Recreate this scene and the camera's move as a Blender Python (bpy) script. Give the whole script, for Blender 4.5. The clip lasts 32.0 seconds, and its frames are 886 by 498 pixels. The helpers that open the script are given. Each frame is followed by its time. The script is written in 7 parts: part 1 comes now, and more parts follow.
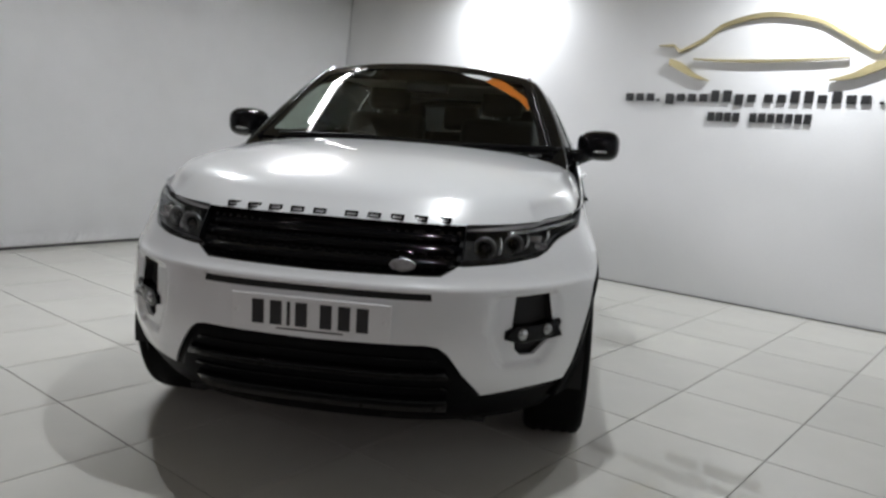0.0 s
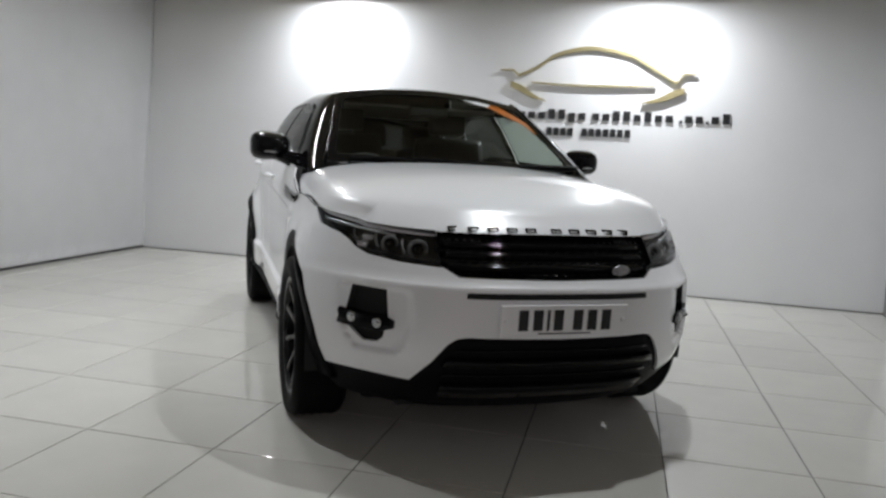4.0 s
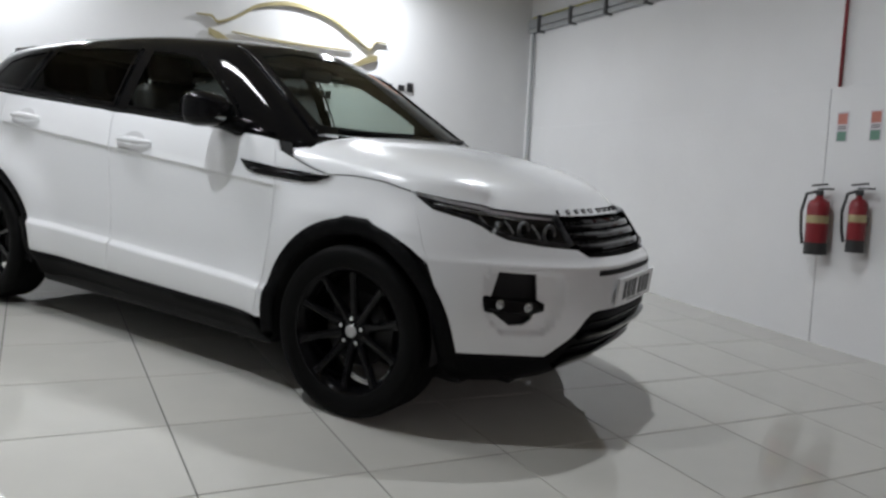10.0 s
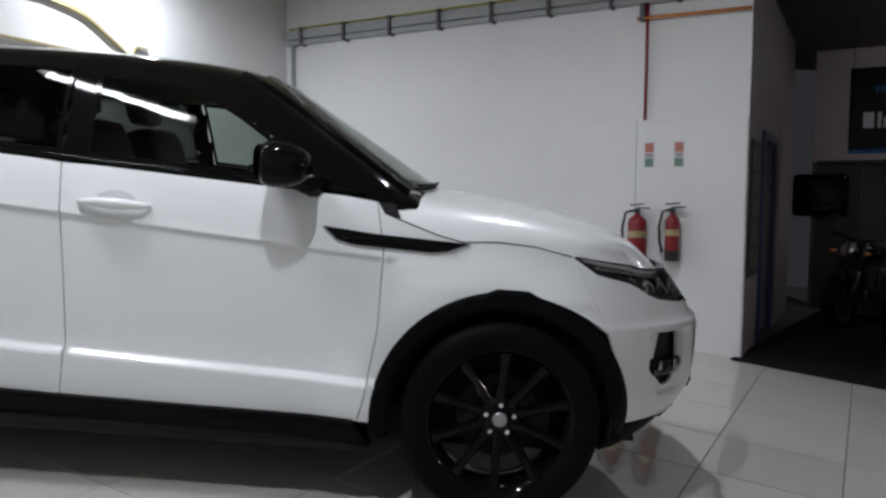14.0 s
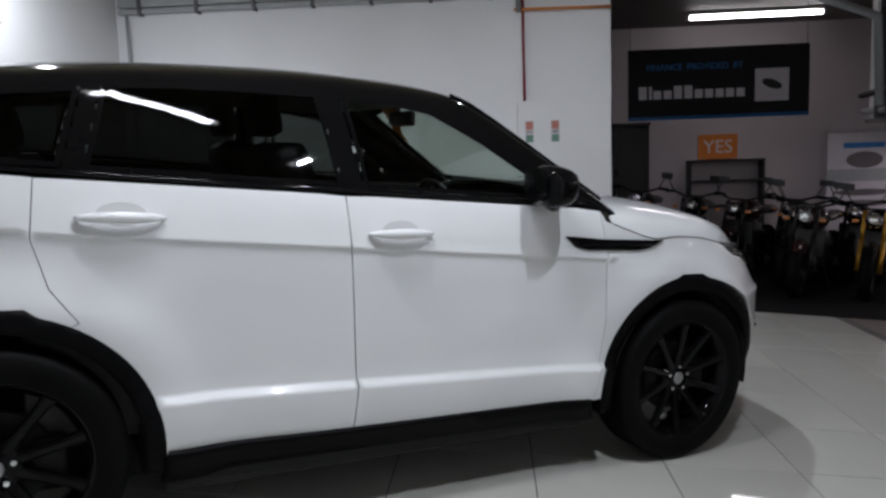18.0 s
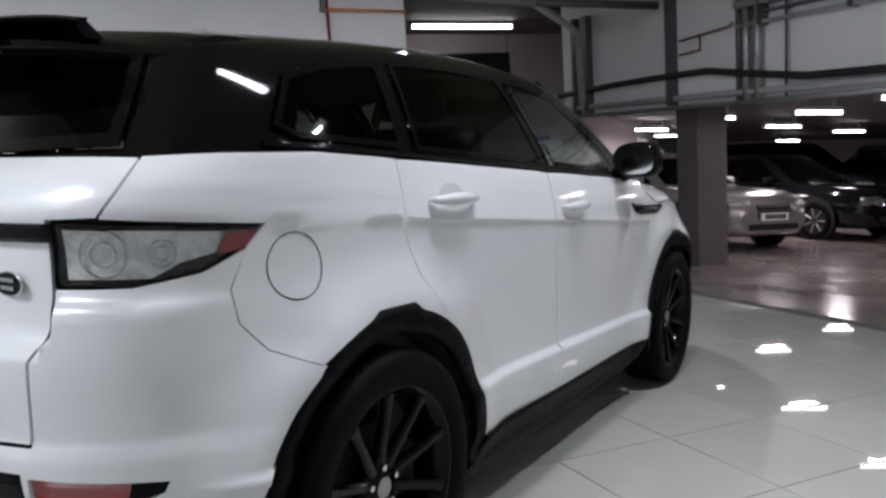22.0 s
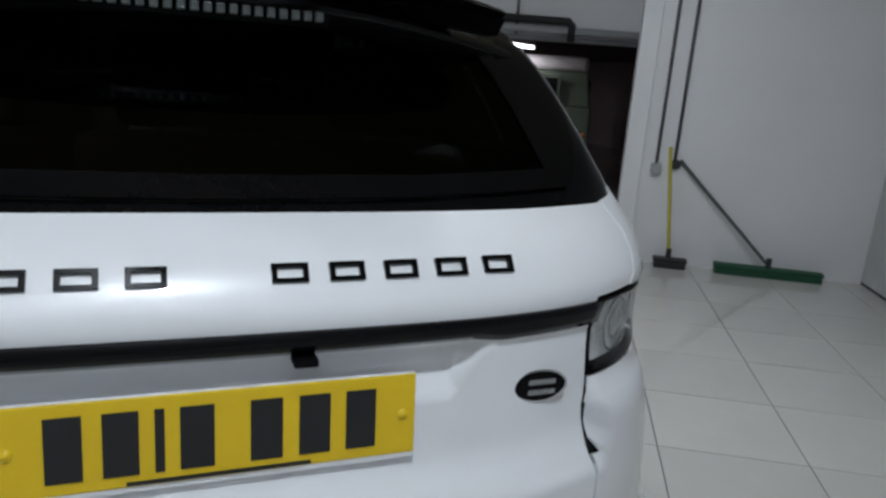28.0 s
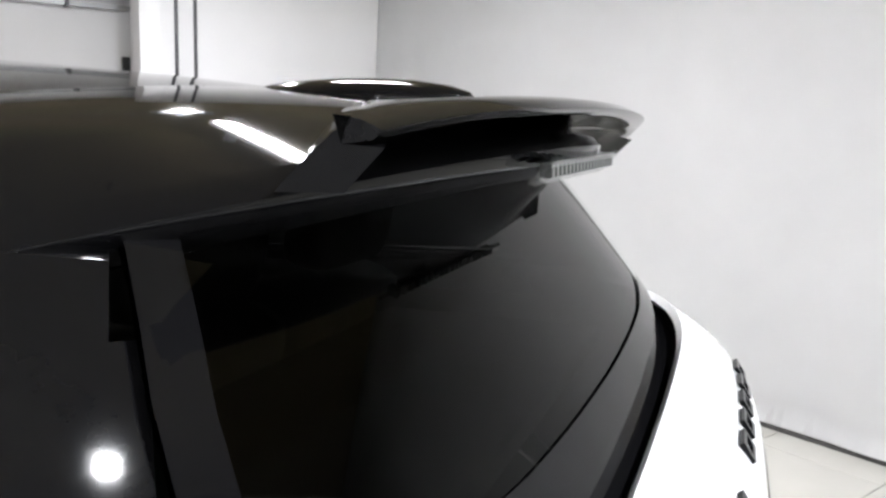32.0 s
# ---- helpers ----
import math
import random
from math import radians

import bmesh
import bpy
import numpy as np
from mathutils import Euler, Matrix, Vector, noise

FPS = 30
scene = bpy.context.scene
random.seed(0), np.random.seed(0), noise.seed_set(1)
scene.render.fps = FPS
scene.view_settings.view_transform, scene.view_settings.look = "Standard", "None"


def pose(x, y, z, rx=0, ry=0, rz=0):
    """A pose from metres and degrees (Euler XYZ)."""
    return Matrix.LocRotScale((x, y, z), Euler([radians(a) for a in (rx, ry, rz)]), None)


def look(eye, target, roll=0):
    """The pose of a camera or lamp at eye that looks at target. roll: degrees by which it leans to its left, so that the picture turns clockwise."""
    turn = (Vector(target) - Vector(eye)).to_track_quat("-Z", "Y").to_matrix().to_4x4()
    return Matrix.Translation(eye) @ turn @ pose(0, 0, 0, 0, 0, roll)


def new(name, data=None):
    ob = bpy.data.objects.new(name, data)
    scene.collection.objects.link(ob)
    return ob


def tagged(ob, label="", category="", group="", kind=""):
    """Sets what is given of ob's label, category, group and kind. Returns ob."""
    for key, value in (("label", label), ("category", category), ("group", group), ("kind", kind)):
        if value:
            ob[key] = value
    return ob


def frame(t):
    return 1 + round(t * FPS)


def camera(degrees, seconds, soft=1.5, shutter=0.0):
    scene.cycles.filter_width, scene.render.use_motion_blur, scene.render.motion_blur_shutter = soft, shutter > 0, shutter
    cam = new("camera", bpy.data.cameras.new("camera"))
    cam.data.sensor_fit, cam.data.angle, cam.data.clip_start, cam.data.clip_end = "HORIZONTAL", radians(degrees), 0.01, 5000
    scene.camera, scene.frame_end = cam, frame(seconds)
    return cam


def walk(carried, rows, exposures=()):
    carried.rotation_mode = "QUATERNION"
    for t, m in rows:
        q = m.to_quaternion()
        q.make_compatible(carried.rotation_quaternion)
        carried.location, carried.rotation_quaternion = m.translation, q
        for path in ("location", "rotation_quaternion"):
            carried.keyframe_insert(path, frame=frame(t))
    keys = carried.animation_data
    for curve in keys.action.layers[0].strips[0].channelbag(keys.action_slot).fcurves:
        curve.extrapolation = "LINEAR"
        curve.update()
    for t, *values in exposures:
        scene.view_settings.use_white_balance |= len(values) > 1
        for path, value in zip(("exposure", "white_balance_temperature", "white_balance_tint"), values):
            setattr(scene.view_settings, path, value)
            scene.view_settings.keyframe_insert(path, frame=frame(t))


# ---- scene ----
cam = camera(61.2, 32.0, soft=2.7)
# The showroom floor slopes: TILT lays the floor's own frame (the white car at its origin, nose to -y) into the level world.
TILT = Matrix(((0.99942, -0.00124, -0.03416, 0), (-0.00124, 0.99736, -0.07258, 0), (0.03416, 0.07258, 0.99678, 0), (0, 0, 0, 1)))
PATH = [  # seconds, eye on the floor's frame, yaw, pitch, roll
    (0, 0.719, -4.497, 1.223, 7.77, -8.69, 3.86),
    (0.5, 0.457, -4.499, 1.214, 5.50, -9.23, 1.53),
    (1, 0.195, -4.502, 1.217, 2.70, -8.29, 3.45),
    (1.5, -0.059, -4.523, 1.221, -3.66, -8.53, 2.56),
    (2, -0.285, -4.533, 1.199, -5.76, -8.42, 2.91),
    (2.5, -0.494, -4.575, 1.211, -7.70, -8.63, 3.33),
    (3, -0.832, -4.656, 1.198, -12.13, -8.13, 2.75),
    (3.5, -1.090, -4.700, 1.192, -15.23, -7.57, 3.02),
    (5.5, -2.132, -4.825, 1.292, -29.41, -6.02, 2.66),
    (6, -2.432, -4.842, 1.260, -33.18, -6.19, 3.10),
    (6.5, -2.655, -4.684, 1.252, -37.39, -6.60, 3.14),
    (7, -2.879, -4.484, 1.258, -40.60, -7.83, 3.08),
    (7.5, -3.077, -4.335, 1.239, -45.20, -8.85, 3.29),
    (8, -3.235, -4.172, 1.243, -48.17, -8.07, 2.84),
    (8.5, -3.301, -3.908, 1.213, -52.01, -9.23, 2.74),
    (9, -3.343, -3.665, 1.206, -53.92, -8.75, 4.14),
    (9.5, -3.376, -3.412, 1.196, -58.26, -8.88, 4.62),
    (10, -3.350, -3.121, 1.181, -60.64, -8.14, 5.71),
    (10.5, -3.329, -2.809, 1.179, -62.69, -8.46, 5.50),
    (11, -3.340, -2.499, 1.188, -68.43, -8.80, 4.98),
    (11.5, -3.308, -2.238, 1.171, -71.04, -8.34, 4.72),
    (12, -3.199, -1.969, 1.162, -76.28, -9.45, 5.00),
    (12.5, -3.247, -1.732, 1.150, -79.92, -8.13, 6.31),
    (13, -3.348, -1.457, 1.188, -84.14, -6.96, 4.94),
    (13.5, -3.378, -1.231, 1.182, -88.92, -6.32, 4.73),
    (14, -3.516, -0.970, 1.215, -92.24, -5.32, 4.80),
    (14.5, -3.709, -0.715, 1.224, -96.23, -6.02, 3.43),
    (16.5, -3.783, 0.396, 1.270, -105.81, -7.22, 3.34),
    (17, -3.578, 0.667, 1.317, -109.17, -8.12, 3.10),
    (17.5, -3.439, 0.931, 1.298, -112.68, -6.58, 5.00),
    (18, -3.268, 1.178, 1.326, -118.04, -7.33, 2.59),
    (18.5, -3.074, 1.363, 1.345, -122.96, -7.24, 1.12),
    (19, -2.917, 1.593, 1.344, -125.40, -5.58, 2.55),
    (19.5, -2.845, 1.986, 1.364, -130.47, -6.57, 6.15),
    (20, -2.660, 2.093, 1.308, -134.41, -5.56, 4.37),
    (20.5, -2.441, 2.245, 1.282, -138.79, -5.73, 4.25),
    (21, -2.291, 2.516, 1.255, -142.47, -4.35, 5.05),
    (21.5, -2.155, 2.690, 1.243, -145.66, -4.83, 4.76),
    (22, -1.976, 2.821, 1.176, -148.28, -6.05, -0.14),
    (22.5, -1.830, 3.008, 1.129, -149.10, -5.77, 1.45),
    (23, -1.691, 3.279, 1.146, -153.20, -7.07, 0.56),
    (23.5, -1.541, 3.399, 1.123, -155.96, -8.60, 1.55),
    (24, -1.347, 3.468, 1.127, -160.58, -10.72, 0.58),
    (24.5, -1.163, 3.546, 1.112, -164.31, -11.84, 0.72),
    (26.5, -0.350, 3.356, 1.197, -183.80, -13.03, 0.11),
    (27, -0.194, 3.239, 1.214, -190.11, -12.85, 0.96),
    (27.5, -0.072, 3.089, 1.300, -194.25, -12.17, -0.14),
    (28, 0.086, 2.935, 1.393, -202.41, -12.85, 3.96),
    (28.5, 0.220, 2.813, 1.474, -209.53, -12.97, 1.92),
    (29, 0.312, 2.630, 1.498, -210.81, -8.20, -2.10),
    (29.2, 0.344, 2.545, 1.540, -211.90, -7.89, -1.40),
    (29.5, 0.394, 2.500, 1.540, -212.81, -8.01, -0.51),
    (30, 0.543, 2.426, 1.545, -219.51, -6.99, -0.15),
    (30.5, 0.660, 2.333, 1.539, -226.58, -7.92, 2.72),
    (31, 0.763, 2.221, 1.519, -232.64, -8.01, 1.09),
    (31.5, 0.727, 2.093, 1.503, -238.57, -7.81, 2.19),
    (32, 0.800, 2.015, 1.494, -247.85, -8.58, -0.10),
]
EXPOSURES = [(0, 0.47, 6500, 10), (5, 0.45, 6500, 10), (8, 0.38, 6450, 10), (11, 0.38, 6400, 10), (14, 0.22, 6300, 11), (17, 0.16, 6200, 11.5), (20, 0.2, 6200, 12), (24, 0.17, 6150, 11), (26, 0.02, 6100, 9), (27, -0.12, 6050, 8), (28, -0.42, 6050, 8), (29, -0.65, 6100, 8), (30, 1.0, 6500, 11), (31, 1.3, 6550, 11), (32, 1.5, 6550, 12)]
walk(cam, [(t, TILT @ pose(x, y, z, 90 + pitch, 0, yaw) @ pose(0, 0, 0, 0, 0, roll)) for t, x, y, z, yaw, pitch, roll in PATH], EXPOSURES)


def floor_z(x, y):
    """Height of the sloping floor at a place of the level world."""
    return (TILT[2][0] * x + TILT[2][1] * y) / TILT[2][2]


# ---- light ----
world = bpy.data.worlds.new("world")
scene.world = world
world.use_nodes = True
world.node_tree.nodes["Background"].inputs[0].default_value = (0.9, 0.93, 1.0, 1)
world.node_tree.nodes["Background"].inputs[1].default_value = 0.02


def area_lamp(x, y, z, sx, sy, watts, turn=0.0, colour=(0.925, 0.96, 1.0), aim=None):
    data = bpy.data.lights.new("ceiling_lamp", "AREA")
    data.shape, data.size, data.size_y, data.energy, data.color = "RECTANGLE", sx, sy, watts, colour
    ob = new("ceiling_lamp", data)
    ob.matrix_world = look((x, y, z), aim) if aim else pose(x, y, z, 0, 0, turn)
    return ob


ROOM_TURN = 148.4  # the sign wall's direction in the plan, degrees
# lamps over the showroom, at their fittings: place, length, turn, watts
SHOW_LAMPS = [(2.45, 1.05, 3.1, 34), (-0.05, 2.95, 3.1, 34), (0.4, -2.0, 3.15, 25), (-2.2, -0.6, 3.1, 29)]
# long strip light over the aisle beside the car: place, watts
AISLE_LAMPS = [(-1.40, 0.52, 3.0, 25)]
ALCOVE_LAMP = (3.58, -7.13, 2.87, 4.2)
# The strips at (2.3, -13.0) and (0.6, -17.5) are added to brighten far walls.
PARK_LAMPS = [(-1.95, -5.9), (-3.3, -6.6), (-1.0, -7.5), (-2.4, -7.7), (-4.5, -6.0), (-5.0, -7.3), (0.3, -7.8), (1.9, -10.4), (2.3, -13.0), (-0.2, -10.6), (-1.0, -13.0), (0.6, -17.5), (-4.2, -12.0), (-4.2, -17.5)]
for x, y, z, w in SHOW_LAMPS:
    area_lamp(x, y, z - 0.07, 0.11, 0.045, w, ROOM_TURN)
for x, y, z, w in AISLE_LAMPS:
    area_lamp(x, y, z - 0.05, 0.85, 0.08, w, 59, (0.95, 0.96, 1.0))
area_lamp(*ALCOVE_LAMP[:2], ALCOVE_LAMP[2] - 0.05, 1.5, 0.08, ALCOVE_LAMP[3], 58.5, (1.0, 0.93, 0.95))
# beyond y -9 the watts are raised to brighten the far walls
for x, y in PARK_LAMPS:
    area_lamp(0, 0, 0, 0.36, 0.03, 24 if y < -9 else 6.0, 0, (1.0, 0.88, 0.9)).matrix_world = TILT @ pose(x, y, 1.80, 0, 0, 33)


# ---- materials ----
def material(name, colour, rough=0.5, metal=0.0, coat=0.0, vary=0.0, scale=8.0, bump=0.0, bump_scale=120.0, rough_vary=0.0, spec=0.5, island=False, ior=1.5):
    """A procedural surface: base colour with two scales of variation, roughness mottling and a fine bump."""
    m = bpy.data.materials.new(name)
    m.use_nodes = True
    nt = m.node_tree
    b = nt.nodes["Principled BSDF"]
    b.inputs["Base Color"].default_value = (*colour, 1)
    b.inputs["Roughness"].default_value = rough
    b.inputs["Metallic"].default_value = metal
    b.inputs["Coat Weight"].default_value = coat
    b.inputs["Coat Roughness"].default_value = 0.03
    b.inputs["Specular IOR Level"].default_value = spec
    b.inputs["IOR"].default_value = ior
    if vary or rough_vary or bump:
        co = nt.nodes.new("ShaderNodeTexCoord")
        big = nt.nodes.new("ShaderNodeTexNoise")
        big.inputs["Scale"].default_value, big.inputs["Detail"].default_value = scale, 5
        nt.links.new(co.outputs["Object"], big.inputs["Vector"])
        fine = nt.nodes.new("ShaderNodeTexNoise")
        fine.inputs["Scale"].default_value, fine.inputs["Detail"].default_value = bump_scale, 3
        nt.links.new(co.outputs["Object"], fine.inputs["Vector"])
    if vary:
        add = nt.nodes.new("ShaderNodeMath")
        add.operation = "MULTIPLY_ADD"
        nt.links.new(fine.outputs["Fac"], add.inputs[0])
        add.inputs[1].default_value = 0.35
        nt.links.new(big.outputs["Fac"], add.inputs[2])
        ramp = nt.nodes.new("ShaderNodeMapRange")
        ramp.inputs["From Min"].default_value, ramp.inputs["From Max"].default_value = 0.4, 0.95
        ramp.inputs["To Min"].default_value, ramp.inputs["To Max"].default_value = 1 - vary, 1 + vary
        nt.links.new(add.outputs[0], ramp.inputs["Value"])
        mul = nt.nodes.new("ShaderNodeVectorMath")
        mul.operation = "SCALE"
        mul.inputs[0].default_value = colour
        nt.links.new(ramp.outputs[0], mul.inputs["Scale"])
        last = mul.outputs[0]
        if island:
            info = nt.nodes.new("ShaderNodeObjectInfo")
            r2 = nt.nodes.new("ShaderNodeMapRange")
            r2.inputs["To Min"].default_value, r2.inputs["To Max"].default_value = 0.95, 1.04
            nt.links.new(info.outputs["Random"], r2.inputs["Value"])
            m2 = nt.nodes.new("ShaderNodeVectorMath")
            m2.operation = "SCALE"
            nt.links.new(last, m2.inputs[0])
            nt.links.new(r2.outputs[0], m2.inputs["Scale"])
            last = m2.outputs[0]
        nt.links.new(last, b.inputs["Base Color"])
    if rough_vary:
        r = nt.nodes.new("ShaderNodeMapRange")
        r.inputs["From Min"].default_value, r.inputs["From Max"].default_value = 0.3, 0.7
        r.inputs["To Min"].default_value, r.inputs["To Max"].default_value = max(0, rough - rough_vary), rough + rough_vary
        nt.links.new(big.outputs["Fac"], r.inputs["Value"])
        nt.links.new(r.outputs[0], b.inputs["Roughness"])
    if bump:
        bp = nt.nodes.new("ShaderNodeBump")
        bp.inputs["Strength"].default_value, bp.inputs["Distance"].default_value = bump, 0.01
        nt.links.new(fine.outputs["Fac"], bp.inputs["Height"])
        nt.links.new(bp.outputs[0], b.inputs["Normal"])
    return m


def glowing(name, colour, strength):
    m = bpy.data.materials.new(name)
    m.use_nodes = True
    b = m.node_tree.nodes["Principled BSDF"]
    b.inputs["Base Color"].default_value = (*colour, 1)
    b.inputs["Emission Color"].default_value = (*colour, 1)
    b.inputs["Emission Strength"].default_value = strength
    return m


def glass(name, tint, ior=1.5, gloss=1.0):
    """Thin pane: tinted see-through with a mirror-like sheen that grows towards grazing angles, alike from both sides."""
    m = bpy.data.materials.new(name)
    m.use_nodes = True
    nt = m.node_tree
    nt.nodes.remove(nt.nodes["Principled BSDF"])
    out = nt.nodes["Material Output"]
    t = nt.nodes.new("ShaderNodeBsdfTransparent")
    t.inputs[0].default_value = (*tint, 1)
    g = nt.nodes.new("ShaderNodeBsdfGlossy")
    g.inputs["Roughness"].default_value = 0.02
    g.inputs["Color"].default_value = (gloss, gloss, gloss, 1)
    lw = nt.nodes.new("ShaderNodeLayerWeight")
    lw.inputs["Blend"].default_value = 0.5
    p = nt.nodes.new("ShaderNodeMath")
    p.operation = "POWER"
    p.inputs[1].default_value = 5.0
    f0 = ((ior - 1) / (ior + 1)) ** 2
    f = nt.nodes.new("ShaderNodeMath")
    f.operation = "MULTIPLY_ADD"
    f.inputs[1].default_value, f.inputs[2].default_value = 0.6 - f0, f0
    mix = nt.nodes.new("ShaderNodeMixShader")
    nt.links.new(lw.outputs["Facing"], p.inputs[0])
    nt.links.new(p.outputs[0], f.inputs[0])
    nt.links.new(f.outputs[0], mix.inputs[0])
    nt.links.new(t.outputs[0], mix.inputs[1])
    nt.links.new(g.outputs[0], mix.inputs[2])
    nt.links.new(mix.outputs[0], out.inputs[0])
    return m


WALL = material("white_wall_paint", (0.735, 0.735, 0.742), 0.62, vary=0.04, scale=1.3, bump=0.12, bump_scale=60)
MAUVEWALL = material("mauve_wall_paint", (0.29, 0.26, 0.275), 0.6, vary=0.06, scale=1.5, bump=0.12, bump_scale=60)
SHEET = material("white_sheet_lining", (0.83, 0.83, 0.83), 0.4, vary=0.04, scale=1.0, bump=0.15, bump_scale=5)
PINKWALL = material("lilac_grey_wall_paint", (0.44, 0.39, 0.4), 0.6, vary=0.06, scale=1.5, bump=0.12, bump_scale=60)
CEIL = material("buff_ceiling_paint", (0.26, 0.22, 0.13), 0.6, vary=0.08, scale=1.2, bump=0.15, bump_scale=30)
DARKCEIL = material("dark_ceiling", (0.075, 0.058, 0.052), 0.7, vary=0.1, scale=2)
TILE = material("polished_porcelain_tile", (0.56, 0.552, 0.51), 0.026, vary=0.035, scale=3.0, rough_vary=0.016, bump=0.005, bump_scale=9, island=True)
GROUT = material("grey_grout", (0.11, 0.107, 0.1), 0.85, vary=0.2, scale=6)
# Darker and browner than the tiles: dim pinkish light is put into the colour.
PARKFLOOR = material("park_floor_dimmed_brown", (0.3, 0.25, 0.235), 0.16, vary=0.1, scale=1.5, rough_vary=0.08)
STEEL = material("galvanised_steel", (0.42, 0.43, 0.44), 0.45, 0.85, vary=0.12, scale=12)
REDPAINT = material("red_pipe_paint", (0.20, 0.010, 0.016), 0.4, vary=0.08, scale=14)
ORANGE = material("orange_pipe_paint", (0.55, 0.2, 0.05), 0.45, vary=0.08, scale=14)
BLACKPLASTIC = material("black_plastic", (0.02, 0.02, 0.021), 0.45, vary=0.15, scale=20)
GREYPAINT = material("grey_column_paint", (0.14, 0.125, 0.13), 0.5, vary=0.1, scale=3)
SKIRT = material("dark_skirting", (0.06, 0.058, 0.055), 0.6, vary=0.15, scale=6)
TUBE = glowing("lit_tube", (1.0, 0.96, 0.93), 10)


# ---- building helpers ----
def field_normals(me, f):
    """Shading normals taken from the smooth field f, on the smooth faces of a mesh."""
    n = len(me.vertices)
    co = np.empty(n * 3)
    me.vertices.foreach_get("co", co)
    x, y, z = co.reshape(n, 3).T
    g = np.stack([(f(x + 0.003, y, z) - f(x - 0.003, y, z)) / 0.006, (f(x, y + 0.008, z) - f(x, y - 0.008, z)) / 0.016, (f(x, y, z + 0.003) - f(x, y, z - 0.003)) / 0.006], -1)
    g /= np.maximum(np.linalg.norm(g, axis=1), 1e-6)[:, None]
    loops = np.zeros((len(me.loops), 3))
    for p in me.polygons:
        if p.use_smooth:
            for k in p.loop_indices:
                loops[k] = g[me.loops[k].vertex_index]
    me.normals_split_custom_set(loops.tolist())


def mesh_object(name, bm, mat, parent=None, label="", smooth=False, field=None):
    me = bpy.data.meshes.new(name)
    if smooth:
        for f in bm.faces:
            f.smooth = True
    bm.to_mesh(me)
    bm.free()
    for m in (mat if isinstance(mat, (list, tuple)) else [mat]):
        me.materials.append(m)
    if field is not None:
        field_normals(me, field)
    ob = new(name, me)
    if parent is not None:
        ob.parent = parent
    if label:
        ob["label"] = label
    return ob


def part(name, bm, mat, parent, label="", smooth=False, field=None):
    return mesh_object(name, bm, mat, parent, label, smooth, field)


def thing(name, m, label, category, group=""):
    e = new(name)
    e.empty_display_size = 0.1
    e.matrix_world = m
    return tagged(e, label, category, group)


def box(bm, x0, x1, y0, y1, z0, z1, bevel=0.0, m=None):
    r = bmesh.ops.create_cube(bm, size=1.0)["verts"]
    bmesh.ops.transform(bm, matrix=Matrix.Translation(((x0 + x1) / 2, (y0 + y1) / 2, (z0 + z1) / 2)) @ Matrix.Diagonal((abs(x1 - x0), abs(y1 - y0), abs(z1 - z0), 1)), verts=r)
    if bevel:
        es = list({e for v in r for e in v.link_edges})
        r = list({v for f in bmesh.ops.bevel(bm, geom=es, offset=bevel, segments=2, profile=0.6, affect="EDGES")["faces"] for v in f.verts} | {v for v in r if v.is_valid})
    if m is not None:
        bmesh.ops.transform(bm, matrix=m, verts=r)
    return r


def box_bm(*a, **k):
    bm = bmesh.new()
    box(bm, *a, **k)
    return bm


def tube_bm(points, radius, n=10, closed=False, bm=None):
    """A round bar along a line of points."""
    bm = bm or bmesh.new()
    pts = [Vector(p) for p in points]
    rings = []
    last = None
    for i, p in enumerate(pts):
        a = pts[i - 1] if i or closed else p
        b = pts[(i + 1) % len(pts)] if i + 1 < len(pts) or closed else p
        t = (b - a).normalized()
        ref = last if last is not None else (Vector((0, 0, 1)) if abs(t.z) < 0.9 else Vector((1, 0, 0)))
        u = (ref - t * ref.dot(t)).normalized()
        last = u
        w = t.cross(u)
        rad = radius[i] if isinstance(radius, (list, tuple)) else radius
        rings.append([bm.verts.new(p + (u * math.cos(k * 2 * math.pi / n) + w * math.sin(k * 2 * math.pi / n)) * rad) for k in range(n)])
    for i in range(len(rings) - (0 if closed else 1)):
        a, b = rings[i], rings[(i + 1) % len(rings)]
        for k in range(n):
            bm.faces.new((a[k], a[(k + 1) % n], b[(k + 1) % n], b[k]))
    if not closed:
        bm.faces.new(rings[0][::-1])
        bm.faces.new(rings[-1])
    return bm


def lathe_bm(profile, n=48, axis="Z", bm=None):
    """A turned shape: (radius, height) pairs about an axis."""
    bm = bm or bmesh.new()
    rings = []
    for r, h in profile:
        ring = []
        for k in range(n):
            a = 2 * math.pi * k / n
            c, s = r * math.cos(a), r * math.sin(a)
            ring.append(bm.verts.new((c, s, h) if axis == "Z" else (h, c, s)))
        rings.append(ring)
    for a, b in zip(rings, rings[1:]):
        for k in range(n):
            bm.faces.new((a[k], a[(k + 1) % n], b[(k + 1) % n], b[k]))
    return bm


def wall_frame(ax, ay, bx, by):
    """Frame of a wall: local x from a to b along it, local y out of its back, z up."""
    d = Vector((bx - ax, by - ay, 0))
    return Matrix.Translation((ax, ay, 0)) @ Matrix.Rotation(math.atan2(d.y, d.x), 4, "Z"), d.length


# ---- the showroom ----
CEILING_Z = 3.27
A, B, C, D, E, G = (4.644, 0.373), (-1.915, 4.400), (-5.29, -1.20), (-3.591, -2.243), (-4.48, -3.2), (2.24, -3.62)
U = Vector((0.852, -0.523, 0))  # along the sign wall, towards the pipe wall
V = Vector((-0.516, -0.856, 0))  # along the pipe wall, away from the sign wall


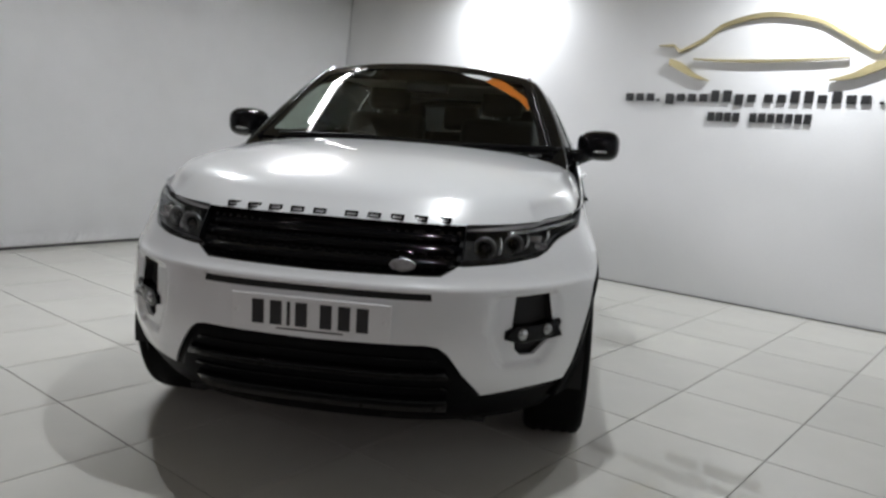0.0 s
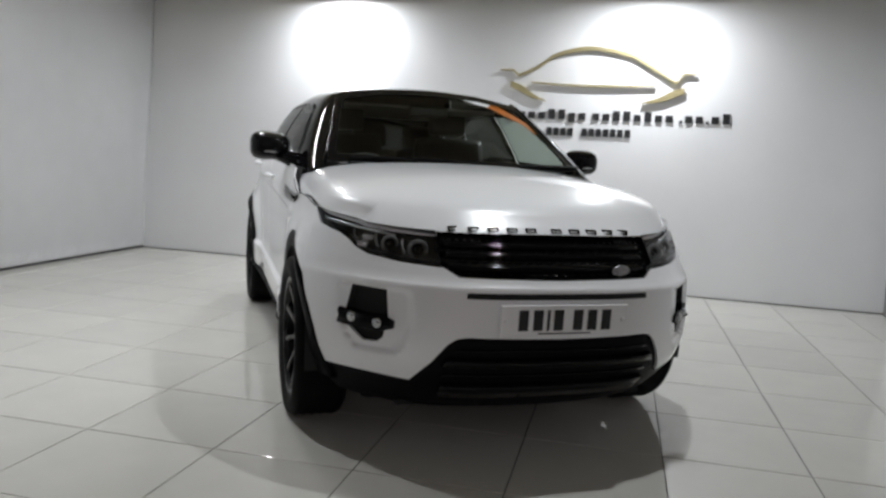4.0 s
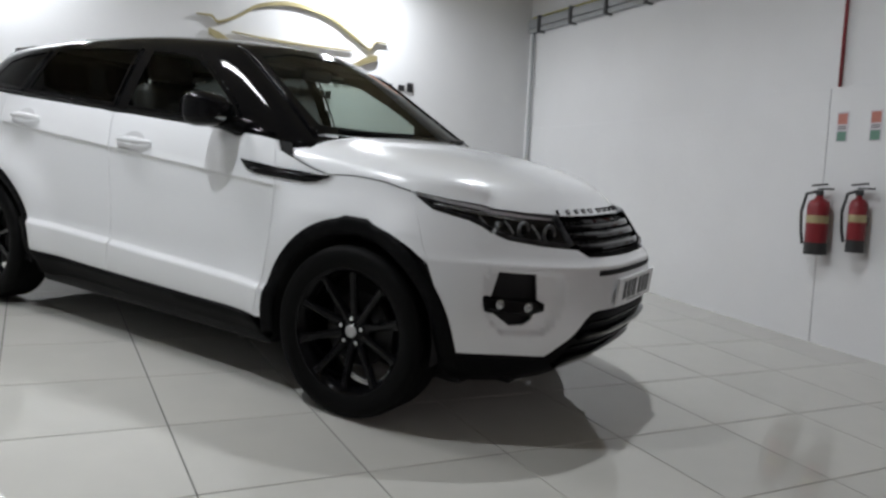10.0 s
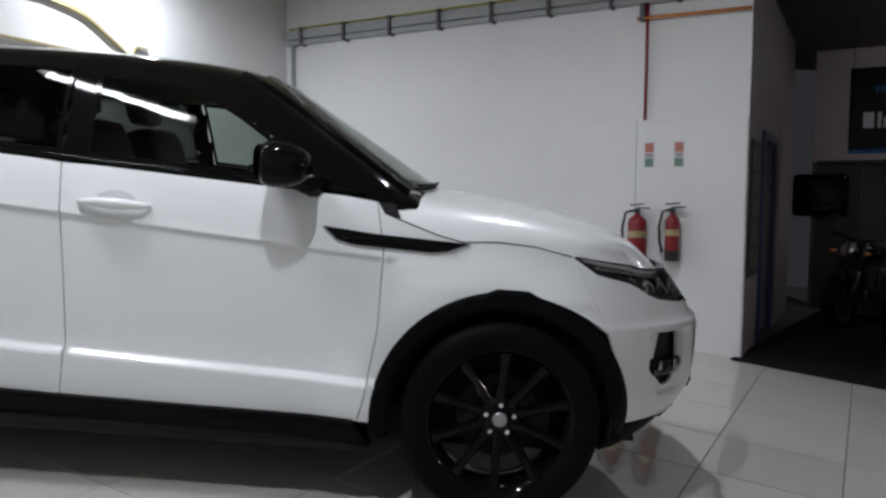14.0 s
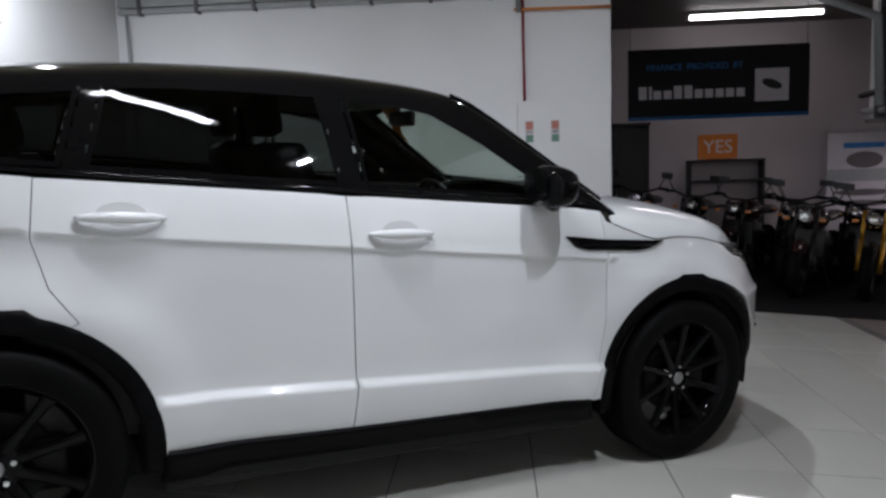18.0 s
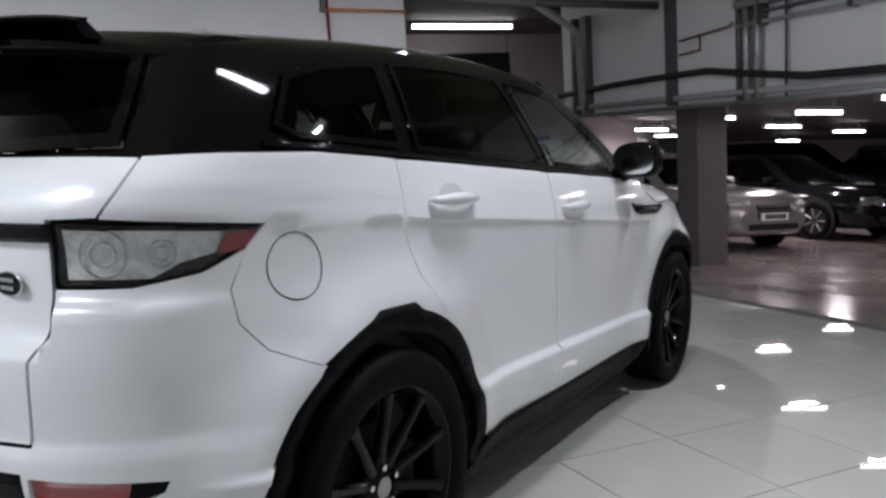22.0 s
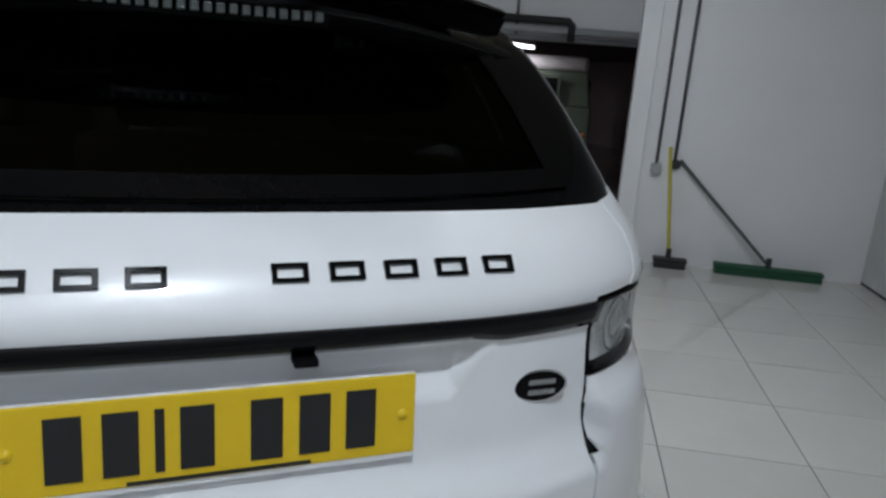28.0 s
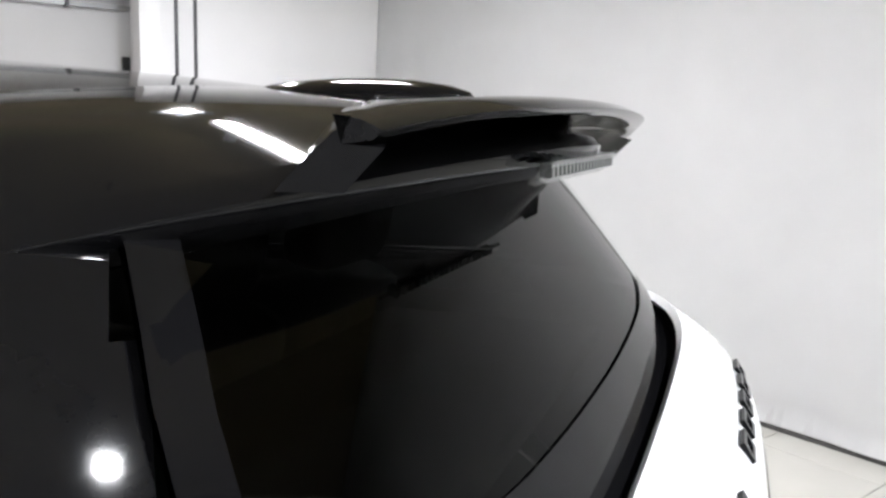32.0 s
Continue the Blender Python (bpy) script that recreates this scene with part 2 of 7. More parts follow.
def wall(name, a, b, z0, z1, thick, mat, label, holes=(), inner=False):
    """A wall with thickness to the left of the line a-b (to the right if inner), cut by holes (s0, s1, z0, z1)."""
    m, length = wall_frame(*a, *b)
    bm = bmesh.new()
    cuts = sorted({0.0, length, *[h[0] for h in holes], *[h[1] for h in holes]})
    for s0, s1 in zip(cuts, cuts[1:]):
        spans = [(z0, z1)]
        for h in holes:
            if h[0] <= s0 + 1e-6 and h[1] >= s1 - 1e-6:
                spans = [(p, q) for lo, hi in spans for p, q in ((lo, min(hi, h[2])), (max(lo, h[3]), hi)) if q > p]
        for lo, hi in spans:
            box(bm, s0, s1, *((-thick, 0) if inner else (0, thick)), lo, hi)
    bmesh.ops.remove_doubles(bm, verts=bm.verts, dist=0.0005)
    ob = mesh_object(name, bm, mat)
    ob.matrix_world = m
    return tagged(ob, label, "wall", kind="structure")


sign_wall = wall("wall_sign", B, A, -0.3, CEILING_Z, 0.2, WALL, "white painted showroom wall behind the car")
pipe_wall = wall("wall_pipe", A, G, -0.9, CEILING_Z, 0.2, WALL, "white painted showroom wall with pipes")
left_wall = wall("wall_lined", C, B, -0.9, CEILING_Z, 0.2, SHEET, "white sheet-lined showroom wall")
end_wall = wall("wall_end", D, C, -0.9, CEILING_Z, 0.2, WALL, "white painted end wall beside the opening")
R2 = (G[0] + 3.6 * U.x, G[1] + 3.6 * U.y)
return_wall = wall("wall_return", G, R2, -1.2, CEILING_Z, 0.2, MAUVEWALL, "mauve-grey wall with a doorway", holes=[(0.86, 1.75, -1.0, 1.62)])
F2 = (E[0] + 7.7 * U.x, E[1] + 7.7 * U.y)
bulkhead = wall("wall_bulkhead", E, F2, 1.46, CEILING_Z, 0.2, WALL, "white painted upper wall over the car park opening", inner=True)
wall("wall_nib", D, E, -1.2, CEILING_Z, 0.14, WALL, "white painted return of the end wall", inner=True)
alcove_back = wall("wall_alcove", (5.75, -6.0), (2.4, -11.55), -1.6, CEILING_Z, 0.2, PINKWALL, "lilac-grey back wall of the motorbike bay")
park_back = wall("wall_park_back", (6, -22), (-14, -21.5), -2.8, 1.0, 0.2, PINKWALL, "far wall of the car park")
park_side = wall("wall_park_side", (-11.5, -22), (-9, 2), -2.5, 3.3, 0.2, PINKWALL, "side wall of the car park")
park_east = wall("wall_park_east", (2.4, -11.55), (4.5, -22.2), -2.5, 3.3, 0.2, PINKWALL, "car park wall beyond the motorbike bay")
park_north = wall("wall_park_north", (-5.4, -1.1), (-12, -0.2), -1.5, 3.3, 0.2, PINKWALL, "car park wall behind the end wall")


def slab(name, pts, z0, z1, mat, label, category, tilt=None):
    bm = bmesh.new()
    lo = [bm.verts.new((x, y, z0)) for x, y in pts]
    hi = [bm.verts.new((x, y, z1)) for x, y in pts]
    bm.faces.new(lo[::-1])
    bm.faces.new(hi)
    for i in range(len(pts)):
        j = (i + 1) % len(pts)
        bm.faces.new((lo[i], lo[j], hi[j], hi[i]))
    bmesh.ops.recalc_face_normals(bm, faces=bm.faces)
    ob = mesh_object(name, bm, mat)
    if tilt is not None:
        ob.matrix_world = tilt
    return tagged(ob, label, category, kind="structure")


slab("ceiling", [(7, 5.5), (-12, 5.5), (-12, -3.0), (E[0], E[1] - 0.05), (F2[0], F2[1] - 0.05), (2.3, -7.2), (7, -5.6)], CEILING_Z, CEILING_Z + 0.2, CEIL, "buff painted showroom ceiling", "ceiling")
slab("ceiling_alcove", [(7, -4.7), (2.3, -3.75), (2.25, -7.25), (2.0, -12), (7, -12)], 2.95, 3.26, DARKCEIL, "dark brown ceiling over the motorbike bay", "ceiling")
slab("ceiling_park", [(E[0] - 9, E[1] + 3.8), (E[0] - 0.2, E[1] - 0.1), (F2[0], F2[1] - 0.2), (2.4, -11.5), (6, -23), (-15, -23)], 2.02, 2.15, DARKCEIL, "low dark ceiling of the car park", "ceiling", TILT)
slab("floor", [(8, 7), (-14, 7), (-14, -24), (8, -24)], -0.25, -0.004, GROUT, "grey grouted showroom floor bed", "floor", TILT)
slab("floor_park", [(2.6, -6.2), (-3.9, -2.42), (-12.0, 2.4), (-14, -24), (8, -24), (8, -6.2)], -0.003, 0.001, PARKFLOOR, "glossy car park floor, toned brownish for the dim pinkish light", "floor", TILT)


import functools

# ---- the white car: its skin is solved from a few smooth profiles ----
CARWHITE = material("white_car_paint", (0.82, 0.832, 0.845), 0.28, coat=1.0, vary=0.012, scale=2, spec=0.5)
GLOSSBLACK = material("gloss_black_paint", (0.004, 0.004, 0.0045), 0.05, vary=0.1, scale=3, ior=1.24)
SATINBLACK = material("satin_black_cladding", (0.0035, 0.0035, 0.004), 0.5, spec=0.07, vary=0.15, scale=30, bump=0.05, bump_scale=700)
RUBBER = material("tyre_rubber", (0.004, 0.004, 0.004), 0.62, spec=0.07, vary=0.2, scale=20, bump=0.1, bump_scale=300)
UNDER = material("dark_underbody", (0.006, 0.006, 0.006), 0.8, vary=0.2, scale=10)
TRIM = material("black_leather", (0.014, 0.013, 0.012), 0.5, vary=0.15, scale=30, bump=0.1, bump_scale=200)
GREYTRIM = material("pale_cabin_lining", (0.3, 0.29, 0.27), 0.7, vary=0.05, scale=10)
CHROME = material("chrome", (0.7, 0.71, 0.72), 0.12, 1.0, vary=0.03, scale=20)
DULLSILVER = material("dull_silver", (0.4, 0.4, 0.41), 0.35, 0.9, vary=0.08, scale=25)
LAMPGREY = material("lamp_reflector", (0.45, 0.46, 0.47), 0.2, 0.8, vary=0.25, scale=40, bump=0.3, bump_scale=90)
SCREEN = glass("windscreen_glass", (0.62, 0.68, 0.64), 1.45)
DOORGLASS = glass("door_glass", (0.6, 0.66, 0.62), 1.3)
DARKGLASS = glass("privacy_glass", (0.085, 0.092, 0.09), 1.25)
REARGLASS = glass("dark_rear_glass", (0.03, 0.032, 0.032), 1.28)
CLEAR = glass("clear_lens", (0.85, 0.86, 0.86), 1.45)
REDLENS = material("red_lens", (0.28, 0.012, 0.016), 0.12, coat=1.0, vary=0.15, scale=60)
YELLOW = material("yellow_plate", (0.72, 0.5, 0.01), 0.35, vary=0.02, scale=20)
PLATEWHITE = material("white_plate", (0.8, 0.805, 0.81), 0.35, vary=0.02, scale=20)
INK = material("black_ink", (0.012, 0.012, 0.013), 0.4, vary=0.1, scale=40)
STICKER = material("orange_sticker", (0.75, 0.2, 0.02), 0.5, vary=0.05, scale=10)
PALESTICKER = material("white_sticker", (0.72, 0.74, 0.75), 0.5, vary=0.03, scale=10)


DARKBOWL = material("dark_lamp_bowl", (0.15, 0.153, 0.16), 0.3, 0.5, vary=0.5, scale=30, bump=0.3, bump_scale=60)
BOWL = material("lamp_bowl", (0.34, 0.34, 0.35), 0.35, 0.5, vary=0.4, scale=30, bump=0.3, bump_scale=60)


def curve(t, ks, vs):
    """Smooth curve through knots; ks and vs may be arrays of their own for each t."""
    t = np.asarray(t, float)
    ks = [np.broadcast_to(np.asarray(k, float), t.shape) for k in ks]
    vs = [np.broadcast_to(np.asarray(v, float), t.shape) for v in vs]
    n = len(ks)
    m = []
    for i in range(n):
        a, b = max(i - 1, 0), min(i + 1, n - 1)
        s0 = (vs[i] - vs[a]) / np.maximum(ks[i] - ks[a], 1e-6) if i else None
        s1 = (vs[b] - vs[i]) / np.maximum(ks[b] - ks[i], 1e-6) if i < n - 1 else None
        if s0 is None or s1 is None:
            m.append(s1 if s0 is None else s0)
        else:
            m.append(np.where(s0 * s1 <= 0, 0.0, 2 * s0 * s1 / np.where(np.abs(s0 + s1) < 1e-9, 1e-9, s0 + s1)))
    out = np.where(t <= ks[0], vs[0], vs[-1])
    for i in range(n - 1):
        h = np.maximum(ks[i + 1] - ks[i], 1e-6)
        u = np.clip((t - ks[i]) / h, 0, 1)
        val = vs[i] * (1 + 2 * u) * (1 - u) ** 2 + h * m[i] * u * (1 - u) ** 2 + vs[i + 1] * u * u * (3 - 2 * u) + h * m[i + 1] * u * u * (u - 1)
        out = np.where((t >= ks[i]) & (t < ks[i + 1]), val, out)
    return out


def smax(a, b, k):
    return 0.5 * (a + b + np.sqrt((a - b) ** 2 + k * k))


def ease(q):
    q = np.clip(q, 0, 1)
    return q * q * (3 - 2 * q)


def z_crease(y):
    return 0.968 + 0.0616 * y


def z_belt(y):
    return 1.158 + 0.040 * y


def z_rocker(y):
    return 0.50 + 0.033 * y


def z_low_side(y):
    return 0.345 + 0.018 * y


WHEELS = ((-1.33, 0.470), (1.33, 0.462))


def half_width_exact(y, z):
    y, z = np.broadcast_arrays(np.asarray(y, float), np.asarray(z, float))
    zc, zb, zr, zl = z_crease(y), z_belt(y), z_rocker(y), z_low_side(y)
    w = curve(z, [0.15, zl - 0.03, zl, zl + 0.06, zr - 0.004, zr + 0.006, zr + 0.05, 0.66, 0.80, zc - 0.06, zc, zc + 0.05, zb - 0.05, zb, zb + 0.12],
              [0.78, 0.872, 0.893, 0.901, 0.903, 0.884, 0.8805, 0.882, 0.883, 0.886, 0.886, 0.882, 0.866, 0.852, 0.78])
    step = np.clip((z - zc + 0.003) / 0.005, 0, 1) * np.clip((zc + 0.045 - z) / 0.045, 0, 1)
    w = w + 0.0075 * step * ease((y + 1.12) / 0.22)
    for cy, r in WHEELS:
        d = np.hypot(y - cy, z - 0.364)
        w = w + 0.024 * np.exp(-((d - r - 0.045) / 0.11) ** 2) * ease((1.02 - z) / 0.22)
    w = w + 0.046 * np.exp(-((y + 1.46) / 0.42) ** 2) * ease((-0.78 - y) / 0.35) * ease((0.96 - z) / 0.36) * ease((z - 0.25) / 0.15)
    w = w + 0.042 * np.exp(-((y - 1.28) / 0.38) ** 2) * ease((1.0 - z) / 0.30) * ease((1.90 - y) / 0.40) * ease((z - 0.25) / 0.15) * ease((y - 0.70) / 0.35)
    lip = np.hypot(y - 1.33, z - 0.364) - 0.462
    w = w + 0.055 * np.exp(-(lip / 0.08) ** 2) * ease((y - 1.30) / 0.35) * ease((1.10 - z) / 0.30)
    lip = np.hypot(y + 1.33, z - 0.364) - 0.47
    w = w + 0.036 * np.exp(-(lip / 0.08) ** 2) * ease((-1.33 - y) / 0.30) * ease((1.05 - z) / 0.30)
    w = w - 0.014 * np.clip((-y - 1.2) / 0.8, 0, None) ** 2
    w = w - (0.025 + 0.07 * np.clip((z - 0.55) / 0.5, 0, 1)) * np.clip((y - 0.95) / 0.9, 0, None) ** 2
    return w


TAB_Y, TAB_Z = np.linspace(-2.4, 2.4, 641), np.linspace(0.1, 1.45, 541)
WIDTHS = half_width_exact(TAB_Y[:, None], TAB_Z[None, :])


def half_width(y, z):
    y, z = np.broadcast_arrays(np.asarray(y, float), np.asarray(z, float))
    a = np.clip((y + 2.4) / 4.8 * 640, 0, 639.999)
    b = np.clip((z - 0.1) / 1.35 * 540, 0, 539.999)
    i, j = a.astype(int), b.astype(int)
    p, q = a - i, b - j
    return (WIDTHS[i, j] * (1 - p) + WIDTHS[i + 1, j] * p) * (1 - q) + (WIDTHS[i, j + 1] * (1 - p) + WIDTHS[i + 1, j + 1] * p) * q


def profile(ks, vs):
    """A smooth profile curve as a quick lookup."""
    t = np.linspace(ks[0], ks[-1], 900)
    v = curve(t, ks, vs)
    return lambda q: np.interp(q, t, v)


def front_y(x, z):
    x = np.abs(x)
    return FRONT_PROFILE(z) + 0.495 * (x / 0.915) ** 3.1 + fog_dish(x, z)


def fog_dish(x, z):
    """Depth of the shallow dish round each fog lamp."""
    q = (np.abs(x - 0.680) / (0.118 - 0.045 * np.clip((0.58 - z) / 0.12, 0, 1))) ** 6 + (np.abs(z - 0.588) / 0.128) ** 6
    return 0.032 * ease((1.35 - q) / 0.9)


FRONT_PROFILE = profile([0.18, 0.30, 0.40, 0.48, 0.56, 0.64, 0.69, 0.735, 0.755, 0.785, 0.82, 0.90, 0.98], [-1.97, -2.12, -2.20, -2.236, -2.244, -2.240, -2.236, -2.230, -2.205, -2.182, -2.156, -2.088, -2.02])


REAR_PROFILE = profile([0.2, 0.35, 0.48, 0.58, 0.625, 0.645, 0.66, 0.78, 0.808, 0.822, 0.845, 0.88, 1.02, 1.06, 1.09, 1.14, 1.20, 1.26], [1.93, 2.05, 2.105, 2.125, 2.123, 2.111, 2.105, 2.108, 2.108, 2.096, 2.068, 2.052, 2.045, 2.055, 2.06, 2.035, 1.955, 1.84])
CORNER_PROFILE = profile([0.2, 0.35, 0.48, 0.58, 0.625, 0.645, 0.66, 0.78, 0.88, 0.905, 0.925, 0.95, 1.02, 1.06, 1.09, 1.14, 1.20, 1.26], [1.93, 2.05, 2.105, 2.125, 2.123, 2.112, 2.106, 2.110, 2.100, 2.090, 2.062, 2.050, 2.045, 2.055, 2.06, 2.035, 1.955, 1.84])


def rear_y(x, z):
    x = np.abs(x)
    k = ease((x - 0.570) / 0.014)
    scoop = 0.030 * ease((z - 0.958) / 0.03) * ease((1.046 - z) / 0.02) * ease((0.325 + 0.7 * (z - 0.965) - x) / 0.02)
    return REAR_PROFILE(z) * (1 - k) + CORNER_PROFILE(z) * k - 0.29 * (x / 0.9) ** 4 - scoop


HOOD_PROFILE = profile([-2.24, -2.14, -2.08, -2.035, -1.97, -1.84, -1.5, -1.14, -0.9, -0.6], [0.70, 0.855, 0.922, 0.965, 1.006, 1.060, 1.138, 1.174, 1.190, 1.21])


def hood_z(x, y):
    return HOOD_PROFILE(y) - 0.05 * (np.abs(x) / 0.75) ** 2.5


def body_f(x, y, z):
    return smax(smax(np.abs(x) - half_width(y, z), front_y(x, z) - y, 0.10), y - rear_y(x, z), 0.11)


def hood_f(x, y, z):
    return smax(smax(np.abs(x) - half_width(np.maximum(y, -1.9), z), front_y(x, z) - y, 0.10), z - hood_z(x, y), 0.09)


FAN, REACH = 1.3, 1.35  # the plan's spine ends at +-FAN; beyond, rays fan out to the nose and tail


def plan_ray(u, spine=(-FAN, FAN)):
    u = np.asarray(u, float)
    a = np.clip(np.maximum(spine[0] - u, u - spine[1]), 0, None) / REACH * (math.pi / 2)
    return np.clip(u, *spine), np.cos(a), np.where(u < 0, -1, 1) * np.sin(a)


def solve(f, ox, oy, oz, dx, dy, dz, far=1.6):
    lo, hi = np.zeros(np.shape(oy)) + 0.02, np.zeros(np.shape(oy)) + far
    for _ in range(24):
        mid = (lo + hi) / 2
        out = f(ox + mid * dx, oy + mid * dy, oz + mid * dz) > 0
        hi, lo = np.where(out, mid, hi), np.where(out, lo, mid)
    return ox + lo * dx, oy + lo * dy, oz + lo * dz


def skin(u, z, side, inset=0.0):
    """Points of the body's skin at the plan's parameter u (y along the sides) and height z."""
    u, z = np.asarray(u, float), np.asarray(z, float)
    oy, dx, dy = plan_ray(u)
    x, y, zz = solve(body_f, 0.0 * u, oy, z, dx, dy, 0.0 * u)
    return np.stack([side * x, y, zz], -1) - inset * np.stack([side * dx + 0 * x, dy + 0 * x, 0 * x], -1)


@functools.lru_cache(None)
def u_nose(x, z):
    us = np.linspace(-FAN - REACH, -1.2, 160)
    p = skin(us, np.full_like(us, z), 1)
    return float(np.interp(abs(x), p[:, 0], us))


@functools.lru_cache(None)
def u_tail(x, z):
    us = np.linspace(FAN + REACH, 1.2, 160)
    p = skin(us, np.full_like(us, z), 1)
    return float(np.interp(abs(x), p[:, 0], us))


@functools.lru_cache(None)
def u_side(y, z):
    """Parameter of a point of the flank given its y."""
    us = np.linspace(-FAN - REACH + 0.05, FAN + REACH - 0.05, 400)
    p = skin(us, np.full_like(us, z), 1)
    return float(np.interp(y, p[:, 1], us))


def densify(poly, h):
    out = []
    for a, b in zip(poly, poly[1:] + poly[:1]):
        n = max(1, int(math.hypot(b[0] - a[0], b[1] - a[1]) / h))
        out += [(a[0] + (b[0] - a[0]) * i / n, a[1] + (b[1] - a[1]) * i / n) for i in range(n)]
    return out


def inside(poly, x, y):
    p = np.array(poly)
    q = np.roll(p, -1, 0)
    x, y = np.asarray(x)[..., None], np.asarray(y)[..., None]
    c = ((p[:, 1] > y) != (q[:, 1] > y)) & (x < (q[:, 0] - p[:, 0]) * (y - p[:, 1]) / np.where(q[:, 1] == p[:, 1], 1e-9, q[:, 1] - p[:, 1]) + p[:, 0])
    return c.sum(-1) % 2 == 1


def shrink(poly, d):
    """Polygon moved inwards by d."""
    n = len(poly)
    area = sum(poly[i][0] * poly[(i + 1) % n][1] - poly[(i + 1) % n][0] * poly[i][1] for i in range(n))
    s = 1 if area > 0 else -1
    out = []
    for i in range(n):
        a, b, c = Vector(poly[i - 1]), Vector(poly[i]), Vector(poly[(i + 1) % n])
        e, f = (b - a).normalized(), (c - b).normalized()
        n1, n2 = Vector((-e.y, e.x)) * s, Vector((-f.y, f.x)) * s
        k = n1 + n2
        k = k / max(k.dot(n1), 0.35) if k.length > 1e-6 else n1
        out.append((b.x + k.x * d, b.y + k.y * d))
    return out


from mathutils.geometry import delaunay_2d_cdt


def patch_bm(poly, where, h, rows=None, holes=(), skirt=0.0, bm=None, fine=None):
    """A skin patch: the polygon in parameters, cut into triangles and laid on the surface where(a, b)."""
    edge = densify(poly, fine or h)
    pts, edges = list(edge), [(i, (i + 1) % len(edge)) for i in range(len(edge))]
    for hole in holes:
        k = len(pts)
        he = densify(list(hole), fine or h)
        pts += he
        edges += [(k + i, k + (i + 1) % len(he)) for i in range(len(he))]
    p = np.array(poly)
    xs = np.arange(p[:, 0].min() + h / 2, p[:, 0].max(), h)
    ys = rows if rows is not None else np.arange(p[:, 1].min() + h / 2, p[:, 1].max(), h)
    small = shrink(list(poly), h * 0.35)
    for j, b in enumerate(ys):
        bb = b(xs) if callable(b) else np.full_like(xs, b)
        ok = inside(small, xs, bb)
        for hole in holes:
            ok &= ~inside(shrink(list(hole), -h * 0.35), xs, bb)
        if callable(b):
            run = np.cumsum(ok) - 1 + len(pts)
            edges += [(int(run[q]), int(run[q + 1])) for q in range(len(xs) - 1) if ok[q] and ok[q + 1]]
        pts += list(zip(xs[ok], bb[ok]))
    v, _, f, *_ = delaunay_2d_cdt([Vector(q) for q in pts], edges, [], 1, 1e-6)
    v = np.array([tuple(q) for q in v])
    if holes:
        cen = np.array([v[list(t)].mean(0) for t in f])
        bad = np.zeros(len(f), bool)
        for hole in holes:
            bad |= inside(list(hole), cen[:, 0], cen[:, 1])
        f = [t for t, k in zip(f, bad) if not k]
    co = where(v[:, 0], v[:, 1])
    bm = bm or bmesh.new()
    vs = [bm.verts.new(c) for c in co]
    fs = [bm.faces.new([vs[i] for i in t]) for t in f]
    for q in fs:
        q.normal_update()
    cen = Vector((0, 0, 0.75))
    tot = sum(q.normal.dot(Vector((q.calc_center_median().x * 1.0, 0 if abs(q.calc_center_median().y) < 1.25 else q.calc_center_median().y, max(q.calc_center_median().z - 1.05, 0) * 3))) for q in fs)
    if tot < 0:
        bmesh.ops.reverse_faces(bm, faces=fs)
    for q in fs:
        q.smooth = True
    if skirt:
        bm.normal_update()
        es = [e for e in bm.edges if e.is_boundary]
        ring = list({w for e in es for w in e.verts})
        nor = {w: w.normal.copy() for w in ring}
        ret = bmesh.ops.extrude_edge_only(bm, edges=es)["geom"]
        new_v = [g for g in ret if isinstance(g, bmesh.types.BMVert)]
        src = {tuple(round(c, 6) for c in w.co): nor[w] for w in ring}
        for q in ret:
            if isinstance(q, bmesh.types.BMFace):
                q.smooth = False
        for w in new_v:
            w.co -= src.get(tuple(round(c, 6) for c in w.co), Vector((0, 0, 0))) * skirt
    return bm


car = thing("car", TILT, "white five-door car with a black roof, tinted windows and black wheels", "car")


def arch_points(k, a0, a1, n=24, extra=0.0):
    cy, r = WHEELS[k]
    return [(cy + (r + extra) * math.cos(radians(a0 + (a1 - a0) * i / n)), 0.364 + (r + extra) * math.sin(radians(a0 + (a1 - a0) * i / n))) for i in range(n + 1)]


def low_edge_front(x):
    x = abs(x)
    return float(np.interp(x, [0, 0.37, 0.41, 0.44, 0.49, 0.547, 0.65, 0.70, 0.84], [0.548, 0.553, 0.546, 0.522, 0.446, 0.358, 0.368, 0.371, 0.371]))


ROWS_SIDE = [lambda y: z_low_side(y) + 0.03, lambda y: z_rocker(y) - 0.02, lambda y: z_rocker(y) - 0.003, lambda y: z_rocker(y) + 0.005, lambda y: z_rocker(y) + 0.02] + [0.58 + 0.035 * i for i in range(8)] + [lambda y: z_crease(y) - 0.05, lambda y: z_crease(y) - 0.018, lambda y: z_crease(y) - 0.005, lambda y: z_crease(y) + 0.001, lambda y: z_crease(y) + 0.012] + [(lambda q: (lambda y: z_crease(y) + (z_belt(y) - z_crease(y)) * q))(q) for q in (0.25, 0.42, 0.6, 0.8)]
GAP = 0.0023
FD_FRONT = [(-0.83, 1.118), (-0.865, 0.95), (-0.865, 0.67), (-0.835, 0.42), (-0.815, 0.332)]
B_LINE = [(0.235, 0.349), (0.225, 0.50), (0.245, 0.80), (0.275, 1.165)]
RD_REAR = [(1.215, 1.205), (1.225, 1.03), (1.18, 0.89), (1.105, 0.793)]


def belt_points(y0, y1, n=10):
    return [(y0 + (y1 - y0) * i / n, z_belt(y0 + (y1 - y0) * i / n)) for i in range(n + 1)]


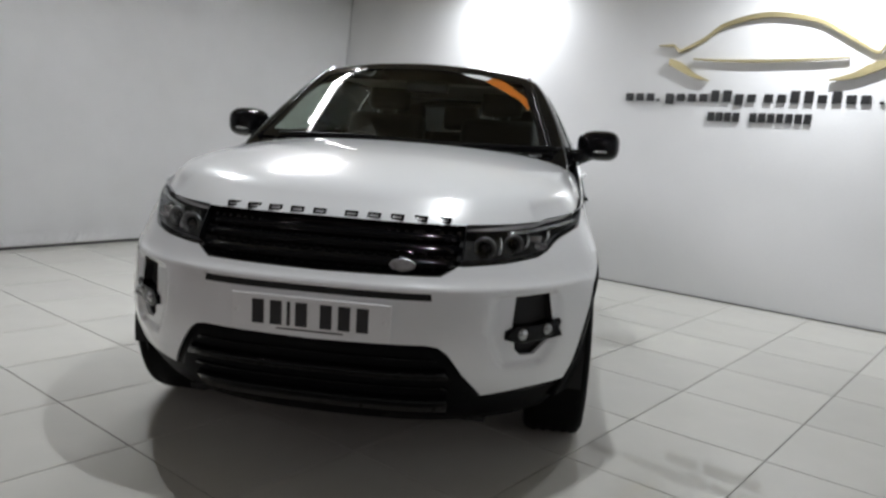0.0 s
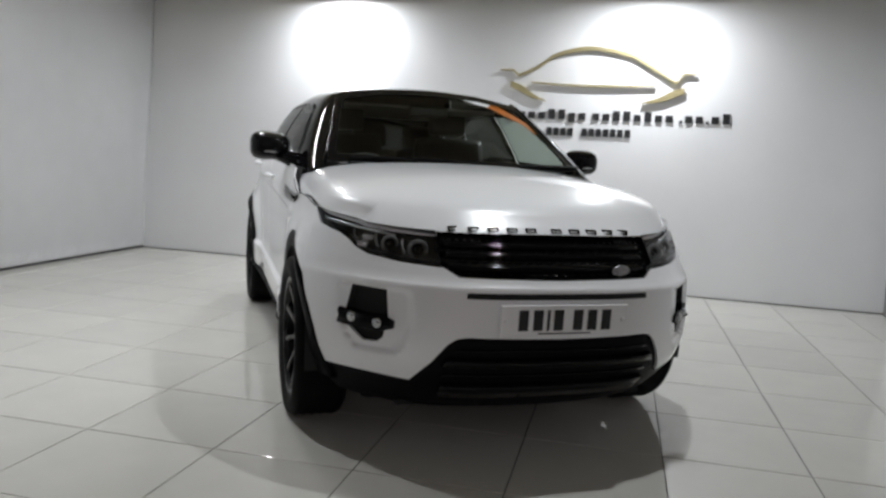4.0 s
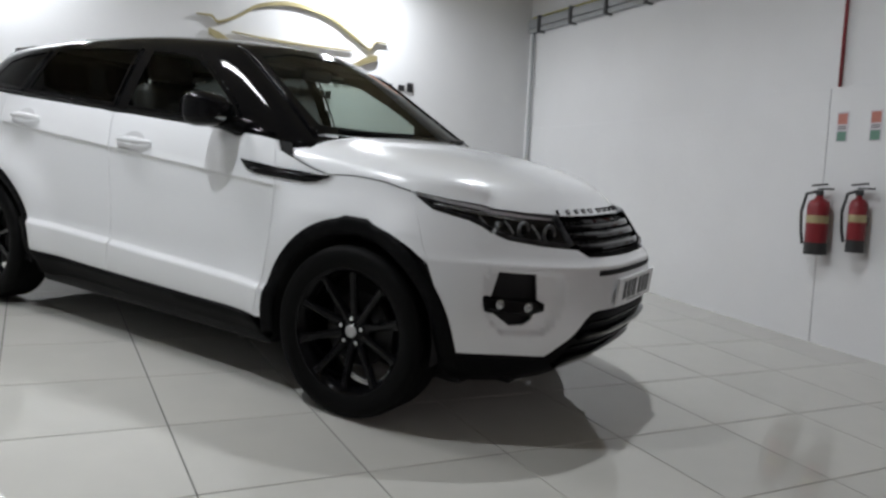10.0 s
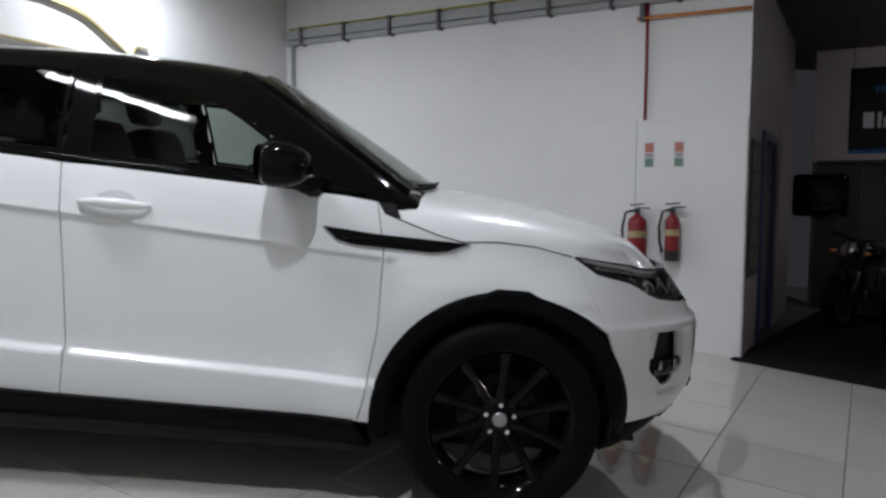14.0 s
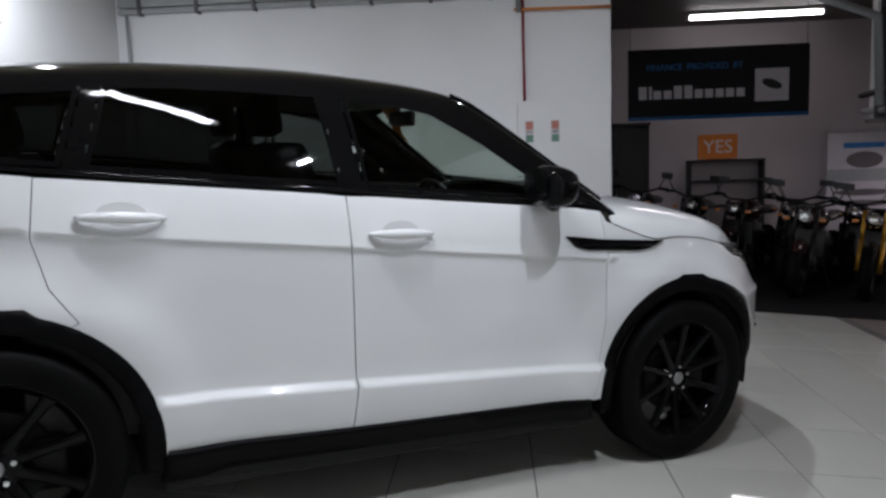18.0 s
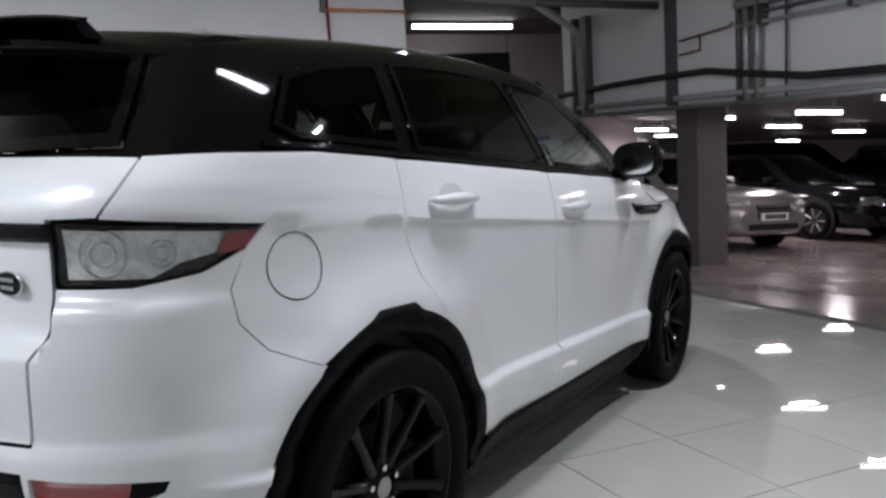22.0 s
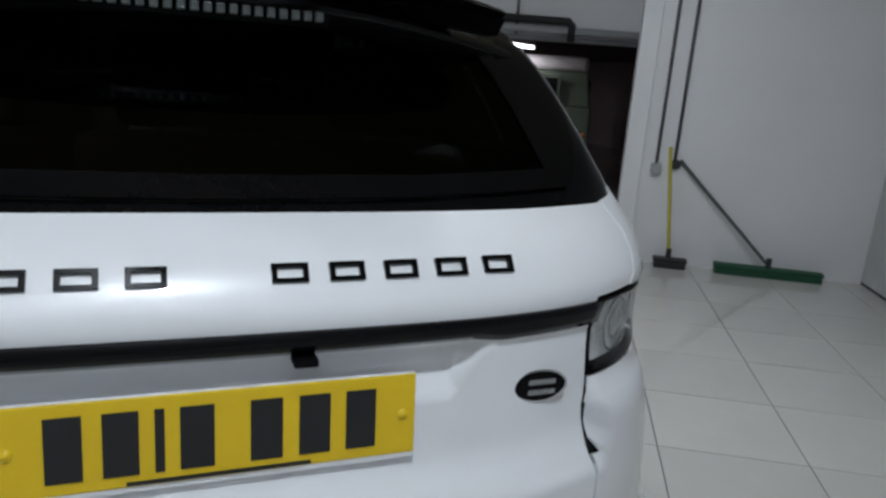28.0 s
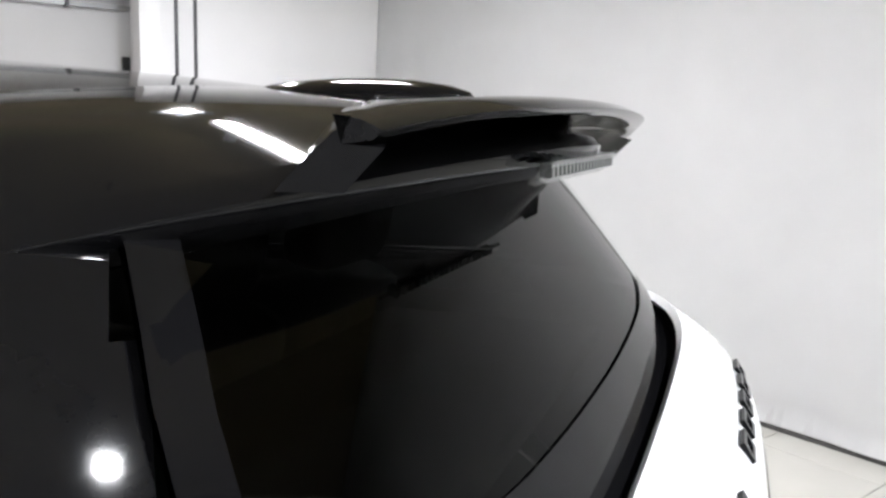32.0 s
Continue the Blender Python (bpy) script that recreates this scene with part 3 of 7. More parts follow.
LAMP_TOP = [(u_nose(0.464, 0.906), 0.907), (u_nose(0.60, 0.912), 0.913), (u_nose(0.70, 0.922), 0.923), (u_side(-1.80, 0.932), 0.934), (u_side(-1.68, 0.948), 0.949), (u_side(-1.56, 0.966), 0.966)]
SHUT = [(-2.65, 0.908)] + [(u, z + 0.004) for u, z in LAMP_TOP] + [(u_side(-1.41, 1.0), 0.999), (-1.27, 1.006), (-1.14, 0.996), (-1.05, 1.015), (-0.86, 1.075)]


def z_shut(u):
    """Height of the line where the clamshell bonnet meets wings and front."""
    return float(np.interp(u, [q[0] for q in SHUT], [q[1] for q in SHUT]))


for side in (-1, 1):
    where = lambda a, b, s=side: skin(a, b, s)
    fd = FD_FRONT[::-1] + belt_points(-0.83, 0.275)[1:-1] + B_LINE[::-1]
    door = part("front_door", patch_bm(shrink(fd, GAP), where, 0.025, ROWS_SIDE, skirt=0.012), CARWHITE, car, field=body_f)
    rd = B_LINE + belt_points(0.275, 1.215)[1:-1] + RD_REAR + arch_points(1, 116, 182.5, 16)
    rear_door = part("rear_door", patch_bm(shrink(rd, GAP), where, 0.025, ROWS_SIDE, skirt=0.012), CARWHITE, car, field=body_f)
    lamp_tip = (u_side(-1.555, 0.966), 0.968)
    join_low = (u_side(-1.735, 0.60), 0.60)
    wing = [(-0.865, 0.95), (-0.865, 0.67), (-0.835, 0.42), (-0.815, 0.332), (-0.862, 0.333)] + arch_points(0, 0, 150, 26)[1:-3] + [join_low, lamp_tip] + [(u, z_shut(u)) for u in np.linspace(u_side(-1.54, 0.97), -0.86, 18)] + [(-0.83, 1.118)]
    wing_ob = part("front_wing", patch_bm(shrink(wing, 0.0007), where, 0.022, skirt=0.012), CARWHITE, car, field=body_f)
    tg_top = (u_tail(0.658, 1.2), 1.205)
    tg_mid = (u_tail(0.675, 1.14), 1.14)
    tg_low = (u_tail(0.658, 1.082), 1.082)
    tip = (u_side(1.66, 1.06), 1.063)
    quarter = RD_REAR[::-1] + belt_points(1.215, 1.5, 4)[1:] + [(u_side(1.72, 1.21), 1.213), tg_top, tg_mid, tg_low, tip, (u_side(1.705, 1.02), 1.02), (u_side(1.75, 0.93), 0.93), (u_side(1.745, 0.86), 0.86), (u_side(1.70, 0.80), 0.80), (u_side(1.60, 0.752), 0.752)] + arch_points(1, 52, 116, 12)
    quarter_ob = part("rear_quarter", patch_bm(shrink(quarter, 0.0006), where, 0.022, skirt=0.012), CARWHITE, car, field=body_f)
    # handles; each cup is a flat patch with the hollow's shade in its paint
    for y0, y1, z0, owner in ((-0.05, 0.20, 1.035, door), (0.86, 1.11, 1.092, rear_door)):
        ym = (y0 + y1) / 2
        cup = part("handle_cup", patch_bm([(ym + 0.07 * math.cos(a), z0 + 0.012 + 0.034 * math.sin(a)) for a in np.linspace(0, 2 * math.pi, 25)[:-1]], lambda a, b, s=side: skin(a, b, s, -0.0006), 0.02), LAMPGREY, owner)
        cup.data.materials[0] = material("shaded_cup_paint", (0.62, 0.625, 0.63), 0.35, coat=0.8, vary=0.02) if "shaded_cup_paint" not in bpy.data.materials else bpy.data.materials["shaded_cup_paint"]
        pts, rads = [], []
        for i in range(13):
            t = i / 12
            q = skin(np.array([y0 + (y1 - y0) * t]), np.array([z0 + 0.004 * math.sin(math.pi * t)]), side, -(0.006 + 0.028 * math.sin(math.pi * t) ** 0.6))[0]
            pts.append(q)
            rads.append(0.006 + 0.012 * math.sin(math.pi * t) ** 0.7)
        part("door_handle", tube_bm(pts, rads, 12), CARWHITE, owner, smooth=True)
    # side vent
    vent = [(-0.648, 1.018), (-0.70, 0.972), (-0.76, 0.960), (-1.03, 0.953), (-1.09, 0.962), (-1.17, 0.994), (-0.84, 1.003)]
    v_ob = part("side_vent", patch_bm(vent, lambda a, b, s=side: skin(a, b, s, -0.009), 0.012, skirt=0.010), GLOSSBLACK, car, "gloss black side vent blade")
    rib = [skin(np.array([y]), np.array([z]), side, -0.012)[0] for y, z in ((-0.72, 0.985), (-0.85, 0.983), (-1.0, 0.978), (-1.12, 0.978))]
    part("blade", tube_bm(rib, 0.006, 8), GLOSSBLACK, v_ob, smooth=True)
    # black sill and wheel-arch cladding
    sill = [(-0.87, 0.225), (-0.80, 0.333), (0.235, 0.345), (0.86, 0.358), (0.87, 0.235)]
    part("sill_cladding", patch_bm(sill, lambda a, b, s=side: skin(a, b, s, -0.012), 0.04, skirt=0.03), SATINBLACK, car, "satin black sill cladding")
    for k, (a0, a1) in enumerate(((-12, 188), (-6, 190))):
        cy, r = WHEELS[k]
        ring = arch_points(k, a0, a1, 44, 0.004)
        ring = [(y, min(z, 0.364 + r - 0.003) if abs(y - cy) > 0.09 else 0.364 + r + 0.012) for y, z in ring]
        poly = [(y, z) for y, z in ring] + [(cy + 0.408 * math.cos(radians(a)), 0.364 + 0.408 * math.sin(radians(a))) for a in np.linspace(a1, a0, 44)]
        part("wheel_arch_cladding", patch_bm([(u_side(y, max(z, 0.25)) if y < -1.3 or y > 1.3 else y, z) for y, z in poly], lambda a, b, s=side: skin(a, np.maximum(b, 0.33), s, -0.0015) * np.array([1, 1, 0]) + np.stack([0 * b, 0 * b, b], -1), 0.03, skirt=0.05), SATINBLACK, car, "satin black wheel arch cladding")
        liner = bmesh.new()
        prev = None
        for a in np.linspace(a0, a1, 30):
            c = (cy + 0.405 * math.cos(radians(a)), 0.364 + 0.405 * math.sin(radians(a)))
            cur = [liner.verts.new((side * 0.90, *c)), liner.verts.new((side * 0.55, *c))]
            if prev:
                liner.faces.new((prev[0], prev[1], cur[1], cur[0]))
            prev = cur
        rim_v = [v for v in liner.verts if abs(abs(v.co.x) - 0.55) < 1e-4]
        liner.faces.new(rim_v)
        part("wheel_arch_liner", liner, UNDER, car)
    if side < 0:
        part("fuel_flap", tube_bm([skin(np.array([u_side(1.592 + 0.072 * math.cos(a), 0.966)]), np.array([0.966 + 0.074 * math.sin(a)]), side, -0.0005)[0] for a in np.linspace(0, 2 * math.pi, 41)[:-1]], 0.0013, 6, closed=True), UNDER, quarter_ob, "round fuel flap outline")


def signed_nose(c, z, inset=0.0):
    c, z = np.asarray(c, float), np.asarray(z, float)
    p = skin(np.abs(c) - FAN - REACH, z, 1, inset)
    p[..., 0] *= np.where(c < 0, -1, 1)
    return p


def signed_tail(c, z, inset=0.0):
    c, z = np.asarray(c, float), np.asarray(z, float)
    p = skin(FAN + REACH - np.abs(c), z, 1, inset)
    p[..., 0] *= np.where(c < 0, -1, 1)
    return p


NOSE, TAIL = FAN + REACH, FAN + REACH


def cn(x, z):
    return math.copysign(u_nose(x, z) + NOSE, x)


def ct_(x, z):
    return math.copysign(TAIL - u_tail(x, z), x)


def both(half):
    """Closed polygon from its half with x >= 0, listed from the top middle outwards and down."""
    return [(a, b) for a, b in half] + [(-a, b) for a, b in half[::-1] if a > 0.0005]


# front bumper skin, with the lamp and grille openings left out of it
lamp_f = [(u + NOSE, z) for u, z in LAMP_TOP] + [(u_side(-1.645, 0.914) + NOSE, 0.915), (u_side(-1.775, 0.887) + NOSE, 0.888), (u_side(-1.822, 0.870) + NOSE, 0.870), (u_side(-1.865, 0.846) + NOSE, 0.846), (cn(0.70, 0.826), 0.826), (cn(0.60, 0.811), 0.810), (cn(0.464, 0.80), 0.800)]
grille_half = [(0.0, 0.907), (cn(0.461, 0.906), 0.906), (cn(0.461, 0.80), 0.801), (cn(0.447, 0.806), 0.801), (cn(0.395, 0.77), 0.769), (0.0, 0.764)]
low_half = [(cn(x, max(low_edge_front(x), 0.33)), low_edge_front(x)) for x in (0.001, 0.2, 0.37, 0.39, 0.41, 0.425, 0.44, 0.49, 0.547, 0.60, 0.65, 0.70, 0.77, 0.84)]
bump_half = grille_half[:2:-1] + lamp_f[:5:-1] + [(u_side(-1.555, 0.966) + NOSE, 0.968), (u_side(-1.735, 0.60) + NOSE, 0.60)] + [(u_side(y, z) + NOSE, z) for y, z in arch_points(0, 154, 180, 4)] + low_half[::-1]
fog_open = [(cn(x, z), z) for x, z in ((0.640, 0.702), (0.752, 0.706), (0.770, 0.60), (0.758, 0.54), (0.712, 0.494), (0.668, 0.498), (0.648, 0.52), (0.634, 0.60))]
mirror = lambda poly: [(-a, b) for a, b in poly]
bumper = part("front_bumper", patch_bm(shrink(both(bump_half), 0.0005), signed_nose, 0.017, holes=[fog_open, mirror(fog_open)], skirt=0.012), CARWHITE, car, field=body_f)
lower = both([(0.0, 0.541)] + [(a, b - 0.003) for a, b in low_half[1:]] + [(u_side(-1.76, 0.36) + NOSE, 0.365), (u_side(-1.735, 0.28) + NOSE, 0.285), (u_side(-1.74, 0.24) + NOSE, 0.235), (cn(0.66, 0.24), 0.225), (cn(0.50, 0.23), 0.215), (0.0, 0.205)])
low_ob = part("front_lower_bumper", patch_bm(lower, lambda a, b: signed_nose(a, b, 0.012), 0.03, skirt=0.02), SATINBLACK, car, "black lower front bumper and air intake")
for z0, z1, inset, half in ((0.432, 0.462, -0.010, 0.43), (0.385, 0.397, 0.002, 0.44), (0.495, 0.505, 0.006, 0.39), (0.285, 0.345, -0.016, 0.46)):
    part("intake_bar", patch_bm([(-cn(half, 0.36), z0), (cn(half, 0.36), z0), (cn(half - 0.02, 0.36), z1), (-cn(half - 0.02, 0.36), z1)], lambda a, b, i=inset: signed_nose(a, b, i), 0.05, rows=[(z0 + z1) / 2], skirt=0.03), GLOSSBLACK, low_ob)
# grille
grille = part("grille", patch_bm(both(grille_half), lambda a, b: signed_nose(a, b, 0.030), 0.03, skirt=-0.03), GLOSSBLACK, car, "gloss black grille with two bars")
for z0, h in ((0.884, 0.011), (0.850, 0.011), (0.806, 0.012)):
    half = 0.44 if z0 > 0.8 else 0.43
    part("grille_bar", patch_bm([(-cn(half, z0), z0 - h), (cn(half, z0), z0 - h), (cn(half, z0), z0 + h), (-cn(half, z0), z0 + h)], lambda a, b: signed_nose(a, b, 0.004), 0.04, rows=[z0 - h * 0.4, z0 + h * 0.4], skirt=0.02), GLOSSBLACK, grille)
for i in range(-9, 10):
    for z0 in (0.867, 0.828, 0.787):
        x = i * 0.044 + (0.022 if z0 == 0.828 else 0)
        if abs(x) < 0.42:
            c = signed_nose(np.array([math.copysign(cn(abs(x) + 1e-4, z0), x)]), np.array([z0]), 0.016)[0]
            part("grille_mesh_cell", tube_bm([c + np.array([0.017 * math.cos(a), 0, 0.010 * math.sin(a)]) for a in np.linspace(0, 2 * math.pi, 9)[:-1]], 0.0028, 5, closed=True), GLOSSBLACK, grille)
slot = [(-cn(0.38, 0.70), 0.697), (cn(0.38, 0.70), 0.697), (cn(0.378, 0.70), 0.719), (-cn(0.378, 0.70), 0.719)]
part("bumper_slot", patch_bm(slot, lambda a, b: signed_nose(a, b, -0.001), 0.03, rows=[0.708]), UNDER, bumper, "dark slot across the bumper")
# badge shape on the grille, oval
bad = signed_nose(np.array([cn(0.27, 0.80)]), np.array([0.80]), -0.012)[0]
bm = lathe_bm([(0.0, 0.004), (0.9, 0.004), (1.0, 0.0)], 24)
bmesh.ops.transform(bm, matrix=Matrix.Translation(bad) @ pose(0, 0, 0, 90, 0, 8) @ Matrix.Diagonal((0.043, 0.022, 1, 1)), verts=bm.verts)
part("oval_badge", bm, BOWL, grille)
# headlamps: dark bowl, bright units, clear cover
for sx in (-1, 1):
    poly = lamp_f if sx > 0 else mirror(lamp_f)
    lamp = part("headlamp", patch_bm(poly, lambda a, b: signed_nose(a, b, 0.035), 0.025, skirt=-0.035), DARKBOWL, car, "smoked headlamp with clear cover")
    for x0, z0, r in ((0.535, 0.853, 0.038), (0.630, 0.866, 0.033)):
        c = Vector(signed_nose(np.array([sx * cn(x0, z0)]), np.array([z0]), 0.024)[0])
        bm = lathe_bm([(0.0, -0.012), (0.55 * r, -0.004), (0.62 * r, 0.004), (0.86 * r, 0.012), (1.0 * r, 0.012), (1.05 * r, 0.0)], 28)
        bmesh.ops.transform(bm, matrix=Matrix.Translation(c) @ pose(0, 0, 0, 90, 0, sx * 12), verts=bm.verts)
        part("lamp_unit", bm, DARKBOWL, lamp, smooth=True)
        bm = bmesh.new()
        bmesh.ops.create_uvsphere(bm, u_segments=18, v_segments=10, radius=0.6 * r)
        bmesh.ops.transform(bm, matrix=Matrix.Translation(c), verts=bm.verts)
        part("projector", bm, GLOSSBLACK, lamp, smooth=True)
    for x0, z0, h in ((0.584, 0.858, 0.026), (0.672, 0.872, 0.022), (0.74, 0.885, 0.018)):
        rib = [signed_nose(np.array([sx * cn(x0 + 0.012 * q, z0)]), np.array([z0 + h * q]), 0.014 + 0.010 * q * q)[0] for q in np.linspace(-1, 1, 7)]
        part("lamp_divider", tube_bm(rib, 0.0045, 8), BOWL, lamp, smooth=True)
    strip = [signed_nose(np.array([sx * (cn(0.60, 0.90) + (u_side(-1.64, 0.93) + NOSE - cn(0.60, 0.90)) * t)]), np.array([0.898 + 0.038 * t]), 0.012)[0] for t in np.linspace(0, 1, 10)]
    part("lamp_strip", tube_bm(strip, 0.007, 8), LAMPGREY, lamp, smooth=True)
    for x0, z0 in ((0.70, 0.880), (0.72, 0.855)):
        c = Vector(signed_nose(np.array([sx * cn(x0, z0)]), np.array([z0]), 0.02)[0])
        part("lamp_reflector", box_bm(c.x - 0.022, c.x + 0.022, c.y - 0.01, c.y + 0.01, c.z - 0.012, c.z + 0.012, bevel=0.004), LAMPGREY, lamp)
    part("lamp_cover", patch_bm(shrink(poly, 0.003), lambda a, b: signed_nose(a, b, 0.001), 0.025), CLEAR, lamp)
    # fog lamp opening and fin
    part("fog_lamp_opening", patch_bm([(sx * a, b) for a, b in fog_open], lambda a, b: signed_nose(a, b, 0.045), 0.03, skirt=-0.045), UNDER, bumper, "dark fog lamp opening")
    fin = patch_bm([(sx * cn(x, z), z) for x, z in ((0.612, 0.588), (0.640, 0.603), (0.72, 0.600), (0.785, 0.612), (0.797, 0.600), (0.792, 0.556), (0.77, 0.545), (0.66, 0.541), (0.612, 0.560))], lambda a, b: signed_nose(a, b, -0.010), 0.02, skirt=0.04)
    fin_ob = part("fog_lamp_fin", fin, GLOSSBLACK, bumper, "dark fog lamp fin with clear lamps")
    for x0, z0 in ((0.665, 0.573), (0.745, 0.580)):
        c = Vector(signed_nose(np.array([sx * cn(x0, z0)]), np.array([z0]), -0.010)[0])
        bm = lathe_bm([(0.0, 0.008), (0.015, 0.006), (0.020, 0.0)], 20)
        bmesh.ops.transform(bm, matrix=Matrix.Translation(c) @ pose(0, 0, 0, 90, 0, sx * 32), verts=bm.verts)
        part("fog_lens", bm, LAMPGREY, fin_ob, smooth=True)


def plate(name, x_at, y_at, z0, half, spread, yaw, lean, mat, label):
    """Number plate with plain bars for its characters, two screws and a dealer's strip."""
    p = part(name, box_bm(-half, half, -0.004, 0.004, -0.0555, 0.0555, bevel=0.002), mat, car, label)
    p.matrix_local = pose(x_at, y_at, z0, lean, 0, yaw)
    cells = ((0.05, 0.011), (0.05, 0.011), (0.014, 0.011), (0.05, 0.033), (0.05, 0.011), (0.05, 0.011), (0.05, 0.0))
    x = -0.201 * spread
    for w, gap in cells:
        part("plate_bar", box_bm(x + w * spread * 0.1, x + w * spread * 0.9, -0.0062, -0.003, -0.0395, 0.0395), INK, p)
        x += (w + gap) * spread
    part("dealer_strip", box_bm(-0.11, 0.11, -0.0055, -0.003, -0.0535, -0.0485), INK, p)
    part("plate_surround", box_bm(-half - 0.0015, half + 0.0015, -0.002, 0.006, -0.064, 0.057, bevel=0.003), PLATEWHITE, p)
    for sx in (-1, 1):
        screw = lathe_bm([(0.0, 0.004), (0.006, 0.003), (0.008, 0.0)], 14)
        bmesh.ops.transform(screw, matrix=pose(sx * (half - 0.018), -0.004, 0.0, 90), verts=screw.verts)
        part("plate_screw", screw, mat, p, smooth=True)


plate("number_plate", 0.0, -2.249, 0.625, 0.262, 0.98, 0, 2, PLATEWHITE, "white front number plate with dark bars")
# ---- bonnet, cabin, glass ----
def dome_bm(f, spine, z0, us, phis, first=None, skip=None, inset=0.0, side_only=None):
    """A dome over the spine: columns along us, rows of elevation phis (fractions from the low edge to the middle)."""
    bm = bmesh.new()
    grid = []
    for k, u in enumerate(us):
        oy, dx, dy = plan_ray(u, spine)
        low = first(u) if first else 0.0
        ph = low + (math.pi / 2 - low) * phis
        z00 = z0(u) if callable(z0) else z0
        o = np.zeros_like(ph)
        x, y, z = solve(f, o, o + oy, o + z00, dx * np.cos(ph), dy * np.cos(ph), np.sin(ph), 1.7)
        grid.append(np.stack([x, y, z], -1))
    grid = np.array(grid)
    for s in (-1, 1):
        vs = [[bm.verts.new((s * p[0], p[1], p[2])) for p in col] for col in grid]
        for i in range(len(us) - 1):
            for j in range(len(phis) - 1):
                q = (vs[i][j], vs[i + 1][j], vs[i + 1][j + 1], vs[i][j + 1])
                if skip is not None:
                    c = (grid[i, j] + grid[i + 1, j] + grid[i + 1, j + 1] + grid[i, j + 1]) / 4
                    if skip(c):
                        continue
                bm.faces.new(q if s > 0 else q[::-1]).smooth = True
    bmesh.ops.remove_doubles(bm, verts=bm.verts, dist=0.0006)
    return bm


def hood_low(u):
    """Elevation at which the bonnet meets its shut line."""
    target = z_shut(u) + 0.003
    oy, dx, dy = plan_ray(u, (-1.3, -0.84))
    ph = np.linspace(-0.2, 1.2, 120)
    o = np.zeros_like(ph)
    _, _, z = solve(hood_f, o, o + oy, o + 0.85, dx * np.cos(ph), dy * np.cos(ph), np.sin(ph), 1.7)
    return float(np.interp(target, z, ph))


hood_us = np.concatenate([np.linspace(-2.65, -1.3, 46), np.linspace(-1.28, -0.86, 16)])
hood_bm = dome_bm(hood_f, (-1.3, -0.84), 0.85, hood_us, np.linspace(0, 1, 34) ** 0.9, hood_low)
flange = [e for e in hood_bm.edges if e.is_boundary and max(v.co.y for v in e.verts) < -0.87]
for g in bmesh.ops.extrude_edge_only(hood_bm, edges=flange)["geom"]:
    if isinstance(g, bmesh.types.BMVert):
        g.co.z -= 0.012
        g.co.x *= 0.997
    elif isinstance(g, bmesh.types.BMFace):
        g.smooth = False
bonnet = part("bonnet", hood_bm, CARWHITE, car, "white clamshell bonnet", field=hood_f)
for side in (-1, 1):
    line = [skin(np.array([u]), np.array([z_shut(u) + 0.001]), side, 0.0004)[0] for u in np.linspace(u_side(-1.54, 0.97), -0.90, 40)]
    part("shut_line", tube_bm(line, 0.0024, 6), UNDER, bonnet, "dark gap along the bonnet's edge")
# raised plain bars that stand for the maker's lettering
def letter_bm(h):
    bm = bmesh.new()
    for z in (-h + 0.0028, h - 0.0028):
        box(bm, -0.023, 0.023, -0.003, 0.004, z - 0.0028, z + 0.0028)
    for x in (-0.0195, 0.0195):
        box(bm, x - 0.0035, x + 0.0035, -0.003, 0.004, -h + 0.0058, h - 0.0058)
    return bm


LETTERS = [s * c for s in (-1, 1) for c in (0.376, 0.3028, 0.2296, 0.1564, 0.0832)]
for x in [s * (0.376 - 0.080 * k) for s in (-1, 1) for k in range(5)]:
    oy, dx, dy = plan_ray(np.array([-2.65]), (-1.3, -0.84))
    px, py, pz = solve(hood_f, np.array([x]), np.array([-1.5]), np.array([0.934]), np.array([0.0]), np.array([-1.0]), np.array([0.0]), 1.0)
    p = part("letter_bar", letter_bm(0.011), GLOSSBLACK, bonnet)
    p.matrix_local = Matrix.Translation((px[0], py[0], pz[0])) @ pose(0, 0, 0, -38, 0, -x * 30)


def side_x(y, z):
    d = np.clip(z - z_belt(y), -0.005, None)
    w = 0.846 - 0.47 * d - 0.30 * d * d
    return w - 0.11 * np.clip((y - 0.55) / 1.2, 0, None) ** 2 - 0.05 * np.clip((-0.2 - y) / 0.8, 0, None) ** 2


def screen_y(x, z):
    return -1.06 + 1.72 * (z - 1.17) + 0.17 * (np.abs(x) / 0.75) ** 2.2


def back_y(x, z):
    return 1.915 - 0.74 * (z - 1.20) - 0.05 * (np.abs(x) / 0.57) ** 2.5


ROOF_PROFILE = profile([-0.7, -0.25, 0.0, 0.3, 0.7, 1.28, 1.7, 1.9], [1.55, 1.612, 1.63, 1.637, 1.625, 1.578, 1.525, 1.50])


def roof_z(x, y):
    return ROOF_PROFILE(y) - 0.055 * (np.abs(x) / 0.6) ** 2


def cabin_f(x, y, z):
    return smax(smax(smax(np.abs(x) - side_x(y, z), screen_y(x, z) - y, 0.035), y - back_y(x, z), 0.06), z - roof_z(x, y), 0.045)


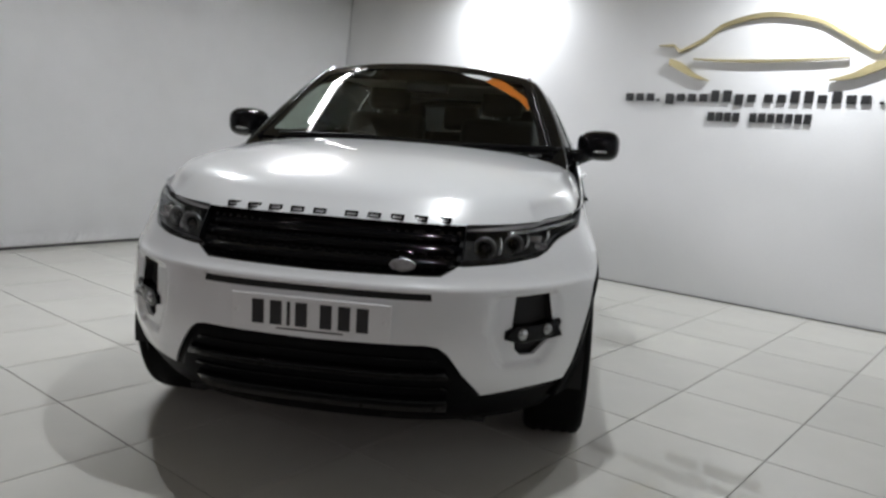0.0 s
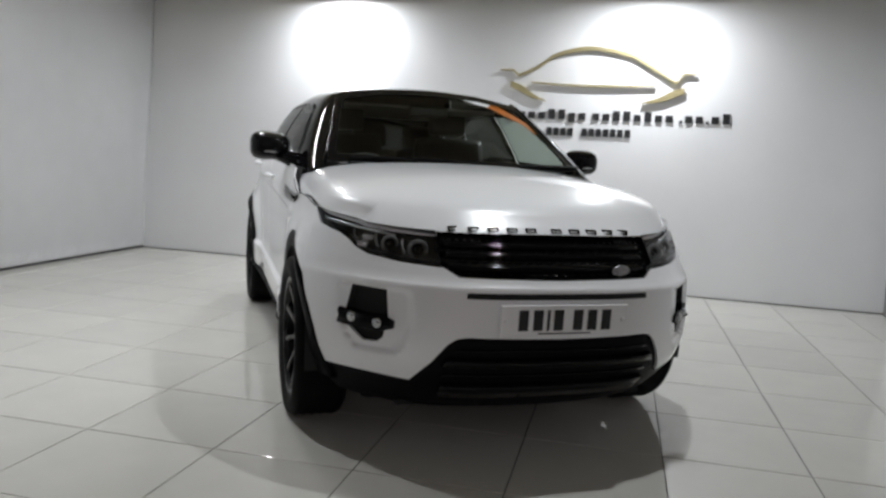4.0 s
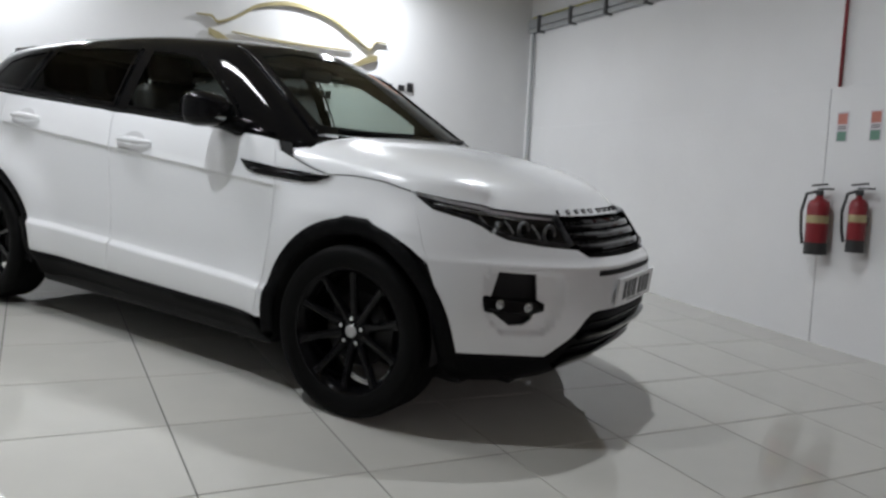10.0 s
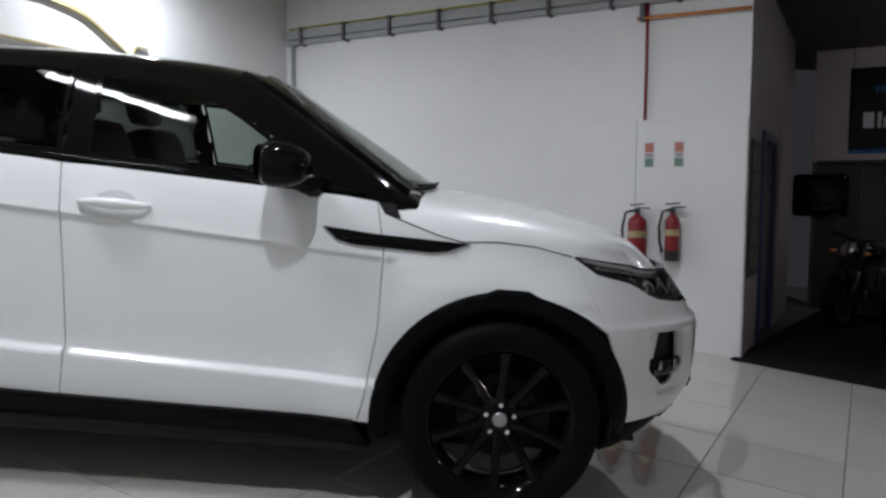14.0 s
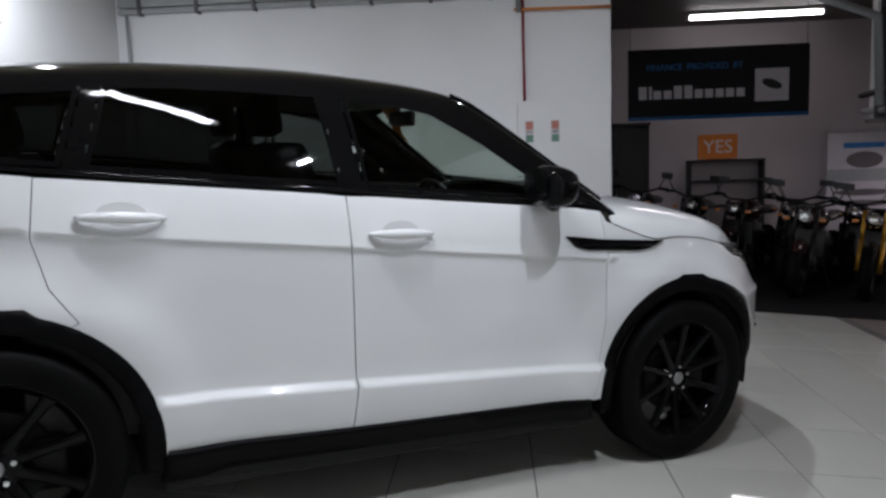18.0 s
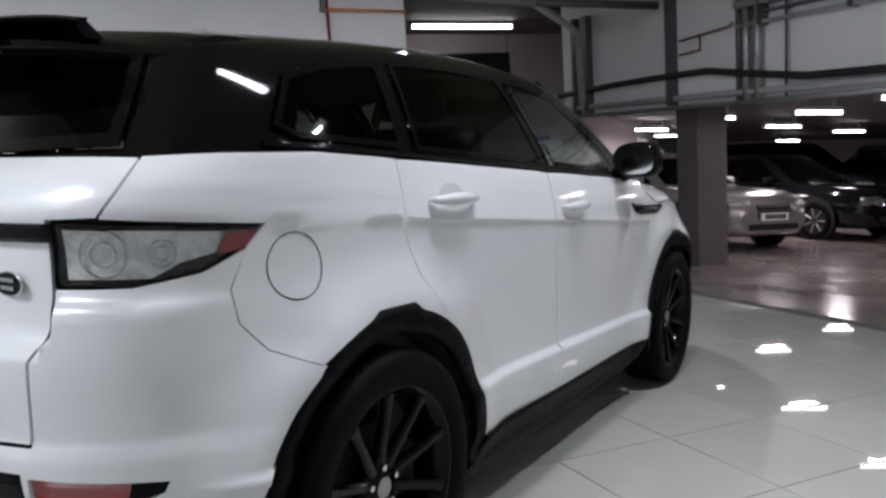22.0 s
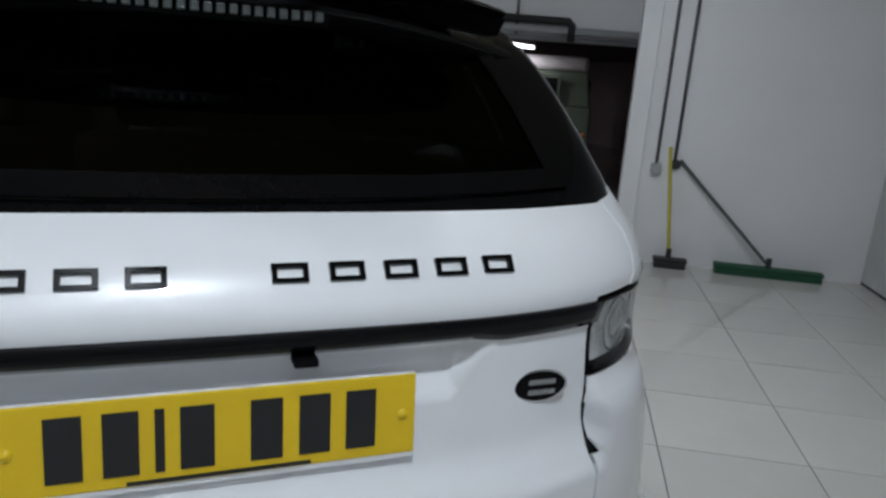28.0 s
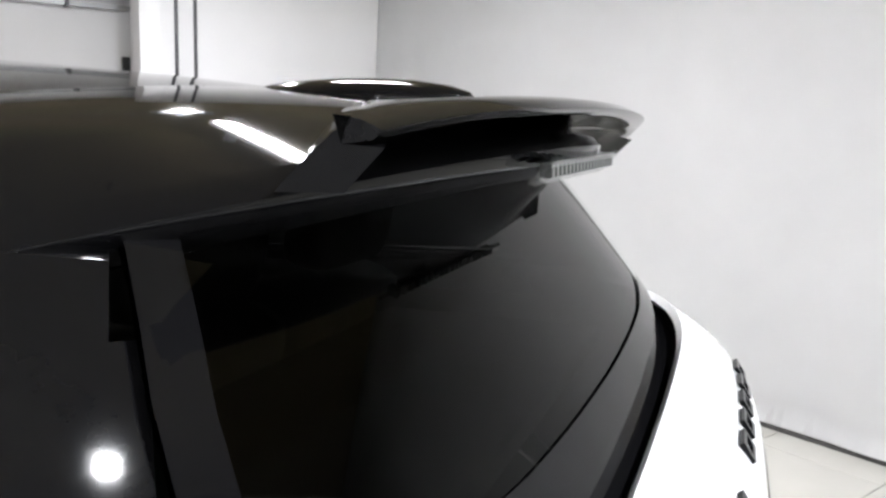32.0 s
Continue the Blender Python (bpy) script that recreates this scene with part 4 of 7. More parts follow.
FRONT_GLASS = [(-0.60, 1.158), (-0.50, 1.262), (-0.32, 1.375), (-0.12, 1.478), (0.08, 1.503), (0.235, 1.508), (0.20, 1.185)]
REAR_GLASS = [(0.285, 1.190), (0.325, 1.510), (0.62, 1.508), (0.90, 1.498), (1.02, 1.486), (1.085, 1.222)]
QUARTER_GLASS = [(1.145, 1.228), (1.082, 1.476), (1.30, 1.448), (1.46, 1.405), (1.56, 1.275), (1.50, 1.245)]
SCREEN_POLY = [(-0.70, 1.155), (-0.35, 1.150), (0.0, 1.150), (0.35, 1.150), (0.70, 1.155), (0.635, 1.36), (0.555, 1.530), (0.30, 1.578), (0.0, 1.590), (-0.30, 1.578), (-0.555, 1.530), (-0.635, 1.36)]
BACK_POLY = [(-0.585, 1.222), (-0.3, 1.212), (0.0, 1.210), (0.3, 1.212), (0.585, 1.222), (0.53, 1.36), (0.475, 1.462), (0.0, 1.476), (-0.475, 1.462), (-0.53, 1.36)]


def cabin_side(a, b, s, out=0.0):
    a, b = np.asarray(a, float), np.asarray(b, float)
    x, y, z = solve(cabin_f, 0 * a, a, b, 0 * a + 1.0, 0 * a, 0 * a, 1.2)
    return np.stack([s * (x + out), y, z + out * 0.5], -1)


def cabin_front(a, b, out=0.0):
    a, b = np.asarray(a, float), np.asarray(b, float)
    x, y, z = solve(cabin_f, a, 0 * a + 0.4, b, 0 * a, 0 * a - 1.0, 0 * a, 1.9)
    return np.stack([x, y - out * 0.5, z + out * 0.85], -1)


def cabin_back(a, b, out=0.0):
    a, b = np.asarray(a, float), np.asarray(b, float)
    x, y, z = solve(cabin_f, a, 0 * a + 0.4, b, 0 * a, 0 * a + 1.0, 0 * a, 1.9)
    return np.stack([x, y + out * 0.8, z + out * 0.6], -1)


def open_cell(c):
    x, y, z = abs(c[0]), c[1], c[2]
    for p in (FRONT_GLASS, REAR_GLASS, QUARTER_GLASS):
        if -0.62 < y < 1.58 and x > 0.5 and inside(p, np.array([y]), np.array([z]))[0] and cabin_f(x + 0.05, y, z) > 0 and abs(x - side_x(y, z)) < 0.06:
            return True
    if y < 0.1 and inside(SCREEN_POLY, np.array([x]), np.array([z]))[0] and abs(y - screen_y(x, z)) < 0.06:
        return True
    return y > 1.5 and bool(inside(BACK_POLY, np.array([x]), np.array([z]))[0]) and abs(y - back_y(x, z)) < 0.07


cab_us = np.concatenate([np.linspace(-1.55, -0.2, 60), np.linspace(-0.18, 1.25, 90), np.linspace(1.27, 2.60, 60)])
cabin = part("roof", dome_bm(cabin_f, (-0.2, 1.25), lambda u: 1.10 + 0.03 * float(np.clip(u, -1, 2)), cab_us, np.concatenate([np.linspace(0, 0.42, 44), np.linspace(0.44, 1, 26)]), skip=open_cell), GLOSSBLACK, car, "gloss black roof and window pillars", field=cabin_f)


def pane(name, poly, where, mat, border, label):
    g = part(name, patch_bm(poly, lambda a, b: where(a, b, 0.006), 0.05), mat, cabin, label)
    g.visible_shadow = False
    part("black_border", patch_bm(poly, lambda a, b: where(a, b, 0.010), 0.03, holes=[shrink(poly, border)]), GLOSSBLACK, g)
    return g


pane("windscreen", SCREEN_POLY, cabin_front, SCREEN, 0.035, "clear windscreen")
pane("rear_window", BACK_POLY, cabin_back, REARGLASS, 0.03, "dark tinted rear window")
for side in (-1, 1):
    pane("front_side_window", FRONT_GLASS, lambda a, b, o, s=side: cabin_side(a, b, s, o), DOORGLASS, 0.016, "lightly tinted front side window")
    pane("rear_side_window", REAR_GLASS, lambda a, b, o, s=side: cabin_side(a, b, s, o), DARKGLASS, 0.016, "dark tinted rear side window")
    pane("quarter_window", QUARTER_GLASS, lambda a, b, o, s=side: cabin_side(a, b, s, o), DARKGLASS, 0.016, "dark tinted quarter window")
    # belt strip under the windows
    strip = [cabin_side(np.array([y]), np.array([z_belt(y) + 0.012]), side, 0.004)[0] for y in np.linspace(-0.78, 1.6, 40)]
    part("belt_strip", tube_bm(strip, 0.009, 8), GLOSSBLACK, cabin, smooth=True)
    # A-pillar rib beside the windscreen
    rib = [cabin_front(np.array([side * (0.715 - 0.16 * t)]), np.array([1.15 + 0.40 * t]), 0.006)[0] for t in np.linspace(0, 1, 14)]
    part("pillar_trim", tube_bm(rib, 0.010, 8), GLOSSBLACK, cabin, smooth=True)
    # mirror
    bm = bmesh.new()
    bmesh.ops.create_uvsphere(bm, u_segments=28, v_segments=18, radius=1.0)
    for v in bm.verts:
        x, y, z = v.co
        v.co = (0.108 * math.copysign(abs(x) ** 0.7, x), 0.125 * (y if y < 0 else y * 0.35), 0.078 * math.copysign(abs(z) ** 0.65, z) * (1 + 0.10 * x * side))
    bmesh.ops.transform(bm, matrix=pose(side * 0.948, -0.480, 1.218, 0, 0, side * 6), verts=bm.verts)
    mir = part("door_mirror", bm, GLOSSBLACK, car, "gloss black door mirror", smooth=True)
    part("mirror_arm", tube_bm([(side * 0.80, -0.615, 1.140), (side * 0.86, -0.585, 1.158), (side * 0.93, -0.525, 1.180)], [0.05, 0.040, 0.034], 10), GLOSSBLACK, mir, smooth=True)
    gl = bmesh.new()
    bmesh.ops.create_circle(gl, cap_ends=True, segments=28, radius=1.0)
    for v in gl.verts:
        v.co = (0.093 * math.copysign(abs(v.co.x) ** 0.7, v.co.x), 0, 0.064 * math.copysign(abs(v.co.y) ** 0.7, v.co.y))
    bmesh.ops.transform(gl, matrix=pose(side * 0.946, -0.4370, 1.218, -4, 0, side * 8), verts=gl.verts)
    part("mirror_glass", gl, CHROME, mir)
    part("indicator_strip", tube_bm([(side * (0.948 + 0.100 * math.sin(a)), -0.480 - 0.118 * math.cos(a), 1.188) for a in np.linspace(-0.3, 1.35, 14)], 0.007, 6), LAMPGREY, mir, smooth=True)
    part("wiper", tube_bm([cabin_front(np.array([side * 0.45 - 0.15 + 0.5 * t * 1]), np.array([1.165 + 0.012 * t]), 0.02)[0] for t in np.linspace(0, 1, 8)], 0.007, 6), SATINBLACK, cabin)

# cowl under the windscreen
cowl = bmesh.new()
rows = []
for x in np.linspace(-0.76, 0.76, 31):
    y0 = float(screen_y(x, 1.16))
    rows.append([cowl.verts.new((x, y0 + 0.03, 1.165 - 0.03 * abs(x))), cowl.verts.new((x, y0 - 0.07, 1.135 - 0.03 * abs(x))), cowl.verts.new((x, y0 - 0.08, 1.02))])
for a, b in zip(rows, rows[1:]):
    for j in range(2):
        cowl.faces.new((a[j], a[j + 1], b[j + 1], b[j]))
part("cowl", cowl, SATINBLACK, car)

# roof spoiler: lower body with brake light, upper blade with winglet ends
def spoiler_grid(x_half, nx, prof):
    bm = bmesh.new()
    cols = []
    for x in np.linspace(-x_half, x_half, nx):
        cols.append([bm.verts.new((x, *p)) for p in prof(x)])
    for a, b in zip(cols, cols[1:]):
        n = len(a)
        for j in range(n):
            bm.faces.new((a[j], b[j], b[(j + 1) % n], a[(j + 1) % n])).smooth = True
    bm.faces.new(cols[0])
    bm.faces.new(cols[-1][::-1])
    bmesh.ops.recalc_face_normals(bm, faces=bm.faces)
    for e in bm.edges:
        e.smooth = e.calc_face_angle(0) < 0.7
    return bm


def low_profile(x):
    f = abs(x) / 0.57
    lip, zl = 1.862 - 0.205 * f ** 1.7, 1.490 - 0.052 * f * f
    z0, z1 = (float(roof_z(np.array(x), np.array(y))) for y in (1.42, 1.56))
    mid = (1.56 + lip) / 2
    zm = z1 * 0.5 + (zl + 0.006) * 0.5 + 0.006
    return [(1.42, z0 - 0.012), (1.50, (z0 + z1) / 2 - 0.003), (1.56, z1 - 0.001), (mid, zm), (lip - 0.03, zl + 0.009), (lip - 0.008, zl + 0.003), (lip, zl - 0.006), (lip - 0.004, zl - 0.016), (lip - 0.025, zl - 0.034), (lip - 0.055, zl - 0.040), (mid - 0.02, zl - 0.034), (1.52, zl - 0.01)]


spoiler = part("spoiler", spoiler_grid(0.565, 81, low_profile), GLOSSBLACK, car, "gloss black roof spoiler with raised blade")


def blade_profile(x):
    q = abs(x) / 0.45
    foot = max(0.0, (q - 0.72) / 0.28)
    lead, trail, zt = 1.665 + 0.105 * q ** 2, 1.895 - 0.060 * q ** 2.4, 1.527 - 0.018 * q * q - 0.006 * foot ** 2
    _, _, _, (ym, zm), (yl, zl), *_ = low_profile(x)
    floor = lambda y: float(np.interp(y, [1.56, ym, yl], [zm + 0.012, zm, zl])) - 0.004
    return [(lead, floor(lead)), (lead + 0.02, min(zt - 0.004, floor(lead) + 0.018)), (lead + 0.05, zt + 0.001), (trail - 0.03, zt + 0.002), (trail - 0.012, zt - 0.001), (trail, zt - 0.007), (trail - 0.006, zt - 0.012), (trail - 0.025, zt - 0.014), (lead + 0.07, zt - 0.016), (lead + 0.045, floor(lead + 0.045)), (lead + 0.02, floor(lead + 0.02))]


part("spoiler_blade", spoiler_grid(0.445, 81, blade_profile), GLOSSBLACK, spoiler)
DIMCELL = material("dim_lamp_cell", (0.05, 0.055, 0.052), 0.3, vary=0.3, scale=60)
light = part("brake_light", spoiler_grid(0.165, 9, lambda x: [(1.836, 1.453), (1.858, 1.475), (1.862, 1.473), (1.841, 1.450)]), CLEAR, spoiler, "clear high brake light with small cells")
for i in range(19):
    x = -0.150 + i * 0.01667
    part("light_cell", box_bm(x - 0.0055, x + 0.0055, 1.844, 1.856, 1.457, 1.470, bevel=0.002), DIMCELL, light)
fin = bmesh.new()
bmesh.ops.create_uvsphere(fin, u_segments=16, v_segments=10, radius=1)
bmesh.ops.transform(fin, matrix=Matrix.Translation((0, 1.56, 1.534)) @ Matrix.Diagonal((0.055, 0.17, 0.028, 1)), verts=fin.verts)
part("aerial_fin", fin, GLOSSBLACK, cabin, smooth=True)

# ---- tail ----
BRIGHTBOWL = material("bright_lamp_bowl", (0.86, 0.87, 0.88), 0.25, 0.35, vary=0.3, scale=45, bump=0.5, bump_scale=70)
where_t = lambda a, b: signed_tail(a, b)
SEAM = (0.945, 0.92, 0.90, 0.88, 0.865, 0.85, 0.84, 0.83, 0.82, 0.81, 0.80, 0.78, 0.74, 0.70, 0.66, 0.648)
tg_half = [(0.0, 1.206), (ct_(0.30, 1.206), 1.206), (ct_(0.56, 1.205), 1.206), (ct_(0.655, 1.2), 1.204), (ct_(0.672, 1.14), 1.14), (ct_(0.655, 1.082), 1.083), (ct_(0.566, 1.076), 1.079), *[(ct_(0.564, z), z) for z in SEAM], (0.0, 0.650)]
tailgate = part("tailgate", patch_bm(shrink(both(tg_half), GAP), where_t, 0.018, skirt=0.014), CARWHITE, car, "white tailgate", field=body_f)
lamp_r = [(ct_(0.577, 1.078), 1.078), (ct_(0.66, 1.075), 1.074), (TAIL - u_side(1.66, 1.06), 1.062), (TAIL - u_side(1.70, 1.03), 1.022), (TAIL - u_side(1.80, 0.975), 0.975), (ct_(0.70, 0.95), 0.951), (ct_(0.577, 0.948), 0.948)]
rb_half = [(ct_(0.5675, 0.945), 0.945), (ct_(0.70, 0.948), 0.948), (TAIL - u_side(1.80, 0.972), 0.972), (TAIL - u_side(1.706, 1.015), 1.015), (TAIL - u_side(1.751, 0.93), 0.93), (TAIL - u_side(1.746, 0.86), 0.86), (TAIL - u_side(1.701, 0.80), 0.80), (TAIL - u_side(1.601, 0.752), 0.752)] + [(TAIL - u_side(y, z), z) for y, z in arch_points(1, 50, 10, 8)] + [(TAIL - u_side(1.80, 0.425), 0.415), (ct_(0.83, 0.41), 0.403), (ct_(0.70, 0.41), 0.407), (ct_(0.635, 0.41), 0.409), (ct_(0.562, 0.53), 0.532), (ct_(0.556, 0.59), 0.594)]
rb = both([(0.0, 0.645), (ct_(0.5675, 0.645), 0.645)] + [(ct_(0.5675, z), z) for z in SEAM[-2:0:-1]] + rb_half + [(0.0, 0.608)])
reflector = [(ct_(0.572, 0.59), 0.588), (ct_(0.745, 0.58), 0.580), (ct_(0.79, 0.575), 0.576), (ct_(0.787, 0.555), 0.556), (ct_(0.755, 0.54), 0.538), (ct_(0.60, 0.536), 0.536), (ct_(0.575, 0.54), 0.540)]
rear_bumper = part("rear_bumper", patch_bm(shrink(rb, 0.0014), where_t, 0.018, holes=[reflector, mirror(reflector)], skirt=0.012), CARWHITE, car, "white rear bumper", field=body_f)
rl = both([(0.0, 0.606), (ct_(0.554, 0.60), 0.592), (ct_(0.562, 0.53), 0.530), (ct_(0.635, 0.41), 0.407), (ct_(0.83, 0.41), 0.401), (TAIL - u_side(1.80, 0.42), 0.413), (TAIL - u_side(1.80, 0.33), 0.33), (ct_(0.60, 0.30), 0.29), (0.0, 0.30)])
rear_low = part("rear_lower_bumper", patch_bm(rl, lambda a, b: signed_tail(a, b, 0.012), 0.03, skirt=0.03), GLOSSBLACK, car, "black lower rear bumper with diffuser")
for x in (-0.22, 0.22):
    bm = bmesh.new()
    prof = [(1.86, 0.36), (2.10, 0.41), (2.105, 0.385), (2.05, 0.318), (1.90, 0.30)]
    lo = [bm.verts.new((x - 0.009, *p)) for p in prof]
    hi = [bm.verts.new((x + 0.009, *p)) for p in prof]
    bm.faces.new(lo)
    bm.faces.new(hi[::-1])
    for j in range(5):
        bm.faces.new((lo[j], hi[j], hi[(j + 1) % 5], lo[(j + 1) % 5]))
    part("diffuser_fin", bm, SATINBLACK, rear_low)
part("diffuser", patch_bm(both([(0.0, 0.462), (ct_(0.42, 0.46), 0.462), (ct_(0.50, 0.38), 0.36), (0.0, 0.325)]), lambda a, b: signed_tail(a, b, -0.004), 0.04, skirt=0.03), SATINBLACK, rear_low)
for sx in (-1, 1):
    poly = lamp_r if sx > 0 else mirror(lamp_r)
    lamp = part("tail_lamp", patch_bm(poly, lambda a, b: signed_tail(a, b, 0.02), 0.025, skirt=-0.02), GLOSSBLACK, car, "clear and red tail lamp in a black surround")
    clear = [(ct_(0.588, 1.06), 1.060), (ct_(0.714, 1.06), 1.058), (TAIL - u_side(1.745, 1.05), 1.050), (TAIL - u_side(1.769, 1.01), 1.008), (ct_(0.755, 0.992), 0.992), (ct_(0.738, 0.972), 0.974), (ct_(0.725, 0.962), 0.963), (ct_(0.592, 0.964), 0.962)]
    red = [(TAIL - u_side(1.745, 1.05), 1.053), (TAIL - u_side(1.672, 1.05), 1.050), (TAIL - u_side(1.695, 1.015), 1.012), (TAIL - u_side(1.769, 1.01), 1.006)]
    bowl = part("reflector_bowl", patch_bm([(sx * a, b) for a, b in clear], lambda a, b: signed_tail(a, b, 0.014), 0.02), BRIGHTBOWL, lamp)
    part("red_lens", patch_bm([(sx * a, b) for a, b in red], lambda a, b: signed_tail(a, b, 0.004), 0.02), REDLENS, lamp)
    for x0, r in ((0.655, 0.045), (0.735, 0.026)):
        c = Vector(signed_tail(np.array([sx * ct_(x0, 1.01)]), np.array([1.012]), 0.010)[0])
        pa, pb = (Vector(signed_tail(np.array([sx * ct_(x0 + h, 1.01)]), np.array([1.012]), 0.010)[0]) for h in (-0.02, 0.02))
        along = (pb - pa).normalized()
        for q in (1.0, 0.55):
            part("lamp_ring", tube_bm([c + along * (r * q * math.cos(a)) + Vector((0, 0.002, r * q * math.sin(a))) for a in np.linspace(0, 2 * math.pi, 25)[:-1]], 0.0026, 6, closed=True), CHROME, lamp, smooth=True)
    part("lamp_cover", patch_bm(shrink(poly, 0.003), lambda a, b: signed_tail(a, b, -0.001), 0.025), CLEAR, lamp)
    part("reflector", patch_bm(reflector if sx > 0 else mirror(reflector), lambda a, b: signed_tail(a, b, 0.008), 0.03, skirt=-0.008), REDLENS, rear_bumper, "red bumper reflector")
    part("reflector_end", patch_bm([(sx * ct_(x, 0.6), z) for x, z in ((0.742, 0.580), (0.788, 0.575), (0.785, 0.557), (0.735, 0.539))], lambda a, b: signed_tail(a, b, 0.004), 0.03), GLOSSBLACK, rear_bumper)
    ex = part("exhaust_tip", box_bm(sx * 0.58 - 0.075, sx * 0.58 + 0.075, 1.90, 2.035, 0.335, 0.395, bevel=0.02), UNDER, rear_low)
    part("exhaust_rim", tube_bm([(sx * 0.58 + 0.08 * math.copysign(abs(math.cos(a)) ** 0.5, math.cos(a)), 2.037, 0.365 + 0.036 * math.copysign(abs(math.sin(a)) ** 0.5, math.sin(a))) for a in np.linspace(0, 2 * math.pi, 29)[:-1]], 0.004, 6, closed=True), UNDER, rear_low, smooth=True)
bar = [(-ct_(0.572, 1.05), 1.036), (ct_(0.572, 1.05), 1.036), (ct_(0.572, 1.05), 1.073), (-ct_(0.572, 1.05), 1.073)]
part("tailgate_bar", patch_bm(bar, lambda a, b: signed_tail(a, b, -0.006), 0.03, rows=[1.048, 1.060], skirt=0.012), GLOSSBLACK, tailgate, "gloss black bar across the tailgate")
part("grip", box_bm(-0.118, -0.086, 2.03, 2.060, 1.026, 1.037, bevel=0.004), SATINBLACK, tailgate)
for x in LETTERS:
    c = signed_tail(np.array([math.copysign(ct_(abs(x), 1.143), x)]), np.array([1.143]), -0.002)[0]
    p = part("letter_bar", letter_bm(0.0125), GLOSSBLACK, tailgate)
    p.matrix_local = Matrix.Translation(c) @ pose(0, 0, 0, 32, 0, x * -8)
c = Vector(signed_tail(np.array([-ct_(0.462, 0.952)]), np.array([0.952]), -0.003)[0])
bm = lathe_bm([(0.0, 0.004), (0.92, 0.004), (1.0, 0.0)], 30)
bmesh.ops.transform(bm, matrix=Matrix.Translation(c) @ pose(0, 0, 0, -90, 0, 4) @ Matrix.Diagonal((0.046, 0.024, 1, 1)), verts=bm.verts)
oval = part("oval_badge", bm, GLOSSBLACK, tailgate, "dark oval badge with pale bars")
for z0 in (-0.008, 0.008):
    part("badge_bar", box_bm(c.x - 0.024, c.x + 0.024, c.y + 0.003, c.y + 0.0055, c.z + z0 - 0.004, c.z + z0 + 0.004), LAMPGREY, oval)
part("badge_rim", tube_bm([(c.x + 0.046 * math.cos(a), c.y, c.z + 0.024 * math.sin(a)) for a in np.linspace(0, 2 * math.pi, 33)[:-1]], 0.002, 6, closed=True), CHROME, oval, smooth=True)
plate("rear_number_plate", 0.0, 2.052, 0.948, 0.252, 1.0, 180, -4, YELLOW, "yellow rear number plate with dark bars")

# dark inner shell behind the panel gaps
shell = bmesh.new()
us = np.linspace(-2.65, 2.65, 170)
for s in (-1, 1):
    cols = []
    for u in us:
        top = z_shut(u) - 0.01 if u < -0.9 else min(z_belt(u), 1.19) - 0.012
        cols.append([shell.verts.new(p) for p in skin(np.full(16, u), np.linspace(0.30, top, 16), s, 0.03)])
    for a, b in zip(cols, cols[1:]):
        for j in range(15):
            m = (a[j].co + b[j + 1].co) / 2
            if all(math.hypot(m.y - cy, m.z - 0.364) > 0.44 for cy, r in WHEELS):
                shell.faces.new((a[j], b[j], b[j + 1], a[j + 1]))
part("inner_shell", shell, UNDER, car)
# Unseen; underbody and floor pan sit low to stop light passing beneath.
part("underbody", box_bm(-0.66, 0.66, -1.75, 1.80, 0.18, 0.34, bevel=0.03), UNDER, car)
part("front_undertray", box_bm(-0.56, 0.56, -1.93, -1.70, 0.212, 0.235, bevel=0.006), UNDER, car)
part("rear_undertray", box_bm(-0.60, 0.60, 1.75, 1.96, 0.30, 0.32, bevel=0.006), UNDER, car)
part("floor_pan", box_bm(-0.84, 0.84, -0.86, 0.86, 0.19, 0.30, bevel=0.03), UNDER, car)
for cy, r in WHEELS:
    part("axle", tube_bm([(-0.7, cy, 0.364), (0.7, cy, 0.364)], 0.05, 12), UNDER, car)

